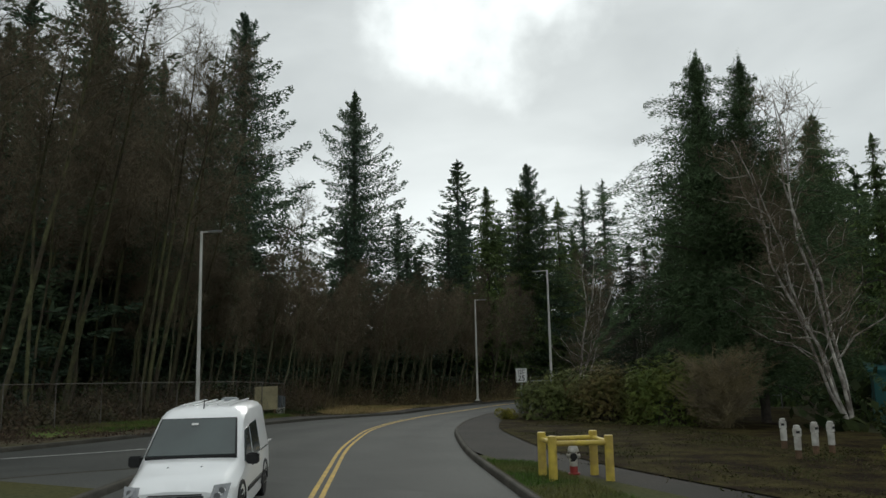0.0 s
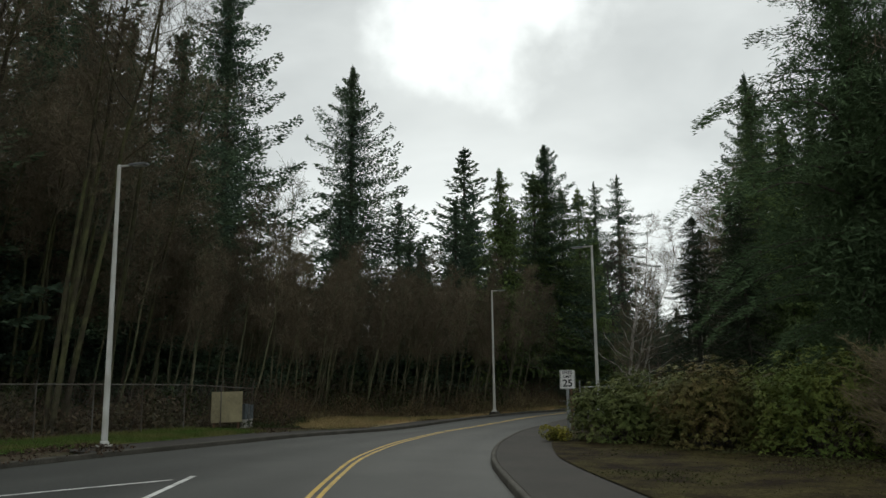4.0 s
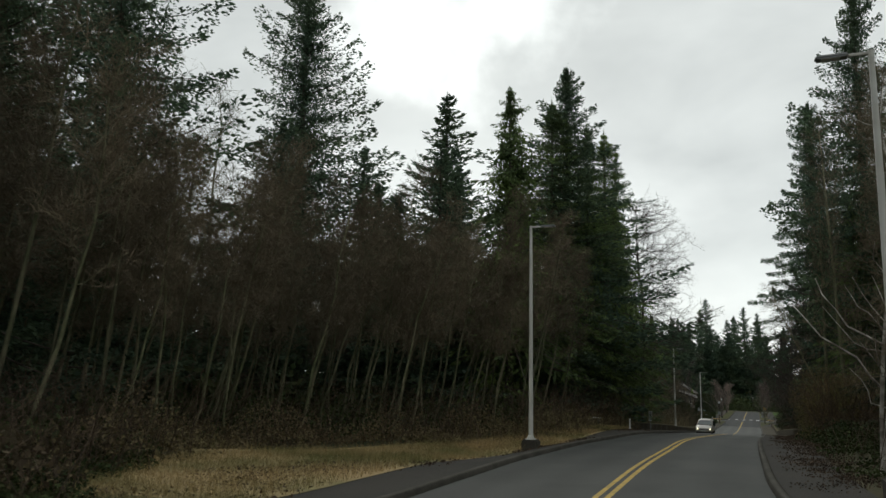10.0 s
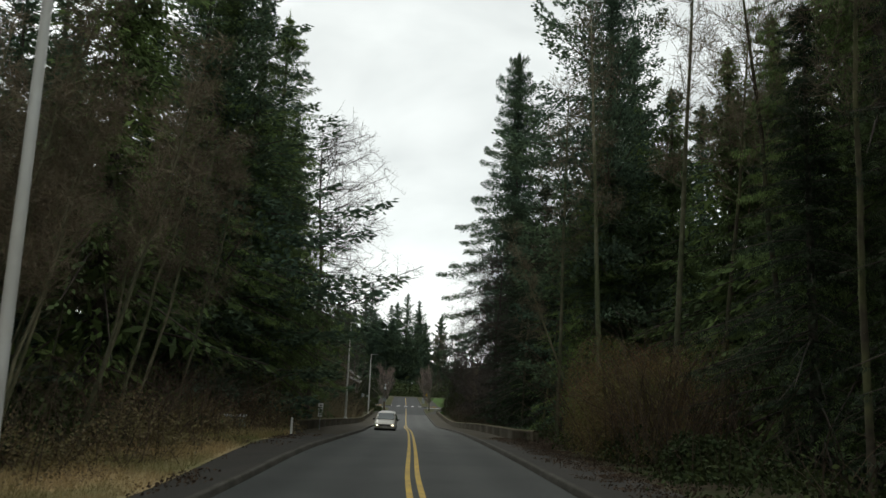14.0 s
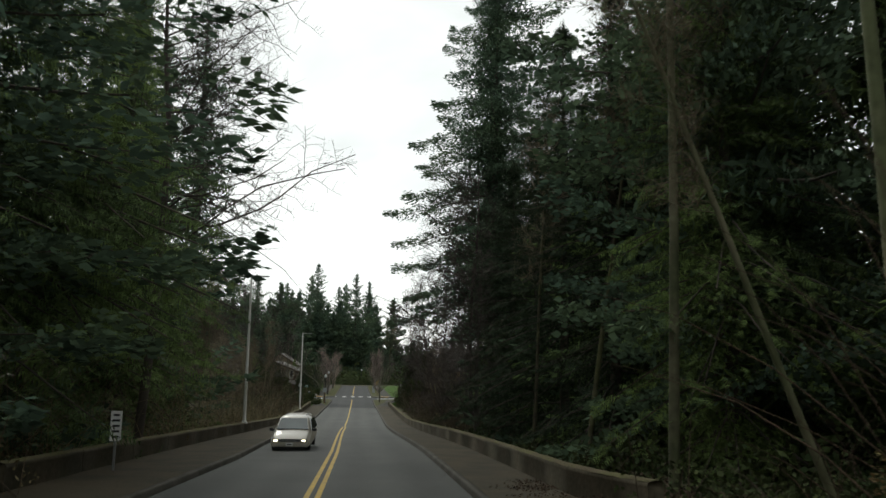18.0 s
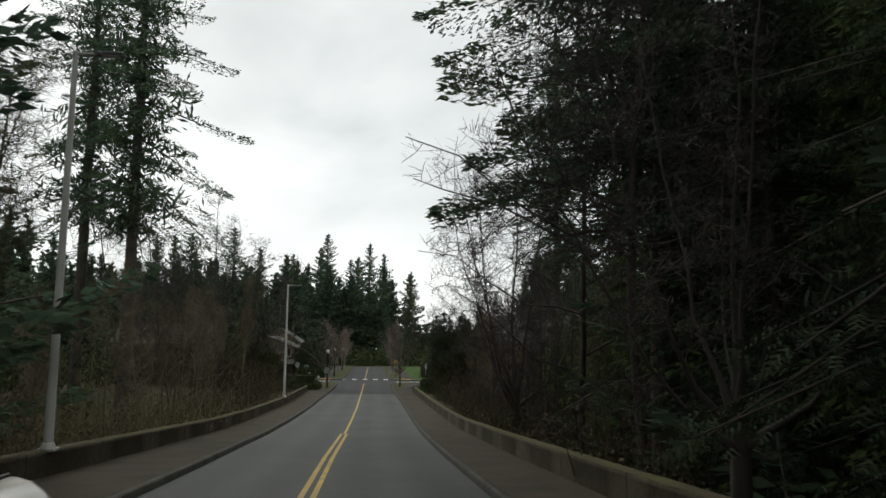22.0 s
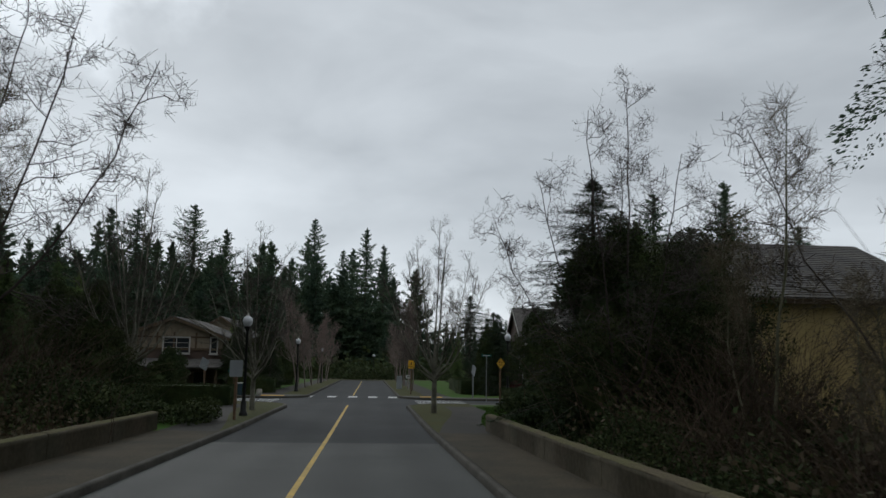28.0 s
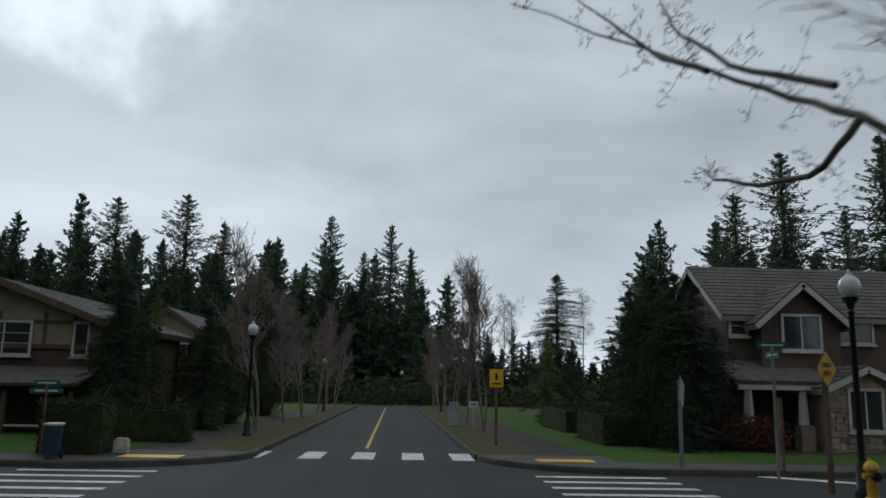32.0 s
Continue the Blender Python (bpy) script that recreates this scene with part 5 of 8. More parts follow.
put_tree(ROUND_ALDER, -12.4, 138, 0.6)
put_tree(ROUND_ALDER, -9.4, 157, 0.85)
put_tree(ROUND_ALDER, -13.7, 174.8, 0.56, label="round-crowned leafless alder hung with dark catkins beside the footway")
put_tree(ROUND_ALDER, -10.2, 152, 0.7)
put_tree(ROUND_ALDER, -12.9, 143, 1.0)
put_tree(ROUND_ALDER, -7.0, 170, 0.8)
for x, y, s in ((-12.5, 131, 0.9), (-8, 150, 0.8)):
    put_tree(OPEN_ALDER[0], x, y, s)
for x, y, s in ((-8.4, 161, 0.5), (-6.0, 156, 0.6), (-4.6, 163, 0.62), (-5.0, 168, 0.5), (-9.0, 150, 0.5), (-6.5, 144, 0.65), (-3, 150, 0.8)):
    put_tree(FAR_CEDAR, x, y, s)
put_tree(LEAN_ALDER, -13.0, 122.5, 0.9, turn=180)
for x, y, s in ((-9, 158, 0.9), (-5, 146, 1.0)):
    put_tree(OPEN_ALDER[1], x, y, s)
top_at(CEDAR_T[0], 22, -11.3, 180.6, -1.4, 1.3)
top_at(NEAR_SHADE_CONIFER, 24, -14.1, 176.3, -0.9, 1.7, label="dense dark conifer beside the end of the parapet")
# left of the bridge
top_at(ROUND_ALDER, 19, -36.9, 183, 11.6, 1.05)
put_tree(ROUND_ALDER, -43.5, 187, 0.85)
put_tree(OPEN_ALDER[1], -36, 165, 1.1)
put_tree(OPEN_ALDER[1], -44, 176, 1.2)
put_tree(STREET_TREE, -31.6, 190, 1.3)
put_tree(STREET_TREE, -26.0, 189.2, 0.98, turn=90, label="leafless vase-shaped street tree in the planting strip")
put_tree(STREET_TREE, -17.95, 188.4, 1.02, turn=0, label="leafless vase-shaped street tree with a low fork")
for i in range(34):
    y = rng.uniform(102, 180)
    x = float(left_x(y)) - 5.0 - rng.random() ** 1.2 * 22
    put_tree(LOW_ALDER[rng.randrange(3)], x, y, rng.uniform(0.75, 1.1), tilt=(rng.uniform(-6, 6), rng.uniform(-6, 6)))
for i in range(18):
    y = rng.uniform(126, 167)
    x = float(right_x(y)) + 4.6 + rng.random() ** 1.2 * 16
    put_tree(LOW_ALDER[rng.randrange(3)], x, y, rng.uniform(0.65, 0.95), tilt=(rng.uniform(-6, 6), rng.uniform(-6, 6)))
# alder wood left of the bend
for i in range(46):
    y = rng.uniform(10, 52)
    x = min(-31.0, -0.9 * y - 2.5) - rng.random() ** 1.2 * 20
    put_tree(TALL_ALDER[rng.randrange(3)], x, y, rng.uniform(0.95, 1.25), tilt=(rng.uniform(-5, 5), rng.uniform(6, 18)))
for i in range(18):
    y = rng.uniform(33, 58)
    put_tree(TALL_ALDER[rng.randrange(3)], -0.9 * y - 2.5 - rng.random() * 9, y, rng.uniform(1.05, 1.3), tilt=(rng.uniform(-5, 5), rng.uniform(6, 18)))


def wood_edge(y):
    return np.interp(y, [40, 44, 50, 56, 64, 74, 90], [-31.5, -32, -35, -35, -32, -29.0, -28.5])


for i in range(122):
    y = rng.uniform(40, 84)
    x = float(wood_edge(y)) - 0.5 - rng.random() ** 1.2 * 18
    put_tree(LOW_ALDER[rng.randrange(3)], x, y, rng.uniform(0.85, 1.15), tilt=(rng.uniform(-4, 4), rng.uniform(5, 15)))
# the depth of the wood
for i in range(5):
    for j in range(2):
        put_tree(SIDE_WOOD[(i + j) % 2], -58 - 13 * j + rng.uniform(-2, 2), -6 + i * 19 + 7 * j, rng.uniform(0.9, 1.05) + 0.2 * j, turn=90 + rng.uniform(-20, 20))
for i in range(9):
    put_tree(SIDE_WOOD[i % 2], -66 + rng.uniform(-4, 4), 104 + i * 17, rng.uniform(0.85, 1.05), turn=90 + rng.uniform(-20, 20))
for i in range(6):
    put_tree(SIDE_WOOD[i % 2], 9 + rng.uniform(-2, 2), 68 + i * 17, rng.uniform(0.85, 1.0), turn=90 + rng.uniform(-20, 20))
    put_tree(SIDE_WOOD[i % 2], 24 + rng.uniform(-4, 4), 60 + i * 19, rng.uniform(1.1, 1.3), turn=90 + rng.uniform(-20, 20))
put_tree(SIDE_WOOD[0], -67, 93, 1.0, turn=10)
put_tree(SIDE_WOOD[1], -60, 86, 0.55, turn=40)
put_tree(SIDE_WOOD[1], -78, 104, 1.1, turn=60)
# far wood beyond the houses
for i in range(15):
    x = -132 + i * 14.5
    if -18 < x < 32:
        put_tree(FAR_WOOD[i % 3], x, 340, rng.uniform(0.42, 0.55), turn=rng.uniform(-8, 8))
        continue
    put_tree(FAR_WOOD[i % 3], x, 352 + rng.uniform(-4, 4), (1.38 if x < -50 or x > 22 else 1.16) + rng.uniform(-0.05, 0.05), turn=rng.choice((0, 180)) + rng.uniform(-8, 8))
for i in range(6):
    put_tree(FAR_WOOD[i % 3], -128 + i * 15, 322 + rng.uniform(-5, 5), rng.uniform(1.15, 1.3), turn=rng.choice((0, 180)) + rng.uniform(-8, 8))
for i in range(5):
    put_tree(FAR_WOOD[i % 3], 28 + i * 14, 316 + rng.uniform(-4, 4), rng.uniform(1.1, 1.25), turn=rng.choice((0, 180)) + rng.uniform(-8, 8))
for i in range(13):
    put_tree(FAR_WOOD[i % 3], -150 + i * 18.5, 395 + rng.uniform(-5, 5), 0.62 if -10 < -150 + i * 18.5 < 44 else rng.uniform(1.3, 1.5), turn=rng.choice((0, 180)) + rng.uniform(-8, 8))
for x, y, z in ((-40.1, 370, 32.6), (-32, 372, 24), (-24.9, 354, 27.6), (-20.3, 383, 27.4), (-54, 369, 25), (-47, 362, 18)):
    top_at(FIR[1], 36, x, y, z, 1.15)
for x, y, z in ((-66.4, 341, 27.9), (-77, 332, 25), (-58, 338, 25.5), (-86, 338, 18), (16.3, 270, 16.5), (22.5, 271, 19), (33, 268, 24), (35, 320, 25), (48, 318, 26), (57, 316, 27), (70, 312, 22)):
    top_at(FIR[rng.randrange(2)], 38, x, y, z, 1.45)
for i in range(11):
    put_tree(TALL_ALDER[i % 3], -14 + i * 5.0 + rng.uniform(-2, 2), 288 + rng.uniform(-8, 12), rng.uniform(0.75, 1.15))
# street trees beyond the crossing
for y in (218, 226, 234, 243, 252, 261):
    put_tree(FAR_STREET_TREE, float(left_x(y)) - 1.7, y, rng.uniform(0.85, 1.1), group="street trees")
    put_tree(FAR_STREET_TREE, float(right_x(y)) + 1.6, y + 2, rng.uniform(0.85, 1.1), group="street trees")
for x, y, s in ((-12.6, 232, 0.26), (-34, 226, 0.3), (-38, 200, 0.34), (-41, 204, 0.4), (-35.5, 186, 0.3)):
    put_tree(CEDAR_T[0], x, y, s, label="young dark conifer in a garden")
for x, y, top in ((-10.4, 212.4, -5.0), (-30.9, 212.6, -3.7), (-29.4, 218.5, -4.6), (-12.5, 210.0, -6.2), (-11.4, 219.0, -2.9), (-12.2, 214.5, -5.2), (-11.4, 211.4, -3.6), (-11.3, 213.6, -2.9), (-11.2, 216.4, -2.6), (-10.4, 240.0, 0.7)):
    top_at(NEAR_SHADE_CONIFER, 24, x, y, top, 1.5, label="dense dark conifer beside the lawn")

# thin alders that screen the gardens beside the bridge
brush = random.Random(77)
for i in range(8):
    put_tree(LOW_ALDER[i % 3], brush.uniform(-11.8, -8.6), 162 + i * 1.7 + brush.uniform(-0.5, 0.5), brush.uniform(0.5, 0.75), turn=brush.uniform(0, 360), tilt=(brush.uniform(-6, 6), brush.uniform(-6, 6)))
for i in range(6):
    put_tree(LOW_ALDER[i % 3], brush.uniform(-44, -34), 170 + i * 2.8 + brush.uniform(-0.5, 0.5), brush.uniform(0.6, 0.9), turn=brush.uniform(0, 360), tilt=(brush.uniform(-6, 6), brush.uniform(-6, 6)))

# ---- low growth: hedges, shrubs, thickets, grass ----
def leaf_cloud(points, normals, size, rng, flat=0.6, long=1.6):
    """Small folded leaves at the points, turned about the normals."""
    n = len(points)
    d = rng.normal(0, 1, (n, 3)) + normals * flat
    d /= np.linalg.norm(d, axis=1)[:, None]
    w = np.cross(d, rng.normal(0, 1, (n, 3)))
    w /= np.linalg.norm(w, axis=1)[:, None] + 1e-9
    ln = size * rng.uniform(0.6, 1.3, (n, 1))
    wd = ln / long * 0.5
    v = np.stack([points - d * ln * 0.5, points + w * wd, points + d * ln * 0.5, points - w * wd], 1).reshape(-1, 3)
    return v, np.arange(4 * n).reshape(-1, 4)


def shrub_arrays(seed, rx, ry, h, leaves, size, lumps=9, fill=0.35):
    """Leaves over a heap of uneven lumps."""
    rng = np.random.default_rng(seed)
    c = np.stack([rng.uniform(-0.6, 0.6, lumps) * rx, rng.uniform(-0.6, 0.6, lumps) * ry, h * rng.uniform(0.25, 0.62, lumps)], -1)
    r = np.stack([rx * rng.uniform(0.35, 0.55, lumps), ry * rng.uniform(0.35, 0.55, lumps), h * rng.uniform(0.3, 0.42, lumps)], -1)
    k = rng.integers(0, lumps, leaves)
    n = rng.normal(0, 1, (leaves, 3))
    n /= np.linalg.norm(n, axis=1)[:, None]
    rad = 1 - fill * rng.random((leaves, 1)) ** 2
    p = c[k] + n * r[k] * rad
    p[:, 2] = np.abs(p[:, 2]) * 0.98 + 0.03
    return leaf_cloud(p, n, size, rng)


def shrub(name, seed, place, rx, ry, h, mat, label, leaves=6000, size=0.12, turn=0.0, category="shrub", lumps=9):
    ob = thing(name, (place[0], place[1], float(ground_z(*place)) - 0.05), turn, label, category)
    tagged(link("foliage", mesh_of("foliage", *shrub_arrays(seed, rx, ry, h, leaves, size, lumps), mat), ob), kind="stuff")
    rng = np.random.default_rng(seed)
    m = 26
    base = np.stack([rng.uniform(-0.35, 0.35, m) * rx, rng.uniform(-0.35, 0.35, m) * ry, np.zeros(m)], -1)
    tip = base * 2.0 + np.stack([rng.normal(0, .1, m), rng.normal(0, .1, m), h * rng.uniform(0.5, 0.85, m)], -1)
    tagged(link("stem", mesh_of("stem", *tubes(np.stack([base, (base + tip) / 2 + rng.normal(0, 0.05, (m, 3)), tip], 1), np.tile([0.02, 0.014, 0.006], (m, 1)), 4), BARK), ob), kind="stuff")
    return ob


def whorl_shrub(name, seed, place, rx, ry, h, mat, label, whorls=2600, leaf=0.13, lumps=13):
    """A broad-leaved evergreen: whorls of long leaves over rounded, uneven lumps."""
    ob = thing(name, (place[0], place[1], float(ground_z(*place)) - 0.05), 0, label, "shrub")
    rng = np.random.default_rng(seed)
    a, q = rng.uniform(0, 6.283, lumps), np.sqrt(rng.random(lumps))
    q[0] = 0
    size = rng.uniform(0.32, 0.5, lumps)
    dome = np.sqrt(np.maximum(0.05, 1 - (0.8 * q) ** 2))
    c = np.stack([np.cos(a) * q * rx * 0.68, np.sin(a) * q * ry * 0.68, h * dome * rng.uniform(0.52, 0.72, lumps)], -1)
    r = np.stack([rx * size, ry * size, h * size * 0.72], -1)
    k = rng.integers(0, lumps, whorls)
    n = rng.normal(0, 1, (whorls, 3)) + np.array([0, 0, 0.25])
    n /= np.linalg.norm(n, axis=1)[:, None]
    p = c[k] + n * r[k] * (1 - 0.45 * rng.random((whorls, 1)) ** 2.5)
    skirt = rng.random(whorls) < 0.42
    b = rng.uniform(0, 6.283, whorls)
    rad = rng.uniform(0.72, 0.98, whorls)
    n[skirt] = np.stack([np.cos(b), np.sin(b), 0 * b + 0.35], -1)[skirt]
    zz = rng.random(whorls) * 0.62
    p[skirt] = np.stack([np.cos(b) * rx * rad * (1 - 0.35 * zz), np.sin(b) * ry * rad * (1 - 0.35 * zz), zz * h], -1)[skirt]
    p[:, 2] = np.abs(p[:, 2]) + 0.05
    m = 7
    axis = np.repeat(n * 0.6 + np.array([0, 0, 0.7]) + rng.normal(0, 0.25, n.shape), m, 0)
    axis /= np.linalg.norm(axis, axis=1)[:, None]
    base = np.repeat(p, m, 0)
    d = np.cross(axis, rng.normal(0, 1, axis.shape))
    d /= np.linalg.norm(d, axis=1)[:, None]
    w = np.cross(axis, d)
    ln = leaf * rng.uniform(0.65, 1.25, (len(d), 1))
    mid = base + d * ln * 0.55 + axis * ln * rng.uniform(0.02, 0.28, (len(d), 1))
    tip = base + d * ln + axis * ln * rng.uniform(-0.25, 0.2, (len(d), 1))
    v = np.stack([base, mid + w * ln * 0.16, tip, mid - w * ln * 0.16], 1).reshape(-1, 3)
    tagged(link("foliage", mesh_of("foliage", v, np.arange(len(v)).reshape(-1, 4), mat), ob), kind="stuff")
    stems = 30
    foot = np.stack([rng.uniform(-0.3, 0.3, stems) * rx, rng.uniform(-0.3, 0.3, stems) * ry, np.zeros(stems)], -1)
    head = c[rng.integers(0, lumps, stems)] + rng.normal(0, 0.15, (stems, 3))
    tagged(link("stem", mesh_of("stem", *tubes(np.stack([foot, (foot + head) / 2 + rng.normal(0, 0.08, (stems, 3)), head], 1), np.tile([0.025, 0.018, 0.008], (stems, 1)), 4), BARK), ob), kind="stuff")
    return ob


def hedge(place, length, width, h, turn, label, seed=1, leaves=5000, size=0.07, mat=None):
    """A clipped hedge: a boxy mass of small leaves over a dark core."""
    ob = thing("hedge", (place[0], place[1], float(ground_z(*place)) - 0.03), turn, label, "hedge")
    rng = np.random.default_rng(seed)
    q = rng.uniform(-1, 1, (leaves, 3))
    face = rng.choice(3, leaves, p=[0.12, 0.42, 0.46])
    q[np.arange(leaves), face] = np.where((face == 2) | (rng.random(leaves) < 0.5), 1, -1)
    n = np.zeros((leaves, 3))
    n[np.arange(leaves), face] = q[np.arange(leaves), face]
    p = q * np.array([length / 2, width / 2, h / 2]) * (1 + rng.normal(0, 0.015, (leaves, 1))) + np.array([0, 0, h / 2])
    p += rng.normal(0, 0.03, p.shape) + 0.03 * np.sin(p[:, :1] * 3.1 + seed)
    p[:, 2] = np.maximum(p[:, 2], 0.03)
    tagged(link("foliage", mesh_of("foliage", *leaf_cloud(p, n, size, rng, 0.4), mat or HEDGE), ob), kind="stuff")
    part("core", box_bm((length * 0.97, width * 0.9, h * 0.96), (0, 0, h * 0.48), 0.06), mat or HEDGE, ob)
    return ob


def thicket(name, label, seed, spots, h, leaves, size, mat, stems=0, stem_mat=None):
    """Rank undergrowth over a list of spots (x, y, radius): leaves in heaps, arching canes."""
    rng = np.random.default_rng(seed)
    spots = np.array(spots, float)
    k = rng.integers(0, len(spots), leaves)
    a, r = rng.uniform(0, 6.283, leaves), np.sqrt(rng.random(leaves))
    x = spots[k, 0] + np.cos(a) * r * spots[k, 2]
    y = spots[k, 1] + np.sin(a) * r * spots[k, 2]
    hump = h * (0.55 + 0.45 * np.sin(x * 0.9 + seed) * np.sin(y * 0.8)) * (1 - 0.75 * r ** 2)
    z = ground_z(x, y) + hump * rng.random(leaves) ** 0.55
    v, f = leaf_cloud(np.stack([x, y, z], -1), np.tile([0, 0, 1.0], (leaves, 1)), size, rng, 0.3)
    ob = tagged(link(name, mesh_of(name, v, f, mat)), label, "undergrowth", kind="stuff")
    if stems:
        k = rng.integers(0, len(spots), stems)
        a, r = rng.uniform(0, 6.283, stems), np.sqrt(rng.random(stems))
        x0, y0 = spots[k, 0] + np.cos(a) * r * spots[k, 2], spots[k, 1] + np.sin(a) * r * spots[k, 2]
        t = np.linspace(0, 1, 5)
        d = rng.normal(0, 0.55, (stems, 2)) * h
        hh = h * rng.uniform(0.6, 1.35, stems)
        px = x0[:, None] + d[:, :1] * t
        py = y0[:, None] + d[:, 1:] * t
        pz = ground_z(x0, y0)[:, None] + hh[:, None] * (1.7 * t - 0.75 * t ** 2)
        sv, sf = tubes(np.stack([px, py, pz], -1), np.outer(rng.uniform(0.006, 0.014, stems), [1, 0.9, 0.7, 0.5, 0.3]), 3)
        tagged(link(name, mesh_of(name, sv, sf, stem_mat or RUSSET)), label, "undergrowth", kind="stuff")
    return ob


rs = random.Random(8)


def strip(y0, y1, line, off0, off1, step, rad):
    out = []
    y = y0
    while y < y1:
        out.append((float(line(y)) + rs.uniform(off0, off1), y + rs.uniform(-1, 1), rad * rs.uniform(0.7, 1.3)))
        y += step
    return out


thicket("undergrowth", "brown and green brambles at the edge of the alder wood", 1, strip(41, 92, wood_edge, -1.5, 1.2, 0.6, 1.9), 2.3, 46000, 0.10, OLIVE, 1400)
thicket("undergrowth", "dark green salal deep under the alders", 2, strip(40, 92, wood_edge, -8, -2, 0.5, 2.6), 2.6, 22000, 0.26, HEDGE, 300)
thicket("undergrowth", "straggling brush behind the fence", 3, strip(8, 43, lambda y: -31.5, -5, 0.5, 0.4, 2.2), 1.9, 24000, 0.2, BRAMBLE, 900)
thicket("undergrowth", "dark brush in the depth of the wood", 4, strip(0, 110, lambda y: -46, -14, 4, 0.35, 4.0), 4.5, 26000, 0.55, HEDGE, 400, BARK)
thicket("undergrowth", "russet brush on the slope below the bridge", 5, strip(94, 146, P_LEFT, -6.5, -1.6, 0.5, 1.9), 2.8, 20000, 0.11, OLIVE, 1800, PALE_TWIG)
thicket("undergrowth", "dark russet brush on the slope below the bridge", 25, strip(146, 182, P_LEFT, -6.5, -1.6, 0.6, 1.9), 2.6, 14000, 0.13, BRAMBLE, 700)
thicket("undergrowth", "russet brush on the slope below the bridge", 6, strip(118, 172, p_right, 2.3, 6.5, 0.7, 1.9), 2.8, 18000, 0.14, BRAMBLE, 1500)
thicket("undergrowth", "dark evergreen brush beside the end of the parapet", 19, strip(166, 180, p_right, 1.9, 4.0, 0.3, 1.1), 1.9, 24000, 0.085, HEDGE, 60)
thicket("undergrowth", "dark ferns and salal under the cedars", 7, strip(76, 124, p_right, 2.2, 9, 0.45, 1.8), 1.5, 26000, 0.18, HEDGE, 300)
thicket("undergrowth", "low green salal and brambles beside the footway", 9, strip(50, 88, walk_b, 1.2, 3.2, 0.8, 1.4), 1.3, 16000, 0.11, HEDGE, 300)
thicket("undergrowth", "dark evergreen brush on the slope beside the bridge", 20, strip(126, 176, p_right, 3.5, 9, 0.45, 1.8), 3.2, 26000, 0.16, HEDGE, 200, BARK)
thicket("undergrowth", "deep shade brush right of the road", 10, strip(34, 178, lambda y: 8, -6, 22, 0.4, 4.0), 4.5, 26000, 0.55, HEDGE)
thicket("undergrowth", "dark evergreen brush on the slope beside the bridge", 21, strip(140, 186, P_LEFT, -9, -3.5, 0.45, 1.8), 2.8, 22000, 0.16, HEDGE, 200, BARK)
thicket("undergrowth", "dark brush behind the houses and the bridge", 12, strip(96, 300, lambda y: -52, -14, 8, 0.6, 4.5), 5.0, 26000, 0.6, HEDGE)
thicket("undergrowth", "distant brush at the foot of the far wood", 13, [(x, 300 + rs.uniform(-12, 70), 6) for x in np.arange(-150, 110, 1.2)], 6.5, 26000, 1.0, HEDGE)
thicket("undergrowth", "evergreen planting closing the end of the road", 14, [(x, 277 + rs.uniform(-1, 3), 2.0) for x in np.arange(-45, 5, 0.8)], 2.2, 14000, 0.3, HEDGE)
thicket("undergrowth", "tall brown brush in front of the yellow house", 26, [(-12.0 + 0.35 * i % 3.4, 163 + i * 0.72, 1.7) for i in range(18)], 3.2, 14000, 0.09, BRAMBLE, 900)
thicket("undergrowth", "tall brown brush on the slope in front of the gardens", 27, [(-43.0 + 0.6 * i, 181 + (i * 1.7) % 5, 2.0) for i in range(18)], 3.4, 14000, 0.11, BRAMBLE, 900)
thicket("fallen_leaves", "brown leaf litter along the verge", 15, strip(35, 86, lambda y: left_x(y) - 3.2, -2.5, 1.0, 0.5, 1.5), 0.12, 16000, 0.09, RUSSET)
thicket("fallen_leaves", "reddish leaf litter beside the end of the parapet", 16, strip(80, 92, walk_b, 0.5, 2.5, 0.4, 1.0), 0.25, 5000, 0.10, RUSSET)
thicket("fallen_leaves", "brown needles and leaves along the back of the footway", 24, strip(50, 92, walk_b, -0.75, 0.6, 0.22, 0.7), 0.05, 16000, 0.06, RUSSET)



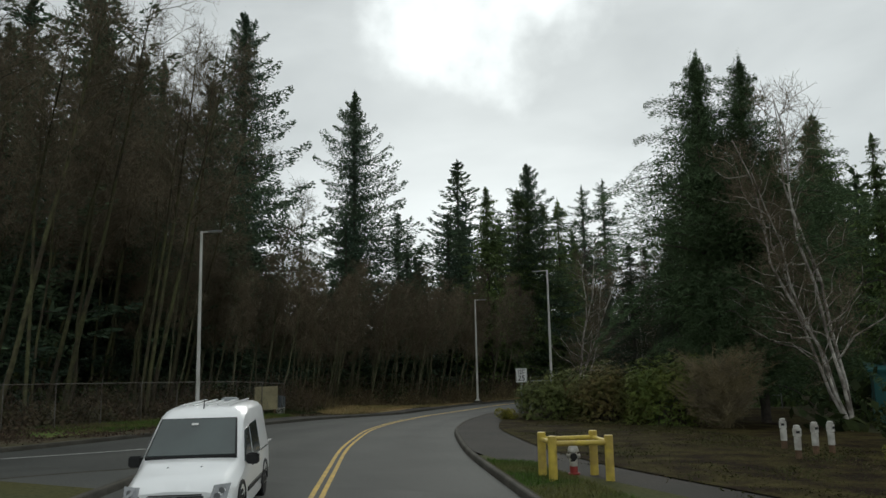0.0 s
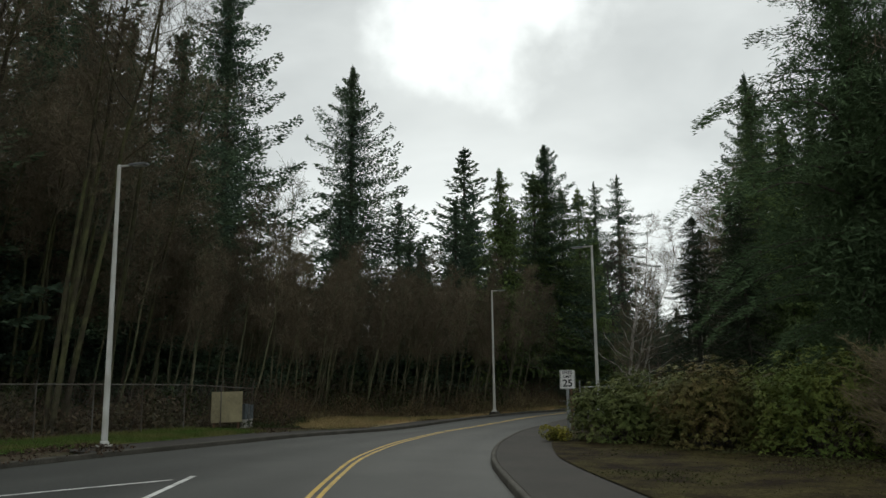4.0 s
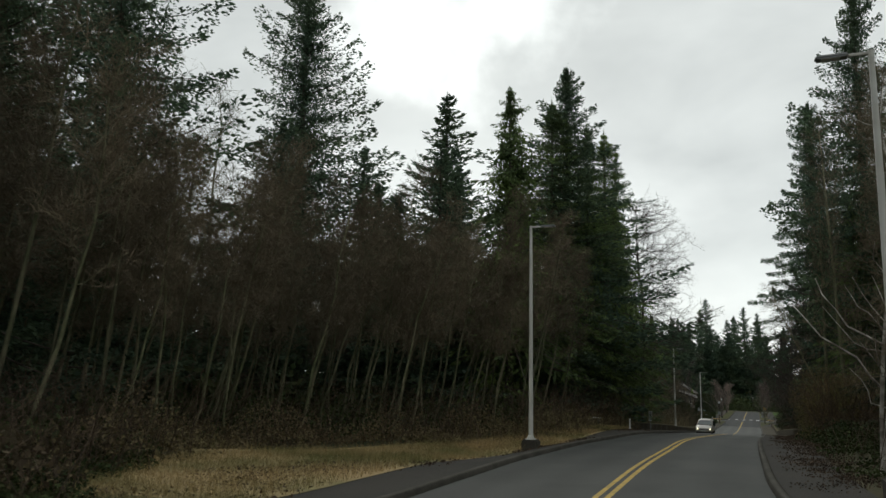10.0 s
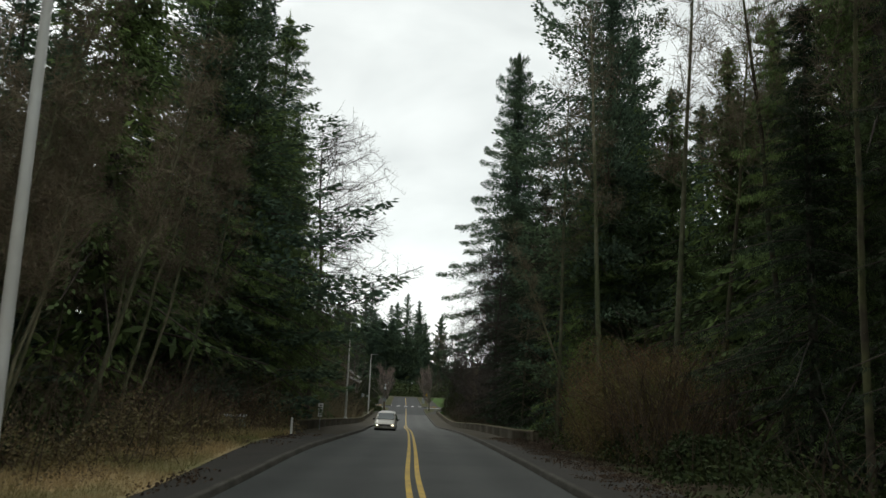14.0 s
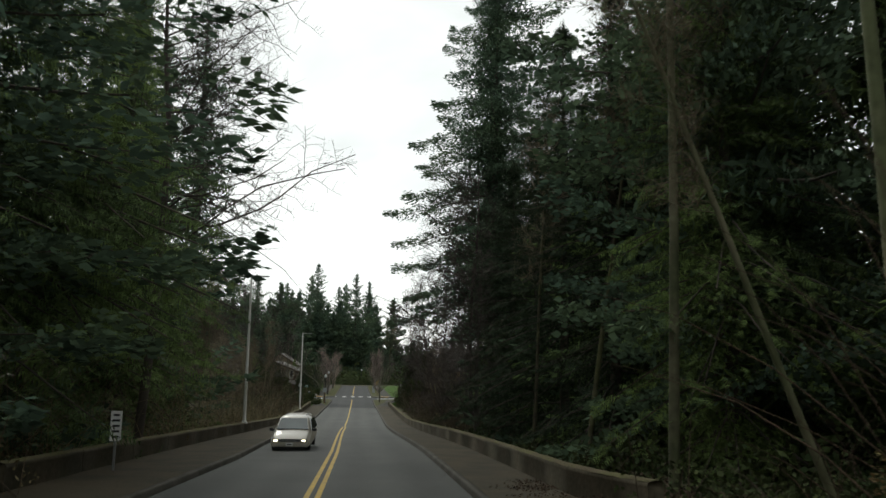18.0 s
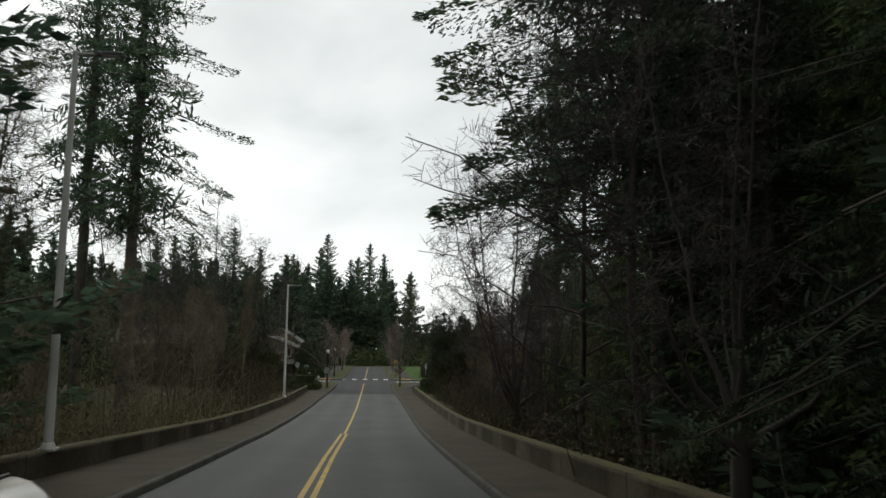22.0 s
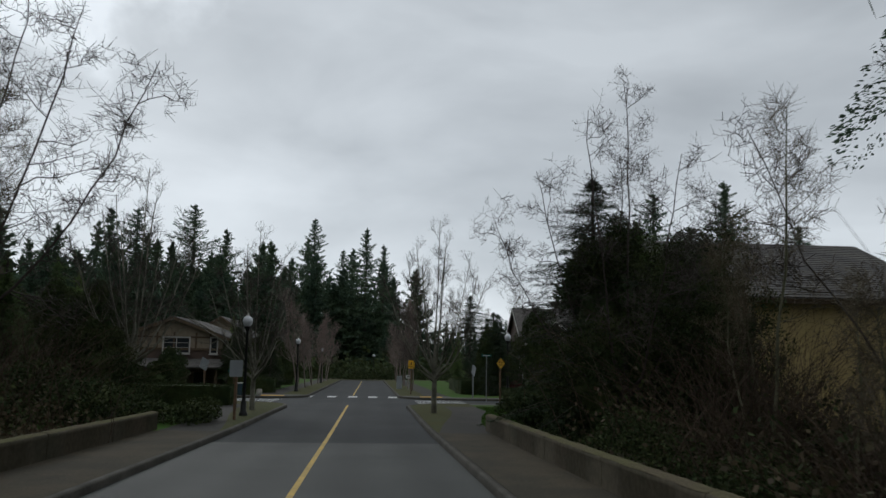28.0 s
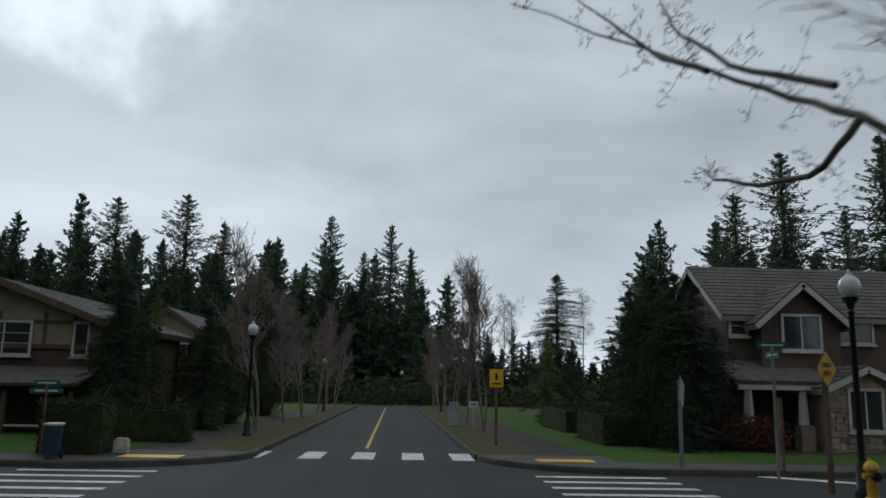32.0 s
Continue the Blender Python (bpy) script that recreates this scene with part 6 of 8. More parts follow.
def column_shrub(seed, x, y, r, h, label, leaves=14000, size=0.12, mat=None):
    """An upright evergreen: leafy lumps heaped into a rounded column."""
    ob = thing("evergreen_shrub", (x, y, float(ground_z(x, y)) - 0.05), 0, label, "shrub")
    rng = np.random.default_rng(seed)
    n = 26
    t = np.linspace(0.05, 0.93, n)
    a = rng.uniform(0, 6.283, n)
    prof = r * np.sin(np.pi * (0.18 + 0.80 * t)) ** 0.7
    c = np.stack([np.cos(a) * prof * 0.45, np.sin(a) * prof * 0.45, t * h], -1)
    k = rng.integers(0, n, leaves)
    nn = rng.normal(0, 1, (leaves, 3))
    nn /= np.linalg.norm(nn, axis=1)[:, None]
    p = c[k] + nn * np.stack([prof[k] * 0.62, prof[k] * 0.62, np.full(leaves, h * 0.13)], -1) * (1 - 0.4 * rng.random((leaves, 1)) ** 2)
    p[:, 2] = np.abs(p[:, 2])
    v, f = leaf_cloud(p, nn * 0.5 + np.array([0, 0, 0.9]), size, rng, 1.0, 2.6)
    tagged(link("foliage", mesh_of("foliage", v, f, mat or CEDAR), ob), kind="stuff")
    prof_in = [(r * 0.5 * math.sin(math.pi * (0.18 + 0.8 * q)) ** 0.7, h * (0.03 + 0.88 * q)) for q in np.linspace(0, 1, 9)]
    core = turned_bm(prof_in, 14)
    for vv in core.verts:
        vv.co += Vector((rng.normal(0, 0.05), rng.normal(0, 0.05), rng.normal(0, 0.08))) * r
    part("inner_foliage", core, mat or CEDAR, ob)
    part("stem", rod_bm((0, 0, 0), (0, 0, h * 0.8), 0.07, 0.03), BARK, ob)
    return ob


for i, (x, y, r, h) in enumerate(((-29.6, 224, 1.3, 4.2), (-31.8, 229, 1.5, 4.8), (-29.9, 235, 1.4, 4.6), (-34.2, 206.6, 1.3, 3.0), (-33.8, 192.8, 1.9, 4.8), (-36.6, 189.0, 2.2, 5.2), (-33.0, 199.2, 1.2, 2.2))):
    column_shrub(300 + i, x, y, r, h, "dense dark rounded evergreen shrub beside the lawn", 20000, 0.10, HEDGE)

for i, (x, y, r, h) in enumerate(((-11.5, 196.2, 1.9, 5.2), (-11.5, 180.8, 2.0, 7.4), (-9.6, 181.4, 2.4, 6.6), (-10.2, 177.2, 2.4, 6.4), (-13.7, 175.9, 2.3, 5.8), (-12.6, 178.4, 2.0, 5.6), (-33.6, 190.8, 2.0, 5.6), (-31.9, 186.6, 1.7, 3.6), (-35.8, 192.4, 2.0, 5.8), (-31.2, 214.8, 1.7, 4.5), (-31.0, 226.5, 2.0, 5.0), (-11.9, 212.2, 1.4, 4.4), (-11.4, 215.4, 1.5, 5.4))):
    column_shrub(330 + i, x, y, r, h, "large dense blackish green yew", 44000, 0.10, HEDGE)

# shrubs by the bend
for i, (x, y, rx, ry, h, mat, look_of) in enumerate((
        (-4.9, 33.3, 1.95, 1.8, 3.15, RHODO, "fresh green leaves"), (-7.8, 34.7, 1.8, 1.65, 2.9, BRONZE_RHODO, "bronze-brown leaves"),
        (-10.8, 36.7, 1.95, 1.8, 2.5, OLIVE_RHODO, "dark olive leaves"), (-9.2, 39.2, 1.9, 1.9, 2.4, OLIVE_RHODO, "dark olive leaves"),
        (-6.5, 37.4, 1.9, 1.9, 2.4, RHODO, "fresh green leaves"), (-11.0, 40.0, 1.4, 1.5, 1.5, OLIVE_RHODO, "dark olive leaves"),
        (-6.6, 41.2, 2.0, 2.0, 2.2, BRONZE_RHODO, "bronze-brown leaves"))):
    whorl_shrub("rhododendron", 100 + i, (x, y), rx, ry, h, mat, "rounded rhododendron mound with %s on the mulch" % look_of)
for i, (x, y, rx, ry, h) in enumerate(((-12.1, 43.6, 1.5, 1.2, 1.5), (-10.5, 42.6, 1.6, 1.3, 1.5), (-12.6, 46.0, 1.2, 1.1, 1.4), (-8.8, 43.6, 1.5, 1.3, 1.6))):
    shrub("laurel_shrub", 180 + i, (x, y), rx, ry, h, LAUREL, "leafy green laurel behind the rail fence", 12000, 0.10, lumps=16)
shrub("yellow_shrub", 120, (-12.9, 35.9), 0.55, 0.5, 0.6, YELLOW_SHRUB, "small yellow-green shrub beside the footway", 1800, 0.07)
shrub("yellow_shrub", 121, (2.4, 21.2), 0.9, 0.6, 0.6, YELLOW_SHRUB, "low yellow flowering shrub", 1800, 0.07)
shrub("evergreen_shrub", 122, (3.0, 24.5), 1.3, 1.2, 1.4, HEDGE, "dark green shrub beside the bollards", 3500, 0.10)
plant(bare_tree("twiggy_shrub", 130, 2.45, 1.9, PALE_TWIG, PALE_TWIG, "broad leafless shrub with dense pale brown twigs", "shrub", first=0.05, limbs=20, subs=10, twigs=10, stems=9, rise=0.55, twig_len=0.34, twig_w=0.009, girth=0.010), -2.5, 31.5, 30)
shrub("bramble_bush", 140, (-13.4, 75.0), 2.6, 3.2, 3.8, BUSH, "tall tangled bush with yellow-brown leaves", 64000, 0.05, lumps=24)
shrub("bramble_bush", 141, (-13.2, 80.5), 1.8, 2.2, 2.2, BUSH, "tangled bush with yellow-brown leaves", 34000, 0.05, lumps=18)
shrub("evergreen_shrub", 142, (-13.6, 69.5), 1.2, 1.6, 1.1, HEDGE, "low leafy green bush beside the footway", 4000, 0.12)
thicket("undergrowth", "tangled canes hanging over the yellow-brown bush", 17, [(-13.4, 75, 2.6), (-13.2, 80, 1.8), (-13.8, 71, 1.5)], 3.2, 3000, 0.06, BUSH, 420)
thicket("undergrowth", "dark brambles at the edge of the verge", 18, [(-29.4 - 0.5 * i + rs.uniform(-.6, .6), 40.5 + i * 0.9, 1.5) for i in range(9)], 1.3, 9000, 0.11, HEDGE, 260)
# gardens
for i, (x, y, rx, ry, h) in enumerate(((-14.6, 180.6, 1.5, 1.8, 1.3), (-14.2, 183.4, 1.5, 1.6, 1.25), (-12.0, 181.5, 1.6, 2.0, 1.4), (-12.4, 186.2, 1.5, 1.5, 1.0), (-12.0, 189.2, 1.2, 1.5, 0.9))):
    shrub("laurel_shrub", 150 + i, (x, y), rx, ry, h, HEDGE if i < 3 else LAUREL, "dark glossy laurel shrub beside the lawn", 5200, 0.13)
hedge((-13.2, 192.4), 3.6, 1.1, 0.95, 100, "low clipped green hedge on the corner lawn", 3)
hedge((-9.6, 188.6), 13.0, 1.0, 2.2, 90, "tall dense dark hedge in front of the yellow house", 4, 9000, 0.09)
hedge((-29.6, 206.8), 1.6, 1.2, 1.35, 0, "clipped dark hedge at the street corner", 5, 3500)
hedge((-29.7, 211.6), 3.4, 1.2, 1.05, 0, "clipped dark hedge along the lawn", 6)
hedge((-30.2, 220.5), 1.4, 6.0, 1.1, 0, "clipped green hedge along the lawn", 7)
hedge((-13.6, 214.8), 1.3, 4.6, 1.15, 0, "clipped green hedge along the lawn", 8)
hedge((-13.2, 224.0), 1.3, 7.0, 1.1, 0, "clipped green hedge along the lawn", 9)
hedge((-30.6, 193.4), 6.0, 1.2, 1.0, 0, "clipped dark hedge at the corner garden", 10)
hedge((-31.4, 184.4), 5.0, 3.4, 1.1, 80, "broad dark evergreen planting beside the footway", 11, 8000, 0.1)
shrub("maroon_shrub", 160, (-9.6, 211.2), 1.8, 1.0, 1.3, material("maroon_leaves", (0.10, 0.025, 0.025), 0.8, vary=0.3, grain=3, bump=0, by_island=0.5), "dark red leafy shrub in front of the porch", 4500, 0.08)
for i, (x, y, rx, ry, h) in enumerate(((-27.5, 181.5, 1.6, 2.2, 0.9), (-29.5, 178.8, 2.0, 2.0, 1.6), (-32.0, 180.5, 2.2, 2.0, 2.2), (-36.0, 205.5, 1.6, 1.4, 1.6), (-25.2, 279, 3, 2, 2.6), (-18.5, 280, 3, 2, 2.4))):
    shrub("evergreen_shrub", 170 + i, (x, y), rx, ry, h, HEDGE, "dark green garden shrub", 3800, 0.12)


def blades(name, label, seed, count, area, mat, h=0.09):
    """Single grass blades over a strip: area gives (x, y) from two random numbers."""
    rng = np.random.default_rng(seed)
    x, y = area(rng.random(count), rng.random(count))
    z = ground_z(x, y)
    d = rng.normal(0, 0.5, (count, 2)) * h
    hh = h * rng.uniform(0.5, 1.5, count)
    w = rng.normal(0, 1, (count, 2))
    w /= np.linalg.norm(w, axis=1)[:, None]
    w *= 0.008
    b = np.stack([x, y, z], -1)
    wv = np.stack([w[:, 0], w[:, 1], 0 * x], -1)
    tip = b + np.stack([d[:, 0], d[:, 1], hh], -1)
    v = np.stack([b - wv, b + wv, tip], 1).reshape(-1, 3)
    return tagged(link(name, mesh_of(name, v, np.arange(3 * count).reshape(-1, 3), mat)), label, "grass", kind="stuff")


blades("grass", "green verge grass blades", 1, 26000, lambda u, v: (left_x(22 + 14 * v ** 0.8) - 1.95 - 4.4 * u, 22 + 14 * v ** 0.8), GRASS, 0.14)
blades("grass", "long dry straw-coloured grass", 2, 40000, lambda u, v: (left_x(42 + 44 * v) - 2.0 - (7.5 - 5 * v) * u, 42 + 44 * v), DRY_GRASS, 0.22)
blades("grass", "thin grass round the hydrant", 3, 14000, lambda u, v: (right_x(8 + 11 * v) + 0.2 + (2.4 - 1.2 * v) * u, 8 + 11 * v), GRASS, 0.07)
blades("grass", "short lawn grass at the corner", 4, 26000, lambda u, v: (right_x(180 + 14 * v) + path_edge(180 + 14 * v) + 4.0 * u, 180 + 14 * v), LAWN, 0.06)
blades("grass", "sparse brown grass on the mulch bed", 6, 9000, lambda u, v: (walk_b(14 + 15 * v) + 0.1 + 6 * u, 14 + 15 * v), STRIP, 0.06)
thicket("fallen_leaves", "brown leaf litter on the bank below the fence", 22, strip(6, 27, lambda y: -25.0, -3.5, 1.5, 0.35, 1.6), 0.3, 14000, 0.10, RUSSET)
thicket("fallen_leaves", "scattered leaves and moss on the mulch", 23, strip(12, 33, walk_b, 1.9, 8, 0.2, 1.5), 0.06, 9000, 0.06, BRAMBLE)
thicket("mulch_clods", "rough clods of bark and moss on the mulch bed", 28, strip(8, 36, walk_b, 1.4, 8, 0.15, 1.1), 0.1, 26000, 0.06, STRIP)

# ---- things along the road ----
WHITE_CAR = material("white_car_paint", (0.9, 0.91, 0.91), 0.3, vary=0.03, grain=2, bump=0, blotch=0.6, second=(0.86, 0.87, 0.87), spec=0.5, coat=0.5)
TAN_CAR = material("champagne_car_paint", (0.40, 0.37, 0.31), 0.35, 0.2, vary=0.04, grain=2, bump=0, spec=0.5, coat=0.6)
CAR_GLASS = material("dark_car_glass", (0.035, 0.048, 0.05), 0.06, vary=0.05, grain=2, bump=0, spec=0.6)
TYRE = material("tyre_rubber", (0.016, 0.016, 0.017), 0.85, vary=0.2, grain=20, bump=0.2)
BLACK_PLASTIC = material("black_plastic", (0.02, 0.02, 0.021), 0.6, vary=0.15, grain=10, bump=0.05)
RIM = material("grey_wheel_rim", (0.32, 0.33, 0.34), 0.35, 0.7, vary=0.1, grain=5, bump=0)
# Base colour lifted to grey-green to carry the sky mirrored in the glass.
WINDSCREEN = material("sky_greyed_windscreen", (0.06, 0.078, 0.076), 0.07, vary=0.15, grain=1.5, bump=0, spec=0.75)
LAMP_GLASS = material("headlamp_glass", (0.33, 0.34, 0.35), 0.12, 0.5, vary=0.15, grain=12, bump=0.1, spec=0.7)
HYDRANT_WHITE = material("chipped_white_paint", (0.55, 0.54, 0.50), 0.6, vary=0.2, grain=9, bump=0.1, second=(0.35, 0.33, 0.29), blotch=4)
RED = material("faded_red_paint", (0.34, 0.05, 0.045), 0.6, vary=0.2, grain=8, bump=0.1)
GUARD_YELLOW = material("chipped_yellow_paint", (0.55, 0.42, 0.07), 0.55, vary=0.2, grain=7, bump=0.12, second=(0.40, 0.30, 0.08), blotch=3)
HYDRANT_YELLOW = material("yellow_hydrant_paint", (0.62, 0.36, 0.03), 0.5, vary=0.12, grain=7, bump=0.05)
GLOBE = material("frosted_globe", (0.62, 0.64, 0.66), 0.25, vary=0.08, grain=3, bump=0, spec=0.6)
HEADLIGHT = bpy.data.materials.new("lit_headlight")
HEADLIGHT.use_nodes = True
HEADLIGHT.node_tree.nodes["Principled BSDF"].inputs["Emission Color"].default_value = (1.0, 0.86, 0.6, 1)
HEADLIGHT.node_tree.nodes["Principled BSDF"].inputs["Emission Strength"].default_value = 3.0


def shell(stations, mat, name, parent, label=""):
    """A car body from cross-sections: rows of (s, half width low, half width belt, half width top, z low, z belt, z top)."""
    v, k = [], 11
    for s, wl, wb, wt, zl, zb, zt in stations:
        r = min(0.12, (zt - zb) * 0.4)
        half = [(0.0, zl), (wl * 0.86, zl), (wl, zl + 0.1), (wb + 0.01, (zl + zb) / 2 + 0.05), (wb, zb), (wt + (wb - wt) * 0.22, zt - r), (wt - r * 0.35, zt - r * 0.28), (wt - r * 1.2, zt), (wt * 0.55, zt + 0.012), (wt * 0.25, zt + 0.018), (0.0, zt + 0.02)]
        v.append([(x, s, z) for x, z in half] + [(-x, s, z) for x, z in half[-2:0:-1]])
    v = np.array(v)
    n, m = v.shape[:2]
    i = np.arange(n * m).reshape(n, m)
    j = np.roll(i, -1, axis=1)
    f = np.stack([i[:-1], j[:-1], j[1:], i[1:]], -1).reshape(-1, 4)
    caps = [[i[r, a], i[r, a + 1], i[r, (m - a - 1) % m], i[r, (m - a) % m]] for r in (0, n - 1) for a in range(1, m // 2 - 1)]
    me = mesh_of(name, v.reshape(-1, 3), np.concatenate([f, np.array(caps)]), mat, True)
    me.set_sharp_from_angle(angle=radians(38))
    ob = link(name, me, parent, label)
    mod = ob.modifiers.new("round", "BEVEL")
    mod.width, mod.segments, mod.limit_method, mod.angle_limit = 0.03, 2, "ANGLE", radians(35)
    return ob


def panel(name, corners, mat, parent, thick=0.012, label=""):
    """A thin plate through four corners, its outside given by their order."""
    c = [Vector(p) for p in corners]
    nrm = (c[1] - c[0]).cross(c[3] - c[0]).normalized()
    b = bmesh.new()
    lo = [b.verts.new(p - nrm * thick) for p in c]
    hi = [b.verts.new(p + nrm * 0.004) for p in c]
    b.faces.new(hi)
    b.faces.new(lo[::-1])
    for q in range(4):
        b.faces.new((lo[q], lo[(q + 1) % 4], hi[(q + 1) % 4], hi[q]))
    return part(name, b, mat, parent, label)


def wheel(x, y, r, parent, lift=0.0):
    side = 1 if x > 0 else -1
    turn = Matrix.Rotation(radians(90), 4, "Y")
    w = part("wheel", turned_bm([(r * 0.62, -0.1), (r * 0.9, -0.105), (r, -0.07), (r, 0.07), (r * 0.9, 0.105), (r * 0.62, 0.1)], 28, None, (x, y, r + lift), turn), TYRE, parent, smooth=True)
    rim = turned_bm([(0.03, 0.085), (r * 0.25, 0.08), (r * 0.58, 0.055), (r * 0.64, 0.09), (r * 0.64, -0.09)], 20, None, (x, y, r + lift), turn if side > 0 else Matrix.Rotation(radians(-90), 4, "Y"))
    for q in range(7):
        a = q * 2 * math.pi / 7
        rim = box_bm((0.02, 0.045, r * 0.5), (x + side * 0.09, y + math.sin(a) * r * 0.36, r + lift + math.cos(a) * r * 0.36), 0.006, rim, Matrix.Rotation(-a, 4, "X"))
    part("rim", rim, RIM, w)
    return w


def white_van(x, y, turn):
    """High-roofed compact van; its nose points along -y before the turn."""
    ob = thing("van", (x, y, float(road_z(y))), turn, "white high-roofed delivery van on the road", "van")
    L0 = -2.3
    shell([(L0, 0.62, 0.70, 0.60, 0.34, 0.62, 0.82), (L0 + 0.12, 0.80, 0.84, 0.72, 0.24, 0.70, 0.94), (L0 + 0.45, 0.86, 0.88, 0.76, 0.22, 0.82, 1.03), (L0 + 1.02, 0.87, 0.895, 0.78, 0.22, 0.98, 1.16), (L0 + 1.12, 0.87, 0.895, 0.79, 0.22, 1.02, 1.22), (L0 + 1.78, 0.87, 0.895, 0.72, 0.22, 1.05, 1.84), (L0 + 2.05, 0.87, 0.895, 0.71, 0.22, 1.05, 1.98), (L0 + 2.6, 0.87, 0.895, 0.71, 0.22, 1.05, 2.02), (L0 + 4.3, 0.87, 0.895, 0.70, 0.24, 1.05, 2.01), (L0 + 4.52, 0.84, 0.87, 0.68, 0.30, 1.05, 1.97), (L0 + 4.58, 0.80, 0.83, 0.64, 0.36, 1.05, 1.9)], WHITE_CAR, "body", ob)
    ws = panel("windscreen", [(-0.77, L0 + 1.06, 1.245), (0.77, L0 + 1.06, 1.245), (0.66, L0 + 1.70, 1.838), (-0.66, L0 + 1.70, 1.838)], BLACK_PLASTIC, ob, 0.06)
    panel("pane", [(-0.735, L0 + 1.065, 1.272), (0.735, L0 + 1.065, 1.272), (0.64, L0 + 1.675, 1.826), (-0.64, L0 + 1.675, 1.826)], WINDSCREEN, ws, 0.01)
    part("sticker", box_bm((0.12, 0.01, 0.05), (-0.05, L0 + 1.56, 1.745), 0.003, None, Matrix.Rotation(radians(-43), 4, "X")), SIGN_WHITE, ws)
    for q in range(2):
        rod = part("wiper", rod_bm((-0.62 + q * 0.72, L0 + 1.09, 1.235), (-0.05 + q * 0.66, L0 + 1.16, 1.29), 0.012), BLACK_PLASTIC, ob)
    for s in (-1, 1):
        panel("side_window", [(s * 0.885, L0 + 1.25, 1.12), (s * 0.885, L0 + 2.15, 1.10), (s * 0.80, L0 + 2.12, 1.66), (s * 0.80, L0 + 1.72, 1.62)][::s], CAR_GLASS, ob)
        panel("side_window", [(s * 0.885, L0 + 2.26, 1.10), (s * 0.885, L0 + 3.15, 1.10), (s * 0.79, L0 + 3.1, 1.70), (s * 0.79, L0 + 2.26, 1.67)][::s], CAR_GLASS, ob)
        m = part("mirror", box_bm((0.22, 0.13, 0.19), (s * 1.0, L0 + 1.36, 1.16), 0.025), BLACK_PLASTIC, ob, "black door mirror")
        part("glass", box_bm((0.16, 0.008, 0.17), (s * 1.0, L0 + 1.424, 1.14), 0.003), LAMP_GLASS, m)
        h = panel("headlamp", [(s * 0.51, L0 - 0.10, 0.61), (s * 0.775, L0 - 0.005, 0.63), (s * 0.83, L0 + 0.215, 0.92), (s * 0.60, L0 + 0.03, 0.92)][::s], LAMP_GLASS, ob, 0.14, "clear headlamp")
        for q in range(3):
            part("reflector", turned_bm([(0.05, 0), (0.03, -0.02)], 10, None, (s * (0.60 + q * 0.055), L0 - 0.075 + q * 0.068, 0.69 + q * 0.07), Matrix.Rotation(radians(90), 4, "X")), RIM, h)
        panel("indicator", [(s * 0.845, L0 + 0.42, 0.56), (s * 0.862, L0 + 0.6, 0.56), (s * 0.868, L0 + 0.6, 0.64), (s * 0.85, L0 + 0.42, 0.64)][::s], SIGN_YELLOW, ob)
        part("side_strip", box_bm((0.03, 1.75, 0.09), (s * 0.905, L0 + 2.35, 0.62), 0.012), BLACK_PLASTIC, ob)
        part("handle", box_bm((0.03, 0.16, 0.04), (s * 0.91, L0 + 2.02, 0.98), 0.01), BLACK_PLASTIC, ob)
        part("rail", box_bm((0.03, 1.0, 0.03), (s * 0.886, L0 + 3.7, 1.1), 0.01), BLACK_PLASTIC, ob)
        for y0 in (0.86, 3.72):
            arch = bmesh.new()
            ring = [(math.cos(a), math.sin(a)) for a in np.linspace(0, math.pi, 13)]
            vs = [[arch.verts.new((s * xx, L0 + y0 + c * rr, 0.44 + d * rr)) for c, d in ring] for xx, rr in ((0.86, 0.36), (0.915, 0.37), (0.915, 0.43), (0.86, 0.45))]
            for p, q in zip(vs, vs[1:]):
                for e in range(12):
                    arch.faces.new((p[e], p[e + 1], q[e + 1], q[e]))
            part("wheel_arch", arch, BLACK_PLASTIC, ob)
            wheel(s * 0.80, L0 + y0, 0.31, ob, 0.13)
    g = part("grille", box_bm((0.88, 0.06, 0.15), (0, L0 + 0.0, 0.72), 0.03), BLACK_PLASTIC, ob)
    for q in range(4):
        part("slat", box_bm((0.84, 0.02, 0.012), (0, L0 - 0.035, 0.67 + q * 0.035), 0.003), RIM, g)
    part("badge", turned_bm([(0.075, 0), (0.07, 0.012)], 18, None, (0, L0 - 0.04, 0.73), Matrix.Rotation(radians(90), 4, "X") @ Matrix.Diagonal((1, 0.45, 1, 1))), RIM, ob)
    part("bumper", box_bm((1.5, 0.3, 0.2), (0, L0 + 0.1, 0.46), 0.07), WHITE_CAR, ob)
    part("lower_grille", box_bm((0.9, 0.06, 0.12), (0, L0 - 0.05, 0.40), 0.02), BLACK_PLASTIC, ob)
    plate = part("number_plate", box_bm((0.31, 0.012, 0.155), (0, L0 - 0.075, 0.5), 0.004), SIGN_WHITE, ob)
    part("plate_bar", box_bm((0.22, 0.004, 0.05), (0, L0 - 0.083, 0.5)), SIGN_BLACK, plate)
    part("aerial", rod_bm((0, L0 + 2.02, 1.99), (0, L0 + 2.12, 2.22), 0.012, 0.005), BLACK_PLASTIC, ob)
    for q in range(5):
        part("roof_rib", box_bm((0.06, 2.2, 0.02), (-0.44 + q * 0.22, L0 + 3.3, 2.045), 0.008), WHITE_CAR, ob)
    part("roof_vent", box_bm((0.3, 0.3, 0.06), (0.1, L0 + 4.1, 2.06), 0.02), CABINET, ob)
    for q in range(2):
        part("washer_jet", box_bm((0.03, 0.03, 0.02), (-0.3 + q * 0.55, L0 + 0.75, 1.115), 0.006), BLACK_PLASTIC, ob)
    return ob


wv = white_van(-8.12, 10.95, 32.0)
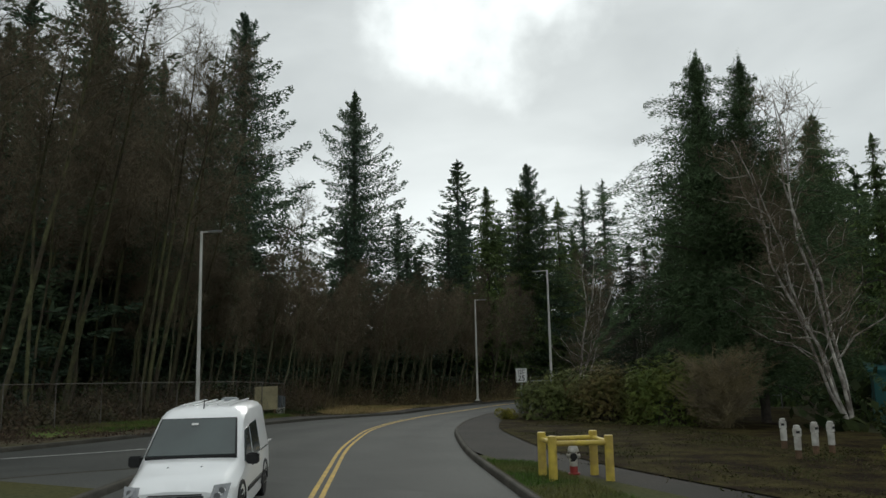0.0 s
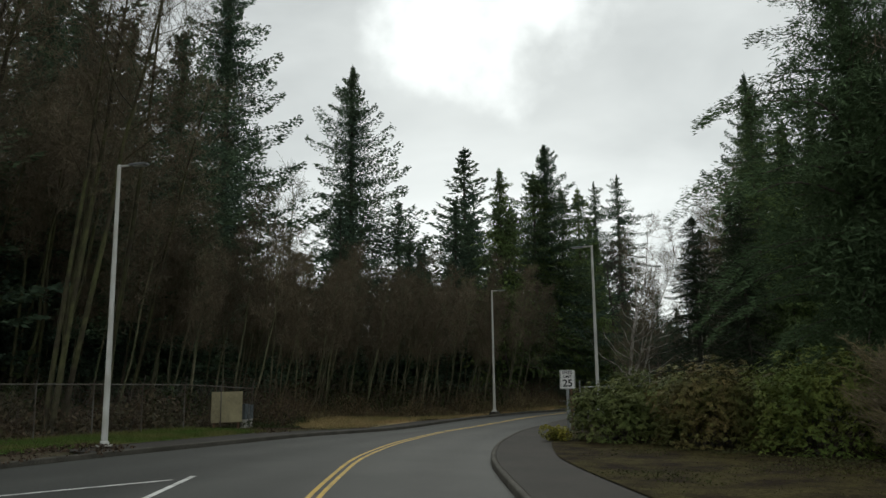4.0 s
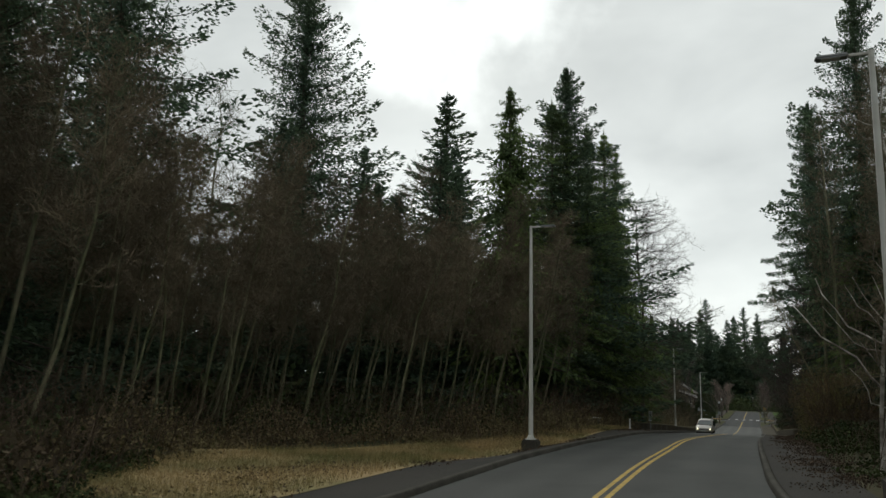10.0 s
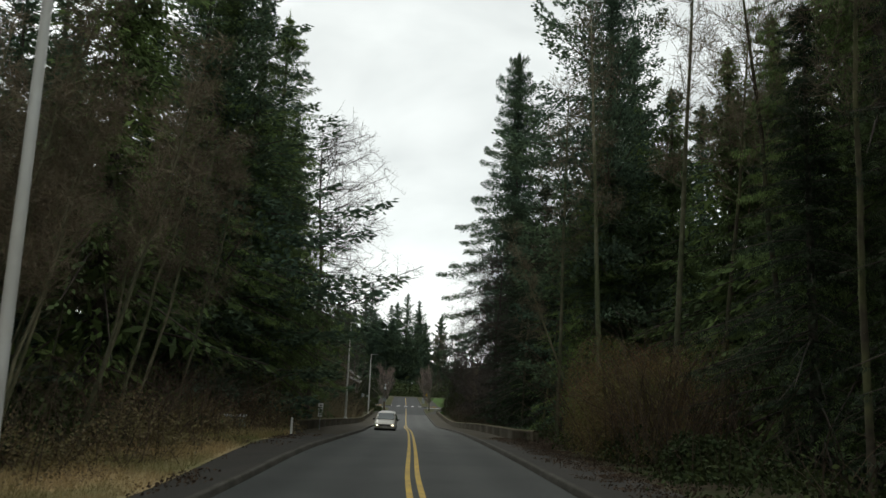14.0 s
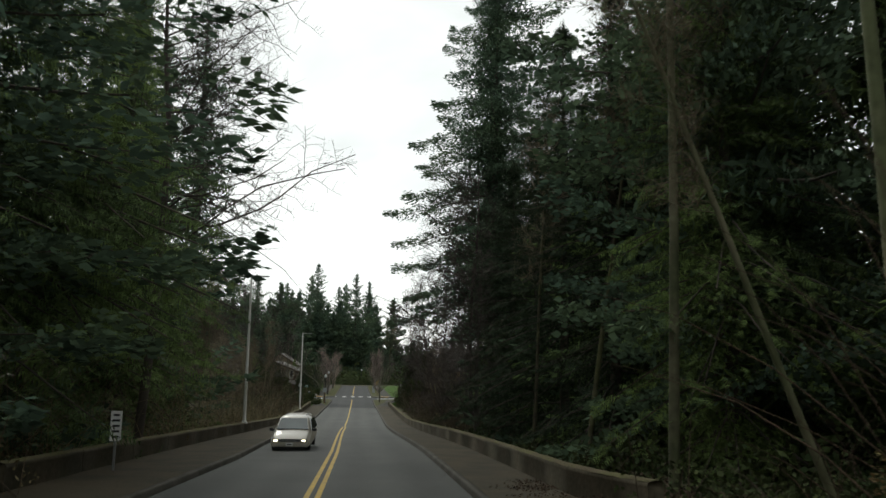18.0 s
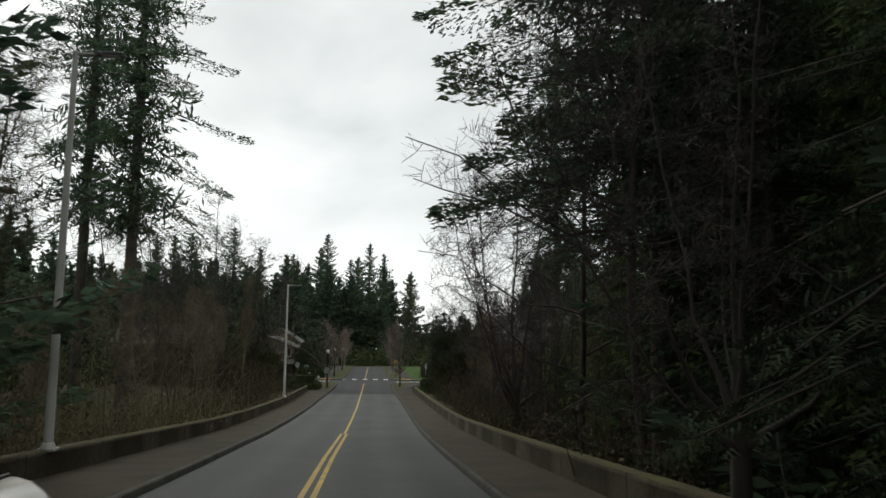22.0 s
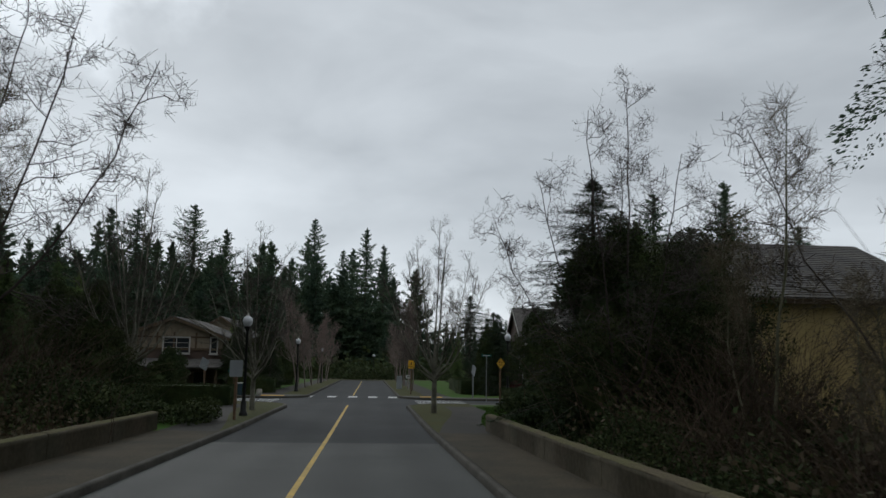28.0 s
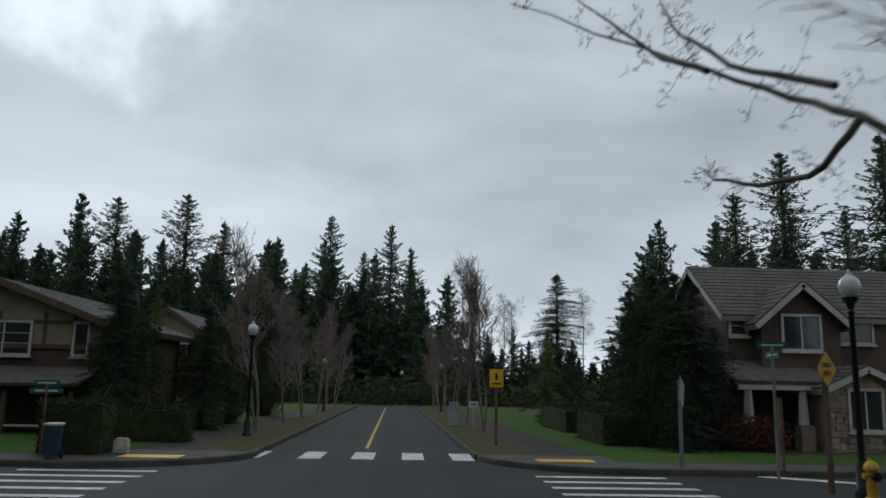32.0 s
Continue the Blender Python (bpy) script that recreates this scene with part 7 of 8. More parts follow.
wv.matrix_world = Matrix.Translation((0, 0, -0.112)) @ wv.matrix_world @ Matrix.Diagonal((0.85, 0.85, 0.86, 1))


def minivan(x, y, turn):
    ob = thing("minivan", (x, y, float(road_z(y))), turn, "champagne older minivan with lit headlights on the bridge", "car")
    L0 = -2.35
    shell([(L0, 0.60, 0.72, 0.66, 0.34, 0.56, 0.72), (L0 + 0.1, 0.80, 0.85, 0.74, 0.26, 0.62, 0.80), (L0 + 0.5, 0.84, 0.88, 0.76, 0.24, 0.74, 0.92), (L0 + 1.0, 0.85, 0.89, 0.77, 0.24, 0.84, 1.04), (L0 + 1.1, 0.85, 0.89, 0.77, 0.24, 0.88, 1.08), (L0 + 1.85, 0.85, 0.89, 0.66, 0.24, 0.92, 1.62), (L0 + 2.1, 0.85, 0.89, 0.64, 0.24, 0.92, 1.70), (L0 + 4.2, 0.85, 0.88, 0.62, 0.26, 0.92, 1.68), (L0 + 4.6, 0.82, 0.85, 0.58, 0.30, 0.92, 1.45), (L0 + 4.7, 0.76, 0.80, 0.56, 0.36, 0.9, 1.2)], TAN_CAR, "body", ob)
    panel("windscreen", [(-0.72, L0 + 1.09, 1.13), (0.72, L0 + 1.09, 1.13), (0.60, L0 + 1.77, 1.62), (-0.60, L0 + 1.77, 1.62)], WINDSCREEN, ob, 0.05)
    for q in range(2):
        part("wiper", rod_bm((-0.6 + q * 0.7, L0 + 1.07, 1.09), (-0.02 + q * 0.62, L0 + 1.14, 1.14), 0.012), BLACK_PLASTIC, ob)
    for s in (-1, 1):
        for y0, y1, za, zb in ((1.3, 2.2, 1.36, 1.5), (2.3, 3.25, 1.52, 1.52), (3.35, 4.25, 1.52, 1.45)):
            panel("side_window", [(s * 0.885, L0 + y0, 1.0), (s * 0.885, L0 + y1, 1.0), (s * 0.73, L0 + y1, zb), (s * 0.73, L0 + y0 + 0.35 * (y0 < 2), za)][::s], CAR_GLASS, ob)
        part("mirror", box_bm((0.2, 0.1, 0.15), (s * 0.99, L0 + 1.4, 1.06), 0.03), BLACK_PLASTIC, ob)
        h = part("headlamp", box_bm((0.28, 0.06, 0.14), (s * 0.62, L0 + 0.0, 0.66), 0.02), LAMP_GLASS, ob)
        part("bulb", box_bm((0.16, 0.012, 0.085), (s * 0.62, L0 - 0.034, 0.66), 0.004), HEADLIGHT, h, "lit headlight")
        for y0 in (0.85, 3.55):
            wheel(s * 0.75, L0 + y0, 0.32, ob)
    g = part("grille", box_bm((0.9, 0.05, 0.13), (0, L0 - 0.0, 0.66), 0.02), BLACK_PLASTIC, ob)
    for q in range(3):
        part("slat", box_bm((0.88, 0.015, 0.012), (0, L0 - 0.03, 0.625 + q * 0.035), 0.003), RIM, g)
    part("bumper", box_bm((1.66, 0.26, 0.2), (0, L0 + 0.04, 0.46), 0.06), TAN_CAR, ob)
    part("lower_grille", box_bm((1.5, 0.1, 0.16), (0, L0 + 0.0, 0.3), 0.04), BLACK_PLASTIC, ob)
    plate = part("number_plate", box_bm((0.31, 0.012, 0.155), (0, L0 - 0.1, 0.48), 0.004), SIGN_WHITE, ob)
    part("plate_bar", box_bm((0.22, 0.004, 0.05), (0, L0 - 0.108, 0.48)), SIGN_BLACK, plate)
    for s in (-1, 1):
        part("roof_rail", rod_bm((s * 0.5, L0 + 2.3, 1.745), (s * 0.5, L0 + 4.0, 1.735), 0.018), BLACK_PLASTIC, ob)
    return ob


mv = minivan(-22.5, 106.6, -0.5)
mv.matrix_world = mv.matrix_world @ Matrix.Diagonal((0.84, 0.84, 0.74, 1))


# hydrant in its yellow pipe guard
def hydrant(x, y, z, body, base, label, s=1.0, turn=0.0):
    ob = thing("fire_hydrant", (x, y, z), turn, label, "fire hydrant")
    part("base", turned_bm([(0.15 * s, 0), (0.15 * s, 0.05 * s), (0.10 * s, 0.07 * s), (0.10 * s, 0.22 * s)], 16), base, ob)
    part("barrel", turned_bm([(0.10 * s, 0.22 * s), (0.105 * s, 0.25 * s), (0.10 * s, 0.28 * s), (0.10 * s, 0.56 * s), (0.14 * s, 0.58 * s), (0.14 * s, 0.62 * s)], 16), body, ob, smooth=True)
    part("bonnet", turned_bm([(0.14 * s, 0.62 * s), (0.13 * s, 0.66 * s), (0.10 * s, 0.72 * s), (0.04 * s, 0.76 * s), (0.03 * s, 0.80 * s)], 16), body, ob, smooth=True)
    for a, r, l in ((0, 0.05, 0.17), (180, 0.05, 0.17), (90, 0.075, 0.2)):
        m = Matrix.Rotation(radians(a), 4, "Z") @ Matrix.Rotation(radians(90), 4, "Y")
        part("outlet", turned_bm([(r * s, 0.06 * s), (r * s, l * 0.8 * s), (r * 1.2 * s, l * 0.82 * s), (r * 1.2 * s, l * s)], 12, None, (0, 0, 0.47 * s), m), body if a < 90 or a > 90 else BLACK_PLASTIC, ob)
    return ob


hz = float(road_z(17.2)) + 0.14
hy = hydrant(-3.95, 17.0, hz, HYDRANT_WHITE, RED, "white fire hydrant with a red base inside a yellow pipe guard", 0.80, 200)
for zc in (0.29, 0.35):
    part("marking_bar", box_bm((0.09, 0.004, 0.03), (0.02, 0.083, zc), 0), SIGN_BLACK, hy)
gd = thing("pipe_guard", (-3.81, 16.45, hz), 0, "square guard of thick chipped yellow steel pipes round a hydrant", "guard")
gp = [(-0.66, 0.12), (-0.20, -0.58), (0.24, 0.72), (0.78, -0.12)]
for i, (x, y) in enumerate(gp):
    part("post", turned_bm([(0.085, -0.1), (0.085, 0.93), (0.075, 0.94)], 14, None, (x, y, -0.06)), GUARD_YELLOW, gd, smooth=True)
for a, b in ((0, 1), (1, 3), (3, 2), (2, 0)):
    part("rail", rod_bm((*gp[a], 0.74), (*gp[b], 0.74), 0.05, sides=12), GUARD_YELLOW, gd, smooth=True)

# white marker posts on the mulch
for i, (x, y) in enumerate(((-0.3, 23.5), (0.1, 21.3), (0.45, 22.4), (0.8, 22.7))):
    ob = thing("marker_post", (x, y, float(ground_z(x, y))), 20 * i, "short marker post with a white box on a rusty stub", "post", "marker posts")
    part("stub", turned_bm([(0.075, -0.05), (0.07, 0.3)], 10), WOOD, ob)
    part("sleeve", turned_bm([(0.08, 0.22), (0.08, 0.5), (0.05, 0.52)], 10), HYDRANT_WHITE, ob, smooth=True)
    hd = part("head", box_bm((0.17, 0.15, 0.24), (0, 0, 0.62), 0.03), HYDRANT_WHITE, ob)
    part("slot", box_bm((0.08, 0.01, 0.06), (0.0, -0.078, 0.63)), SIGN_BLACK, hd)
    part("cap", turned_bm([(0.075, 0.735), (0.07, 0.77), (0.03, 0.785)], 10), HYDRANT_WHITE, ob)

# fence behind the verge
def fence_x(y):
    return -26.6 - 0.09 * (y - 8)


fence = thing("chain_link_fence", label="rusty grey chain-link fence with barbed-wire arms beside the wood", category="fence")
posts = [6 + 2.45 * i for i in range(14)] + [40.2]
for y in posts:
    x = fence_x(y)
    z = float(ground_z(x, y))
    p = part("post", rod_bm((x, y, z - 0.1), (x, y, z + 1.92), 0.024, sides=8), FENCE_STEEL, fence)
    part("arm", rod_bm((x, y, z + 1.9), (x + 0.12, y, z + 2.22), 0.014, sides=6), FENCE_STEEL, p)
for a, b in zip(posts, posts[1:]):
    za, zb = float(ground_z(fence_x(a), a)), float(ground_z(fence_x(b), b))
    part("rail", rod_bm((fence_x(a), a, za + 1.88), (fence_x(b), b, zb + 1.88), 0.022, sides=8), FENCE_STEEL, fence)
    paths = []
    n = int((b - a) / 0.11)
    for i in range(n):
        for s in (0, 1):
            y0, y1 = (a + i * 0.11, min(b, a + i * 0.11 + 0.9)) if s else (min(b, a + i * 0.11 + 0.9), a + i * 0.11)
            for h0, h1 in ((0.03, 0.93), (0.93, 1.86)):
                paths.append([(fence_x(y0), y0, za + h0), (fence_x(y1), y1, za + h1)])
    tagged(link("wire_mesh", mesh_of("wire_mesh", *tubes(np.array(paths), np.full((len(paths), 2), 0.0016), 3), FENCE_STEEL), fence), kind="stuff")

bd = thing("notice_board", (-29.43, 38.4, float(ground_z(-29.4, 38.4))), -36, "large blank yellowish plywood board on legs beside the fence", "board")
part("board", box_bm((0.03, 1.4, 1.38), (0, 0, 0.98), 0.006), PLYWOOD, bd)
for y in (-0.55, 0.55):
    part("leg", box_bm((0.09, 0.09, 0.9), (-0.07, y, 0.4), 0.01), WOOD, bd)
part("batten", box_bm((0.03, 0.1, 1.36), (0.03, -0.6, 0.98), 0.004), PLYWOOD, bd)
cb = thing("utility_cabinet", (-29.4, 39.75, float(ground_z(-29.4, 39.75))), 8, "pair of slim grey metal utility cabinets with pale lower halves", "cabinet")
for y, h in ((-0.22, 1.12), (0.2, 1.05)):
    part("body", box_bm((0.26, 0.3, h - 0.45), (0, y, 0.45 + (h - 0.45) / 2), 0.02), SLATE, cb)
    part("skirt", box_bm((0.25, 0.29, 0.5), (0, y, 0.22), 0.02), HYDRANT_WHITE, cb, "pale lower half")
    part("cap", box_bm((0.3, 0.34, 0.04), (0, y, h + 0.02), 0.012), SLATE, cb)
part("post", box_bm((0.06, 0.06, 1.15), (0.1, -0.01, 0.55), 0.01), POLE_GREY, cb)


def sign_text(text, size, at, mat, parent, name="lettering", turn=None):
    cu = bpy.data.curves.new(name, "FONT")
    cu.body, cu.size, cu.align_x, cu.align_y, cu.extrude, cu.offset = text, size, "CENTER", "CENTER", 0.002, size * 0.018
    tmp = bpy.data.objects.new("tmp", cu)
    me = bpy.data.meshes.new_from_object(tmp)
    bpy.data.objects.remove(tmp)
    me.materials.clear()
    me.materials.append(mat)
    ob = link(name, me, parent)
    ob.matrix_basis = Matrix.Translation(at) @ (turn if turn is not None else Matrix()) @ Matrix.Rotation(radians(90), 4, "X")
    return ob


def plate_bm(w, h, r=0.03, thick=0.004, at=(0, 0, 0)):
    b = bmesh.new()
    pts = []
    for cx, cz, a0 in ((w / 2 - r, h / 2 - r, 0), (-w / 2 + r, h / 2 - r, 90), (-w / 2 + r, -h / 2 + r, 180), (w / 2 - r, -h / 2 + r, 270)):
        for a in (0, 30, 60, 90):
            pts.append((cx + r * math.cos(radians(a0 + a)), cz + r * math.sin(radians(a0 + a))))
    f = [b.verts.new((x + at[0], at[1] - thick / 2, z + at[2])) for x, z in pts]
    g = [b.verts.new((x + at[0], at[1] + thick / 2, z + at[2])) for x, z in pts]
    b.faces.new(f)
    b.faces.new(g[::-1])
    for i in range(len(pts)):
        b.faces.new((f[i], g[i], g[(i + 1) % len(pts)], f[(i + 1) % len(pts)]))
    return b


# speed limit sign; its face looks back along the road
zs = float(ground_z(-14.0, 41.1))
sp = thing("speed_limit_sign", (-14.1, 41.1, zs), 24, "white speed limit sign on a grey timber post beside the footway", "traffic sign")
part("post", box_bm((0.11, 0.11, 1.95), (0, 0.07, 0.95), 0.008), POLE_GREY, sp)
part("pipe", rod_bm((0.16, 0.1, 0), (0.14, 0.1, 1.75), 0.045, sides=12), WOOD, sp, "rusty brown pipe")
pl = part("plate", plate_bm(0.61, 0.76, 0.035, 0.004, (0, 0, 2.06)), SIGN_WHITE, sp)
for w, h, x, z in ((0.55, 0.012, 0, 2.42), (0.55, 0.012, 0, 1.70), (0.012, 0.72, -0.275, 2.06), (0.012, 0.72, 0.275, 2.06)):
    part("border", box_bm((w, 0.003, h), (x, -0.0035, z)), SIGN_BLACK, pl)
sign_text("SPEED", 0.15, (0, -0.005, 2.32), SIGN_BLACK, pl)
sign_text("LIMIT", 0.15, (0, -0.005, 2.165), SIGN_BLACK, pl)
sign_text("25", 0.40, (0, -0.005, 1.90), SIGN_BLACK, pl)
rf = thing("rail_fence", label="thin wire and rail fence running from the sign into the shrubs", category="fence")
fx = [(-13.7, 41.6), (-9.5, 44.0), (-5.5, 46.0), (-1.5, 48.0)]
for x, y in fx:
    z = float(ground_z(x, y))
    part("post", rod_bm((x, y, z), (x - 0.05, y, z + 2.0), 0.03, sides=8), POLE_GREY, rf)
for (xa, ya), (xb, yb) in zip(fx, fx[1:]):
    for h in (0.7, 1.75):
        part("rail", rod_bm((xa, ya, float(ground_z(xa, ya)) + h), (xb, yb, float(ground_z(xb, yb)) + h), 0.02, sides=8), POLE_GREY, rf)

# low box and marker by the bridge end
bx = thing("utility_box", (-28.4, 85.3, float(ground_z(-28.4, 85.3))), 0, "low green-grey utility box on the verge", "utility box")
part("body", box_bm((1.1, 0.9, 0.7), (0, 0, 0.33), 0.04), material("green_grey_paint", (0.07, 0.09, 0.075), 0.6, vary=0.15, grain=5), bx)
part("lid", box_bm((1.16, 0.96, 0.06), (0, 0, 0.70), 0.02), CABINET, bx)
mk = thing("marker_post", (-25.6, 84.0, float(ground_z(-25.6, 84.0))), 0, "short white marker stake at the edge of the footway", "post")
part("stake", box_bm((0.09, 0.03, 0.75), (0, 0, 0.36), 0.008), SIGN_WHITE, mk)
part("foot", box_bm((0.13, 0.08, 0.1), (0, 0, 0.03), 0.01), BLACK_PLASTIC, mk)
sg = thing("weight_limit_sign", (-25.7, 94.4, float(road_z(94.4)) + 0.13), 4, "small white sign with black lines on a post at the bridge", "traffic sign")
part("post", box_bm((0.05, 0.05, 1.4), (0, 0.03, 0.7), 0.005), POLE_GREY, sg)
pl = part("plate", plate_bm(0.26, 0.72, 0.02, 0.004, (0, 0, 1.06)), SIGN_WHITE, sg)
for z, w in ((1.32, 0.14), (1.19, 0.17), (1.06, 0.17), (0.93, 0.17), (0.8, 0.14)):
    part("writing_bar", box_bm((w, 0.003, 0.05), (0, -0.004, z)), SIGN_BLACK, pl)


# globe lamps of the estate
def globe_lamp(x, y, h, label="black fluted lamp post with a white globe"):
    ob = thing("lamp_post", (x, y, float(road_z(y)) + 0.13), 0, label, "street lamp", "globe lamp posts")
    part("base", turned_bm([(0.17, 0), (0.17, 0.1), (0.12, 0.16), (0.11, 0.55), (0.075, 0.62), (0.07, 0.7)], 16), IRON, ob, smooth=True)
    part("shaft", turned_bm([(0.065, 0.68), (0.05, h - 0.75), (0.07, h - 0.72), (0.05, h - 0.68), (0.09, h - 0.55)], 14), IRON, ob, smooth=True)
    part("collar", turned_bm([(0.09, h - 0.55), (0.14, h - 0.5), (0.15, h - 0.45), (0.10, h - 0.44)], 16), IRON, ob, smooth=True)
    g = part("globe", turned_bm([(0.10, h - 0.44), (0.17, h - 0.36), (0.20, h - 0.24), (0.18, h - 0.13), (0.12, h - 0.06), (0.06, h - 0.03)], 20), GLOBE, ob, "frosted globe", smooth=True)
    part("finial", turned_bm([(0.07, h - 0.03), (0.05, h), (0.03, h + 0.02), (0.04, h + 0.05), (0.01, h + 0.09)], 12), HYDRANT_WHITE, g)
    return ob


for x, y, h in ((-25.7, 185.3, 3.95), (-26.83, 214.85, 4.1), (-12.72, 200.1, 4.1), (-27.4, 247, 4.1), (-21.5, 279.5, 4.0), (-18.0, 252, 4.0)):
    globe_lamp(x, y, h)


def post_sign(x, y, turn, label, post_h, plate=None, mat=None, post_mat=None, lean=0.0):
    ob = thing("street_sign", (x, y, float(road_z(y)) + 0.13), turn, label, "traffic sign")
    part("post", box_bm((0.09, 0.09, post_h), (0, 0.05, post_h / 2), 0.008), post_mat or WOOD, ob)
    if plate:
        w, h, z, spin = plate
        b = plate_bm(w, h, 0.03, 0.004)
        bmesh.ops.transform(b, matrix=Matrix.Translation((0, 0, z)) @ Matrix.Rotation(radians(spin), 4, "Y"), verts=b.verts)
        return ob, part("plate", b, mat, ob)
    return ob, None


o, p = post_sign(-25.6, 182.8, -12, "pale sign on a rust-brown timber post in the planting strip", 2.15, (0.5, 0.6, 1.85, 0), CABINET)
o, p = post_sign(-18.05, 212.0, 0, "yellow pedestrian crossing sign on a timber post", 2.4, (0.46, 0.6, 2.2, 0), SIGN_YELLOW)
part("figure_bar", box_bm((0.08, 0.004, 0.22), (0, -0.005, 2.26), 0), SIGN_BLACK, p)
part("writing_bar", box_bm((0.32, 0.004, 0.05), (0, -0.005, 2.02), 0), SIGN_BLACK, p)
o, p = post_sign(-13.1, 200.4, 30, "yellow diamond dead-end sign on a timber post", 2.6, (0.47, 0.47, 2.3, 45), SIGN_YELLOW)
sign_text("DEAD", 0.13, (0, -0.006, 2.38), SIGN_BLACK, p)
sign_text("END", 0.13, (0, -0.006, 2.22), SIGN_BLACK, p)
o, p = post_sign(-14.15, 205.3, 60, "back of a grey octagonal stop sign on a timber post", 2.15, (0.62, 0.62, 1.85, 22.5), CABINET, POLE_GREY)
o, p = post_sign(-11.95, 204.6, 0, "plain brown timber post on the lawn", 1.75)
o, p = post_sign(-17.9, 222.0, 0, "small white notice on a white post beside the footway", 1.0, (0.45, 0.28, 1.15, 0), SIGN_WHITE, HYDRANT_WHITE)
part("writing_bar", box_bm((0.3, 0.004, 0.05), (0, -0.005, 1.17), 0), SIGN_BLACK, p)
o, p = post_sign(-30.4, 199.1, -35, "stop sign seen nearly edge-on on a timber post", 2.3, (0.62, 0.62, 2.0, 22.5), CABINET)
for x, y, h, turn in ((-29.9, 205.5, 1.75, 8), (-13.9, 200.9, 2.75, -6)):
    ob = thing("street_name_sign", (x, y, float(road_z(y)) + 0.13), turn, "two green street name blades on a post", "traffic sign")
    part("post", rod_bm((0, 0, 0), (0, 0, h), 0.03), WOOD if h < 2 else POLE_GREY, ob)
    for z, w, spin in ((h + 0.02, 0.6, 0), (h - 0.17, 0.75, 90 if h > 2 else 12)):
        m = Matrix.Rotation(radians(spin), 4, "Z")
        bl = part("blade", box_bm((w, 0.012, 0.14), (0, 0, z), 0.004, None, m), SIGN_GREEN, ob)
        part("writing_bar", box_bm((w * 0.7, 0.016, 0.035), (0, 0, z), 0, None, m), SIGN_WHITE, bl)
hydrant(-12.86, 199.6, float(road_z(199.6)) + 0.13, HYDRANT_YELLOW, HYDRANT_YELLOW, "yellow fire hydrant on the corner lawn", 0.9, 180)
ub = thing("utility_box", (-18.6, 225.6, float(road_z(225.6)) + 0.13), 0, "grey-green utility pedestal in the planting strip", "utility box")
part("body", box_bm((0.5, 0.4, 1.15), (0, 0, 0.57), 0.03), CABINET, ub)
part("cap", box_bm((0.54, 0.44, 0.06), (0, 0, 1.16), 0.02), CABINET, ub)
bn = thing("wheelie_bin", (-29.4, 205.0, float(road_z(205.0)) + 0.13), 10, "blue-grey wheeled bin with a pale lid beside the hedge", "bin")
part("body", turned_bm([(0.2, 0.05), (0.25, 0.78)], 4, None, (0, 0, 0), Matrix.Rotation(radians(45), 4, "Z")), material("blue_plastic", (0.035, 0.07, 0.085), 0.5, vary=0.1), bn)
part("lid", box_bm((0.4, 0.44, 0.06), (0, 0, 0.81), 0.02), HYDRANT_WHITE, bn)
for s in (-1, 1):
    part("wheel", turned_bm([(0.1, -0.03), (0.1, 0.03)], 14, None, (0.17 * s, 0.17, 0.1), Matrix.Rotation(radians(90), 4, "Y")), TYRE, bn)
vb = thing("utility_box", (-28.4, 206.7, float(road_z(206.7)) + 0.13), 0, "small pale box on the ground beside the hedge", "utility box")
part("body", box_bm((0.35, 0.3, 0.4), (0, 0, 0.2), 0.04), HYDRANT_WHITE, vb)

# ---- houses ----
def siding(name, col, second, board=0.15):
    return material(name, col, 0.75, vary=0.12, grain=5, bump=0.15, second=second, blotch=0.8)


YELLOW_SIDING = siding("yellow_lap_siding", (0.46, 0.35, 0.15), (0.40, 0.30, 0.13))
BROWN_SIDING = siding("brown_shingle_siding", (0.10, 0.068, 0.052), (0.075, 0.052, 0.042))
BEIGE_STUCCO = siding("beige_panel", (0.26, 0.21, 0.15), (0.21, 0.17, 0.12))
TAUPE_SIDING = siding("taupe_siding", (0.10, 0.078, 0.06), (0.08, 0.064, 0.05))
TRIM_BROWN = siding("brown_trim", (0.11, 0.075, 0.045), (0.085, 0.058, 0.036))
TRIM_WHITE = siding("off_white_trim", (0.48, 0.46, 0.42), (0.40, 0.385, 0.36))
ROOF = material("asphalt_shingles", (0.115, 0.105, 0.095), 0.9, vary=0.35, grain=6, bump=0.4, second=(0.085, 0.08, 0.075), blotch=0.9)
STONE = material("stone_cladding", (0.30, 0.24, 0.18), 0.9, vary=0.25, grain=8, bump=0.4, second=(0.19, 0.15, 0.12), blotch=2.0, by_object=0.35)
HOUSE_GLASS = material("dark_window_glass", (0.03, 0.035, 0.04), 0.05, vary=0.05, grain=1, bump=0, spec=0.6)


def facing(direction):
    """The turn that takes a wall built to look along -y to another side."""
    return {"south": 0, "west": -90, "north": 180, "east": 90}[direction]


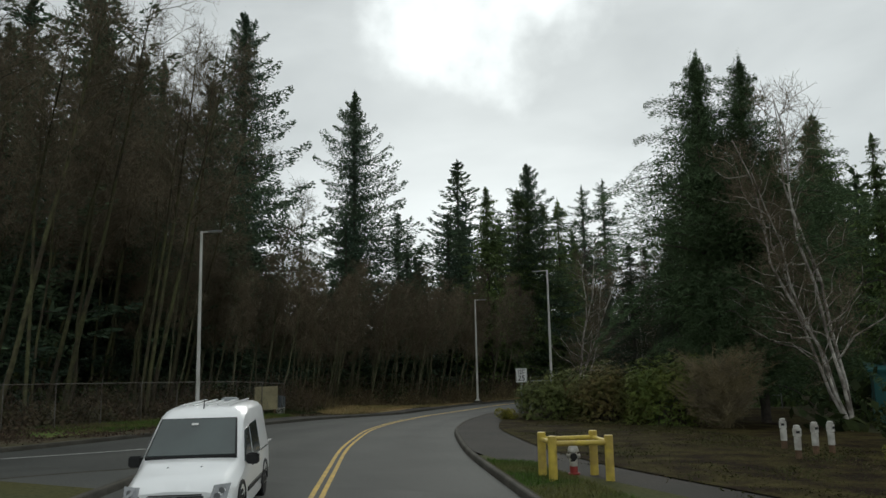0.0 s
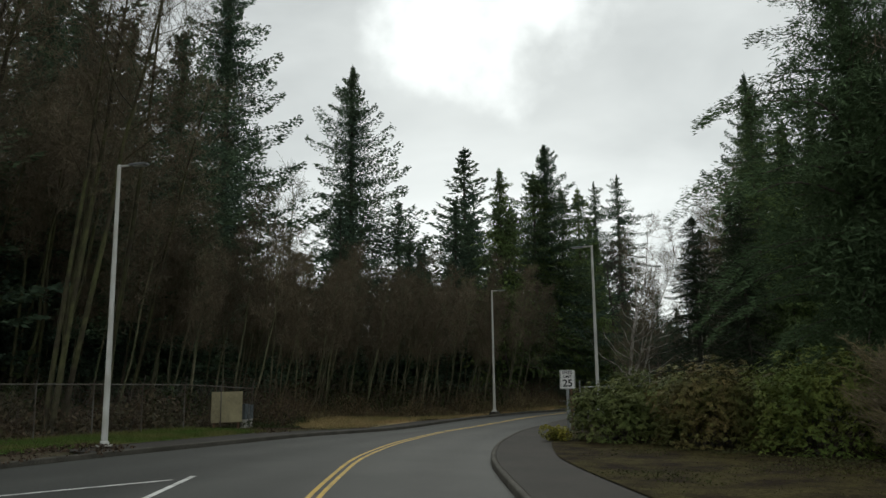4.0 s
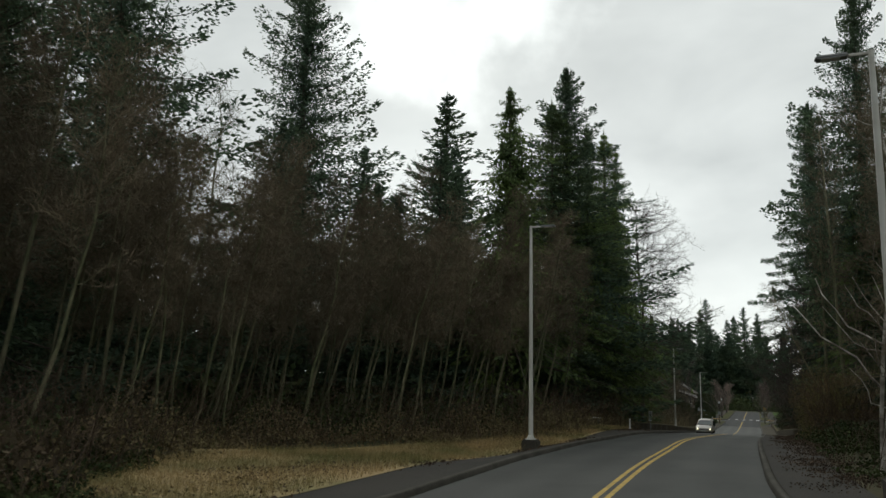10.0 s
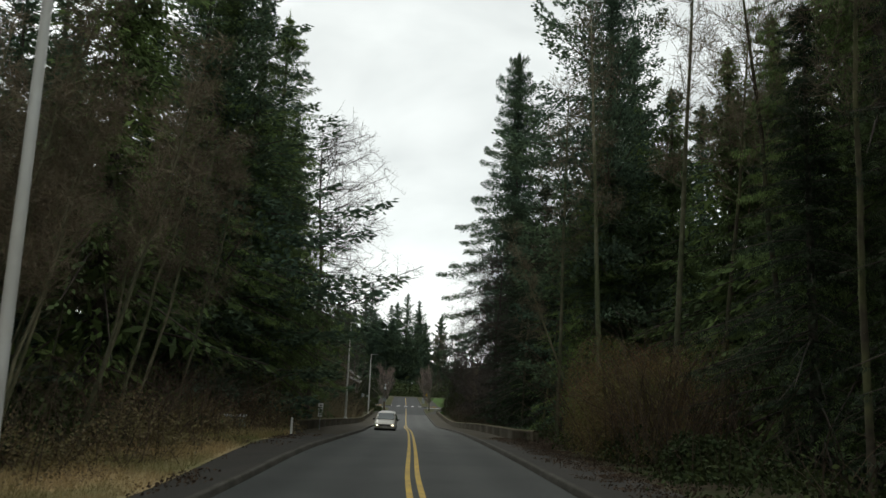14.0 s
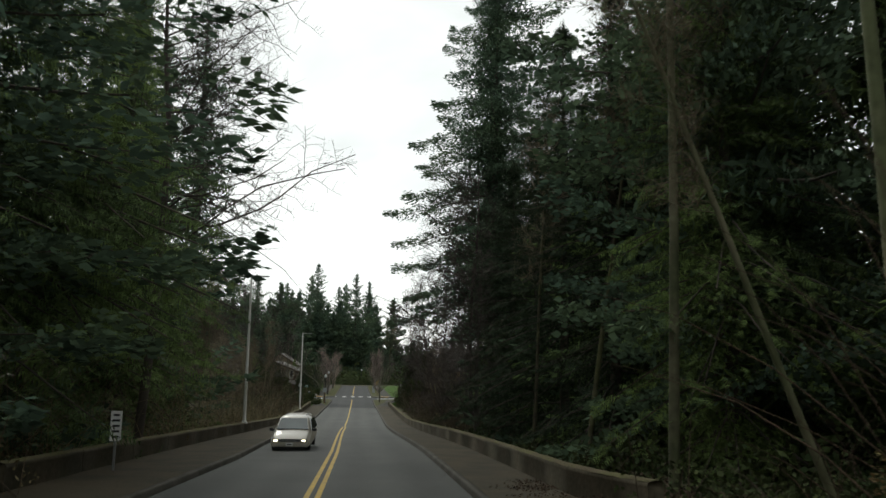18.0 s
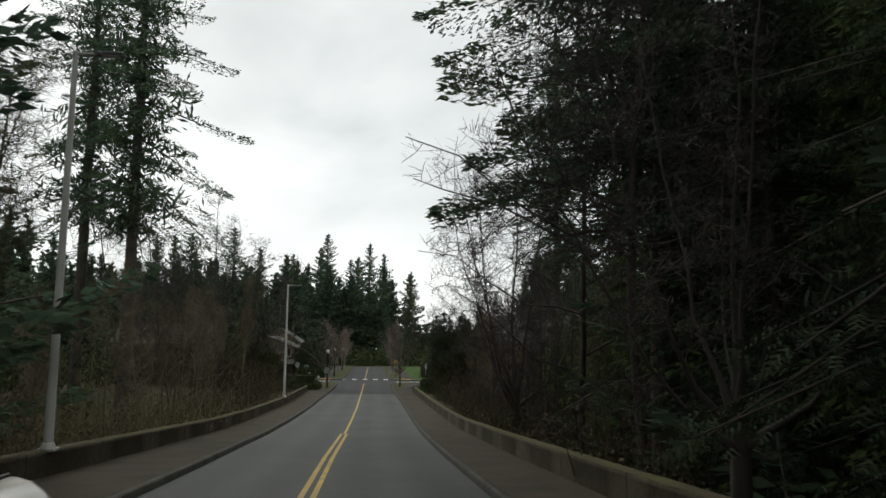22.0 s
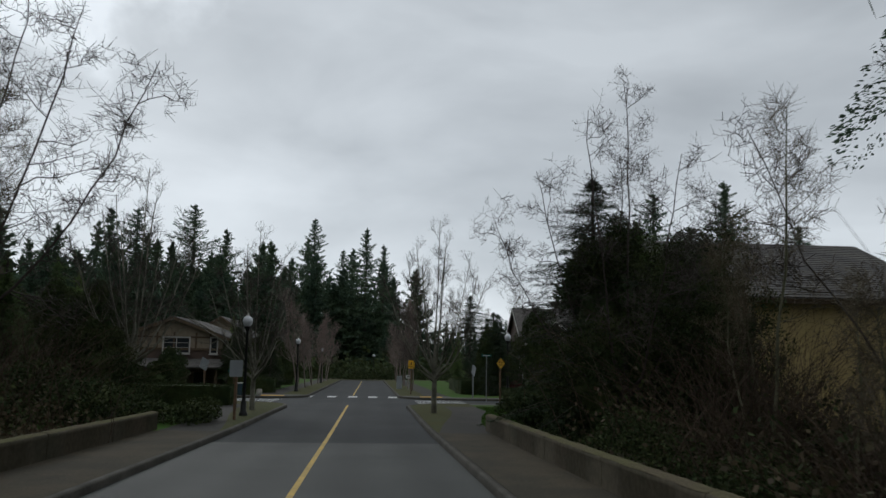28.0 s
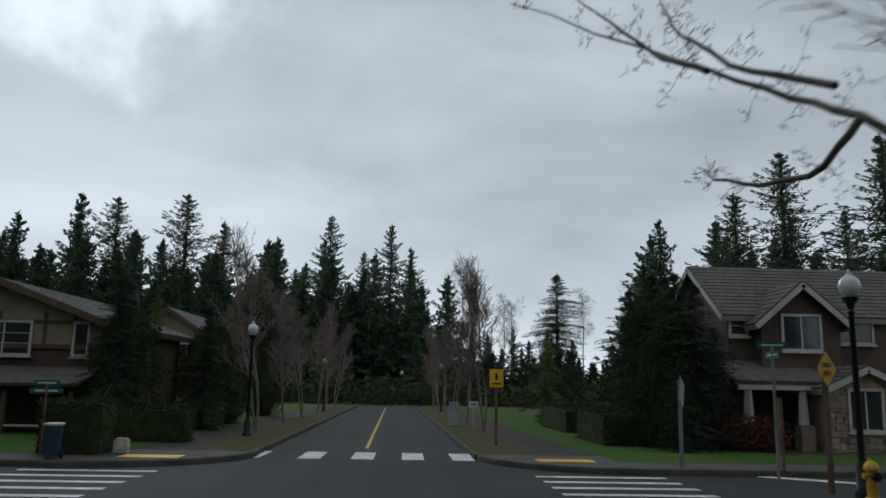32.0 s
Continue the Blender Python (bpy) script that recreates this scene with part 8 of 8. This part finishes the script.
def window(parent, at, w, h, side, trim, grid=(2, 1), sill=True):
    """A framed window with panes, glazing bars and a sill; at: the middle of its outer face."""
    turn = Matrix.Translation(at) @ Matrix.Rotation(radians(facing(side)), 4, "Z")
    b = None
    for sx, sz, x, z in ((w + 0.2, 0.1, 0, h / 2 + 0.05), (w + 0.2, 0.1, 0, -h / 2 - 0.05), (0.1, h, w / 2 + 0.05, 0), (0.1, h, -w / 2 - 0.05, 0)):
        b = box_bm((sx, 0.07, sz), (x, -0.035, z), 0.008, b)
    bmesh.ops.transform(b, matrix=turn, verts=b.verts)
    ob = part("window", b, trim, parent)
    for i in range(grid[0]):
        pw = w / grid[0]
        g = box_bm((pw - 0.05, 0.02, h - 0.05), (-w / 2 + pw * (i + 0.5), -0.012, 0))
        bmesh.ops.transform(g, matrix=turn, verts=g.verts)
        part("pane", g, HOUSE_GLASS, ob)
        if i:
            g = box_bm((0.06, 0.04, h), (-w / 2 + pw * i, -0.025, 0), 0.005)
            bmesh.ops.transform(g, matrix=turn, verts=g.verts)
            part("mullion", g, trim, ob)
    for j in range(1, grid[1]):
        g = box_bm((w, 0.03, 0.03), (0, -0.028, -h / 2 + h * j / grid[1]), 0.004)
        bmesh.ops.transform(g, matrix=turn, verts=g.verts)
        part("glazing_bar", g, trim, ob)
    if sill:
        g = box_bm((w + 0.3, 0.14, 0.07), (0, -0.06, -h / 2 - 0.13), 0.01)
        bmesh.ops.transform(g, matrix=turn, verts=g.verts)
        part("sill", g, trim, ob)
    return ob


def prism(a0, a1, b0, b1, eave, ridge, axis, over=0.0, base=None):
    """A gabled solid between a0..a1 (x) and b0..b1 (y); axis: the way the ridge runs."""
    b = bmesh.new()
    if axis == "x":
        m = (b0 + b1) / 2
        prof = [(b0, base), (b0, eave), (m, ridge), (b1, eave), (b1, base)]
        rings = [[b.verts.new((x, y, z)) for y, z in prof] for x in (a0, a1)]
    else:
        m = (a0 + a1) / 2
        prof = [(a0, base), (a0, eave), (m, ridge), (a1, eave), (a1, base)]
        rings = [[b.verts.new((x, y, z)) for x, z in prof] for y in (b0, b1)]
    b.faces.new(rings[0])
    b.faces.new(rings[1][::-1])
    for i in range(5):
        b.faces.new((rings[0][i], rings[1][i], rings[1][(i + 1) % 5], rings[0][(i + 1) % 5]))
    bmesh.ops.recalc_face_normals(b, faces=b.faces)
    return b


def slab(corners, thick):
    c = [Vector(p) for p in corners]
    n = (c[1] - c[0]).cross(c[3] - c[0]).normalized()
    if n.z < 0:
        c = c[::-1]
        n = -n
    b = bmesh.new()
    lo = [b.verts.new(p) for p in c]
    hi = [b.verts.new(p + n * thick) for p in c]
    b.faces.new(hi)
    b.faces.new(lo[::-1])
    for i in range(4):
        b.faces.new((lo[i], lo[(i + 1) % 4], hi[(i + 1) % 4], hi[i]))
    return b


def gable_roof(parent, a0, a1, b0, b1, eave, ridge, axis, over=0.5, fascia=None, name="roof"):
    """Two pitched slabs with an overhang, courses of shingles and fascia boards along the rakes."""
    sides = []
    if axis == "x":
        m, k = (b0 + b1) / 2, (ridge - eave) / ((b1 - b0) / 2)
        for y, s in ((b0, -1), (b1, 1)):
            sides.append([(a0 - over, y + s * over, eave - over * k), (a1 + over, y + s * over, eave - over * k), (a1 + over, m, ridge), (a0 - over, m, ridge)])
    else:
        m, k = (a0 + a1) / 2, (ridge - eave) / ((a1 - a0) / 2)
        for x, s in ((a0, -1), (a1, 1)):
            sides.append([(x + s * over, b0 - over, eave - over * k), (x + s * over, b1 + over, eave - over * k), (m, b1 + over, ridge), (m, b0 - over, ridge)])
    for c in sides:
        c = [Vector(p) for p in c]
        r = part(name, slab(c, 0.10), ROOF, parent)
        up = c[3] - c[0]
        n = up.cross(c[1] - c[0]).normalized()
        n = n if n.z > 0 else -n
        rows = max(3, int(up.length / 0.28))
        b = bmesh.new()
        for i in range(rows):
            p, q = c[0] + up * (i / rows), c[1] + up * (i / rows)
            p2, q2 = c[0] + up * ((i + 1) / rows), c[1] + up * ((i + 1) / rows)
            vs = [b.verts.new(w) for w in (p + n * 0.102, q + n * 0.102, q + n * 0.125, p + n * 0.125, p2 + n * 0.104, q2 + n * 0.104)]
            b.faces.new((vs[0], vs[1], vs[2], vs[3]))
            b.faces.new((vs[3], vs[2], vs[5], vs[4]))
        part("shingle_layer", b, ROOF, r)
        if fascia:
            for p, q in ((c[0], c[3]), (c[1], c[2]), (c[0], c[1])):
                d = (q - p)
                mid = (p + q) / 2 - n * 0.05
                turn = Matrix((d.normalized(), n.cross(d.normalized()), n)).transposed().to_4x4()
                part("fascia", box_bm((d.length, 0.04, 0.2), mid, 0.006, None, turn), fascia, r)


def lap_boards(parent, side, at, outline, board, mat, name="board"):
    """Overlapping boards on a wall; outline gives the half-open span (u0, u1) at each height."""
    z = 0.0
    turn = Matrix.Translation(at) @ Matrix.Rotation(radians(facing(side)), 4, "Z")
    while True:
        lim = outline(z + board / 2)
        if lim is None:
            break
        u0, u1 = lim
        b = bmesh.new()
        vs = [b.verts.new(p) for p in ((u0, -0.028, z), (u1, -0.028, z), (u1, -0.006, z + board), (u0, -0.006, z + board), (u0, 0.0, z), (u1, 0.0, z))]
        b.faces.new((vs[0], vs[1], vs[2], vs[3]))
        b.faces.new((vs[4], vs[5], vs[1], vs[0]))
        bmesh.ops.transform(b, matrix=turn, verts=b.verts)
        part(name, b, mat, parent)
        z += board


# the yellow house beside the corner lawn: its gable looks at the road
gz0 = float(road_z(190)) + 0.1
yh = thing("house", label="yellow two-storey house with lap siding and brown trim", category="house")
part("wall", prism(-8.6, 1.5, 182.3, 194.7, -3.75, -0.9, "x", base=gz0 - 0.3), YELLOW_SIDING, yh)
gable_roof(yh, -8.6, 1.5, 182.3, 194.7, -3.75, -0.9, "x", 0.55, TRIM_BROWN)


def yh_outline(z):
    zz = gz0 + z
    if zz < -3.75:
        return (-6.2, 6.2)
    w = 6.2 * (-0.9 - zz) / 2.85
    return (-w, w) if w > 0.15 else None


lap_boards(yh, "west", (-8.602, 188.5, gz0), yh_outline, 0.17, YELLOW_SIDING)
part("belt_board", box_bm((0.05, 12.5, 0.34), (-8.65, 188.5, -5.5), 0.01), TRIM_BROWN, yh)
for y in (182.35, 194.65):
    part("corner_board", box_bm((0.14, 0.14, 5.2), (-8.6, y, -6.3), 0.01), YELLOW_SIDING, yh)
window(yh, (-8.635, 190.1, -4.2), 1.35, 1.3, "west", TRIM_BROWN, (2, 1))
window(yh, (-8.635, 189.8, -6.45), 1.9, 0.75, "west", TRIM_BROWN, (3, 1))
part("porch_wall", box_bm((4.0, 2.2, 2.0), (-6.2, 195.8, gz0 + 1.0), 0.02), YELLOW_SIDING, yh)
part("porch_roof", slab([(-9.0, 197.4, -6.5), (-3.8, 197.4, -6.5), (-3.8, 194.6, -5.2), (-9.0, 194.6, -5.2)], 0.14), ROOF, yh)
part("porch_fascia", slab([(-9.05, 197.5, -6.62), (-8.95, 197.5, -6.62), (-8.95, 194.6, -5.32), (-9.05, 194.6, -5.32)], 0.2), TRIM_BROWN, yh)
part("wall_lamp", box_bm((0.1, 0.1, 0.2), (-8.72, 193.9, -5.55), 0.02), TRIM_WHITE, yh)

# brown house with a stone bay beyond the crossing
bz = float(road_z(213.5)) + 0.1
bh = thing("house", label="dark brown two-storey house with white trim and a stone bay", category="house")
part("wall", prism(-9.35, 9.0, 213.6, 219.6, -4.35, -2.3, "x", base=bz - 0.3), BROWN_SIDING, bh)
gable_roof(bh, -9.35, 9.0, 213.6, 219.6, -4.35, -2.3, "x", 0.3, TRIM_WHITE)
part("front_gable", prism(-8.4, -5.5, 212.9, 217.5, -4.6, -3.35, "y", base=-6.5), BROWN_SIDING, bh)
gable_roof(bh, -8.4, -5.5, 212.9, 217.5, -4.6, -3.35, "y", 0.35, TRIM_WHITE)
window(bh, (-6.95, 212.88, -5.1), 1.3, 1.15, "south", TRIM_WHITE, (2, 1))
window(bh, (-8.95, 213.58, -4.85), 0.55, 0.6, "south", TRIM_WHITE, (1, 2))
for x in (-5.15, -4.35):
    window(bh, (x + 0.1, 213.58, -4.95), 0.62, 0.8, "south", TRIM_WHITE, (1, 1))
window(bh, (-1.2, 213.58, -4.95), 1.3, 0.9, "south", TRIM_WHITE, (2, 1))
part("porch_roof", slab([(-10.0, 211.6, -6.95), (-6.6, 211.6, -6.95), (-6.6, 213.7, -6.2), (-10.0, 213.7, -6.2)], 0.13), ROOF, bh)
part("porch_beam", box_bm((3.2, 0.14, 0.22), (-8.3, 211.7, -7.03), 0.01), TRIM_WHITE, bh)
for x in (-9.5, -7.6):
    c = part("porch_column", turned_bm([(0.19, bz + 0.9 - 0.0), (0.13, -7.1)], 4, None, (x, 211.8, 0), Matrix.Rotation(radians(0), 4, "Z")), TRIM_WHITE, bh)
    part("column_base", box_bm((0.5, 0.5, 0.95), (x, 211.8, bz + 0.42), 0.02), STONE, bh)
part("door", box_bm((0.95, 0.06, 2.05), (-8.5, 213.57, bz + 1.05), 0.01), TRIM_BROWN, bh)
part("bay", prism(-7.05, -4.35, 211.3, 213.7, -7.0, -6.35, "y", base=bz - 0.2), STONE, bh)
gable_roof(bh, -7.05, -4.35, 211.3, 213.7, -7.0, -6.35, "y", 0.28, TRIM_WHITE)
window(bh, (-5.75, 211.27, -7.75), 1.05, 1.25, "south", TRIM_WHITE, (2, 1))
rs2 = random.Random(3)
z = bz
stone_meshes = []
for q in range(10):
    b = box_bm((1.0, 0.06, 1.0), (0, 0, 0), 0.025)
    for vv in b.verts:
        vv.co.x += rs2.uniform(-0.04, 0.04)
        vv.co.z += rs2.uniform(-0.05, 0.05)
    me = bpy.data.meshes.new("stone")
    b.to_mesh(me)
    b.free()
    me.materials.append(STONE)
    stone_meshes.append(me)
while z < -7.05:
    hh = rs2.uniform(0.14, 0.24)
    x = -7.03
    while x < -4.45:
        w = min(rs2.uniform(0.2, 0.5), -4.37 - x)
        if not (-6.4 < x + w / 2 < -5.1 and -8.55 < z + hh / 2 < -7.0):
            st = link("stone", stone_meshes[rs2.randrange(10)], bh)
            st.matrix_basis = Matrix.Translation((x + w / 2, 211.28, z + hh / 2)) @ Matrix.Diagonal((w - 0.02, 1, hh - 0.02, 1))
        x += w
    z += hh
part("garage_wall", box_bm((4.6, 0.3, 2.6), (-0.5, 213.5, bz + 1.2), 0.02), STONE, bh)
gd2 = part("garage_door", box_bm((3.6, 0.08, 2.1), (-0.9, 213.3, bz + 1.05), 0.01), TRIM_BROWN, bh)
for q in range(4):
    part("door_panel", box_bm((3.5, 0.03, 0.46), (-0.9, 213.245, bz + 0.28 + q * 0.52), 0.012), TRIM_BROWN, gd2)

# half-timbered house on the other corner
lz = float(road_z(216)) + 0.1
lh = thing("house", label="beige and brown half-timbered house with a porch roof", category="house")
part("wall", prism(-41.0, -33.2, 216.0, 226.0, -4.55, -3.1, "y", base=lz - 0.3), BROWN_SIDING, lh)
gable_roof(lh, -41.0, -33.2, 216.0, 226.0, -4.55, -3.1, "y", 0.6, TRIM_BROWN)
bg = prism(-40.9, -33.3, 215.94, 216.0, -4.6, -3.2, "y", base=-5.55)
part("stucco_gable", bg, BEIGE_STUCCO, lh)
for x in (-39.6, -38.4, -37.1, -35.4, -34.3):
    part("timber", box_bm((0.14, 0.05, 1.4), (x, 215.93, -4.95), 0.006), TRIM_BROWN, lh)
part("timber", box_bm((7.8, 0.05, 0.16), (-37.1, 215.92, -5.55), 0.006), TRIM_BROWN, lh)
part("timber", box_bm((7.0, 0.05, 0.14), (-37.1, 215.925, -4.62), 0.006), TRIM_BROWN, lh)
window(lh, (-36.9, 215.93, -5.25), 1.95, 1.15, "south", TRIM_WHITE, (2, 3))
window(lh, (-34.0, 215.93, -5.25), 0.45, 1.15, "south", TRIM_WHITE, (1, 1))
part("porch_roof", slab([(-41.4, 213.6, -7.0), (-33.0, 213.6, -7.0), (-33.0, 216.05, -6.4), (-41.4, 216.05, -6.4)], 0.12), ROOF, lh)
for x in (-40.8, -38.2, -35.6, -33.3):
    part("porch_post", box_bm((0.16, 0.16, 2.1), (x, 213.9, lz + 1.0), 0.01), TRIM_BROWN, lh)
part("porch_rail", box_bm((7.6, 0.06, 0.08), (-37.1, 213.9, lz + 0.85), 0.01), TRIM_WHITE, lh)
window(lh, (-37.4, 215.93, -7.9), 1.5, 1.2, "south", TRIM_BROWN, (2, 1))
window(lh, (-35.0, 215.93, -7.9), 0.9, 1.2, "south", TRIM_BROWN, (1, 1))
lh.matrix_world = Matrix.Translation((0.5, 0, -0.5))

# further houses
for x0, x1, y0, y1, eave, ridge, axis, mat, label in ((-49.3, -39.6, 190.0, 196.5, -4.2, -2.4, "x", TAUPE_SIDING, "taupe two-storey house behind garden trees"), (-42.0, -35.2, 243.0, 252.0, -4.4, -2.2, "y", BEIGE_STUCCO, "beige gabled house further along the street"), (4.0, 14.0, 238.0, 247.0, -4.0, -1.8, "x", BROWN_SIDING, "brown house behind the conifers"), (-60.0, -50.0, 150.0, 160.0, -4.5, -2.4, "x", BEIGE_STUCCO, "beige house glimpsed through the bare alders")):
    ob = thing("house", label=label, category="house")
    base = float(ground_z((x0 + x1) / 2, (y0 + y1) / 2)) - 0.4
    part("wall", prism(x0, x1, y0, y1, eave, ridge, axis, base=base), mat, ob)
    gable_roof(ob, x0, x1, y0, y1, eave, ridge, axis, 0.5, TRIM_BROWN)
    for u in (0.25, 0.72):
        for z in (eave - 0.9, eave - 3.3):
            window(ob, (x0 + (x1 - x0) * u, y0 - 0.03, z), 1.3, 1.0, "south", TRIM_BROWN if mat is TAUPE_SIDING else TRIM_WHITE)
    for u in (0.3, 0.7):
        side = "east" if x0 < -22 else "west"
        window(ob, ((x1 + 0.03) if side == "east" else (x0 - 0.03), y0 + (y1 - y0) * u, eave - 0.9), 1.2, 1.0, side, TRIM_WHITE)

# teal shed among the trees by the bend
sh = thing("shed", label="small teal metal building behind the birches", category="shed")
sz = float(ground_z(4.2, 38.0))
TEAL = material("teal_paint", (0.03, 0.13, 0.13), 0.6, vary=0.15, grain=5, bump=0.1)
part("wall", box_bm((4.6, 3.0, 2.3), (4.8, 38.6, sz + 1.1), 0.03), TEAL, sh)
part("roof", slab([(2.3, 36.9, sz + 2.25), (7.3, 36.9, sz + 2.25), (7.3, 40.3, sz + 2.5), (2.3, 40.3, sz + 2.5)], 0.08), TEAL, sh)
window(sh, (3.6, 37.09, sz + 1.35), 0.6, 0.7, "south", TEAL, (1, 1), False)
part("door", box_bm((0.9, 0.05, 1.95), (5.3, 37.08, sz + 0.98), 0.01), TEAL, sh)

# overhead wires near the crossing
for q in range(2):
    cv = [(0.0 + i * 6.0, 226 - i * 1.2, 1.8 + 0.35 * q + 0.004 * (i * 6 - 24) ** 2 * 0.1) for i in range(9)]
    tagged(link("overhead_wire", mesh_of("overhead_wire", *tubes(np.array([cv]), np.full((1, 9), 0.015), 4), BLACK_PLASTIC)), "thin black overhead wire", "wire", kind="structure")
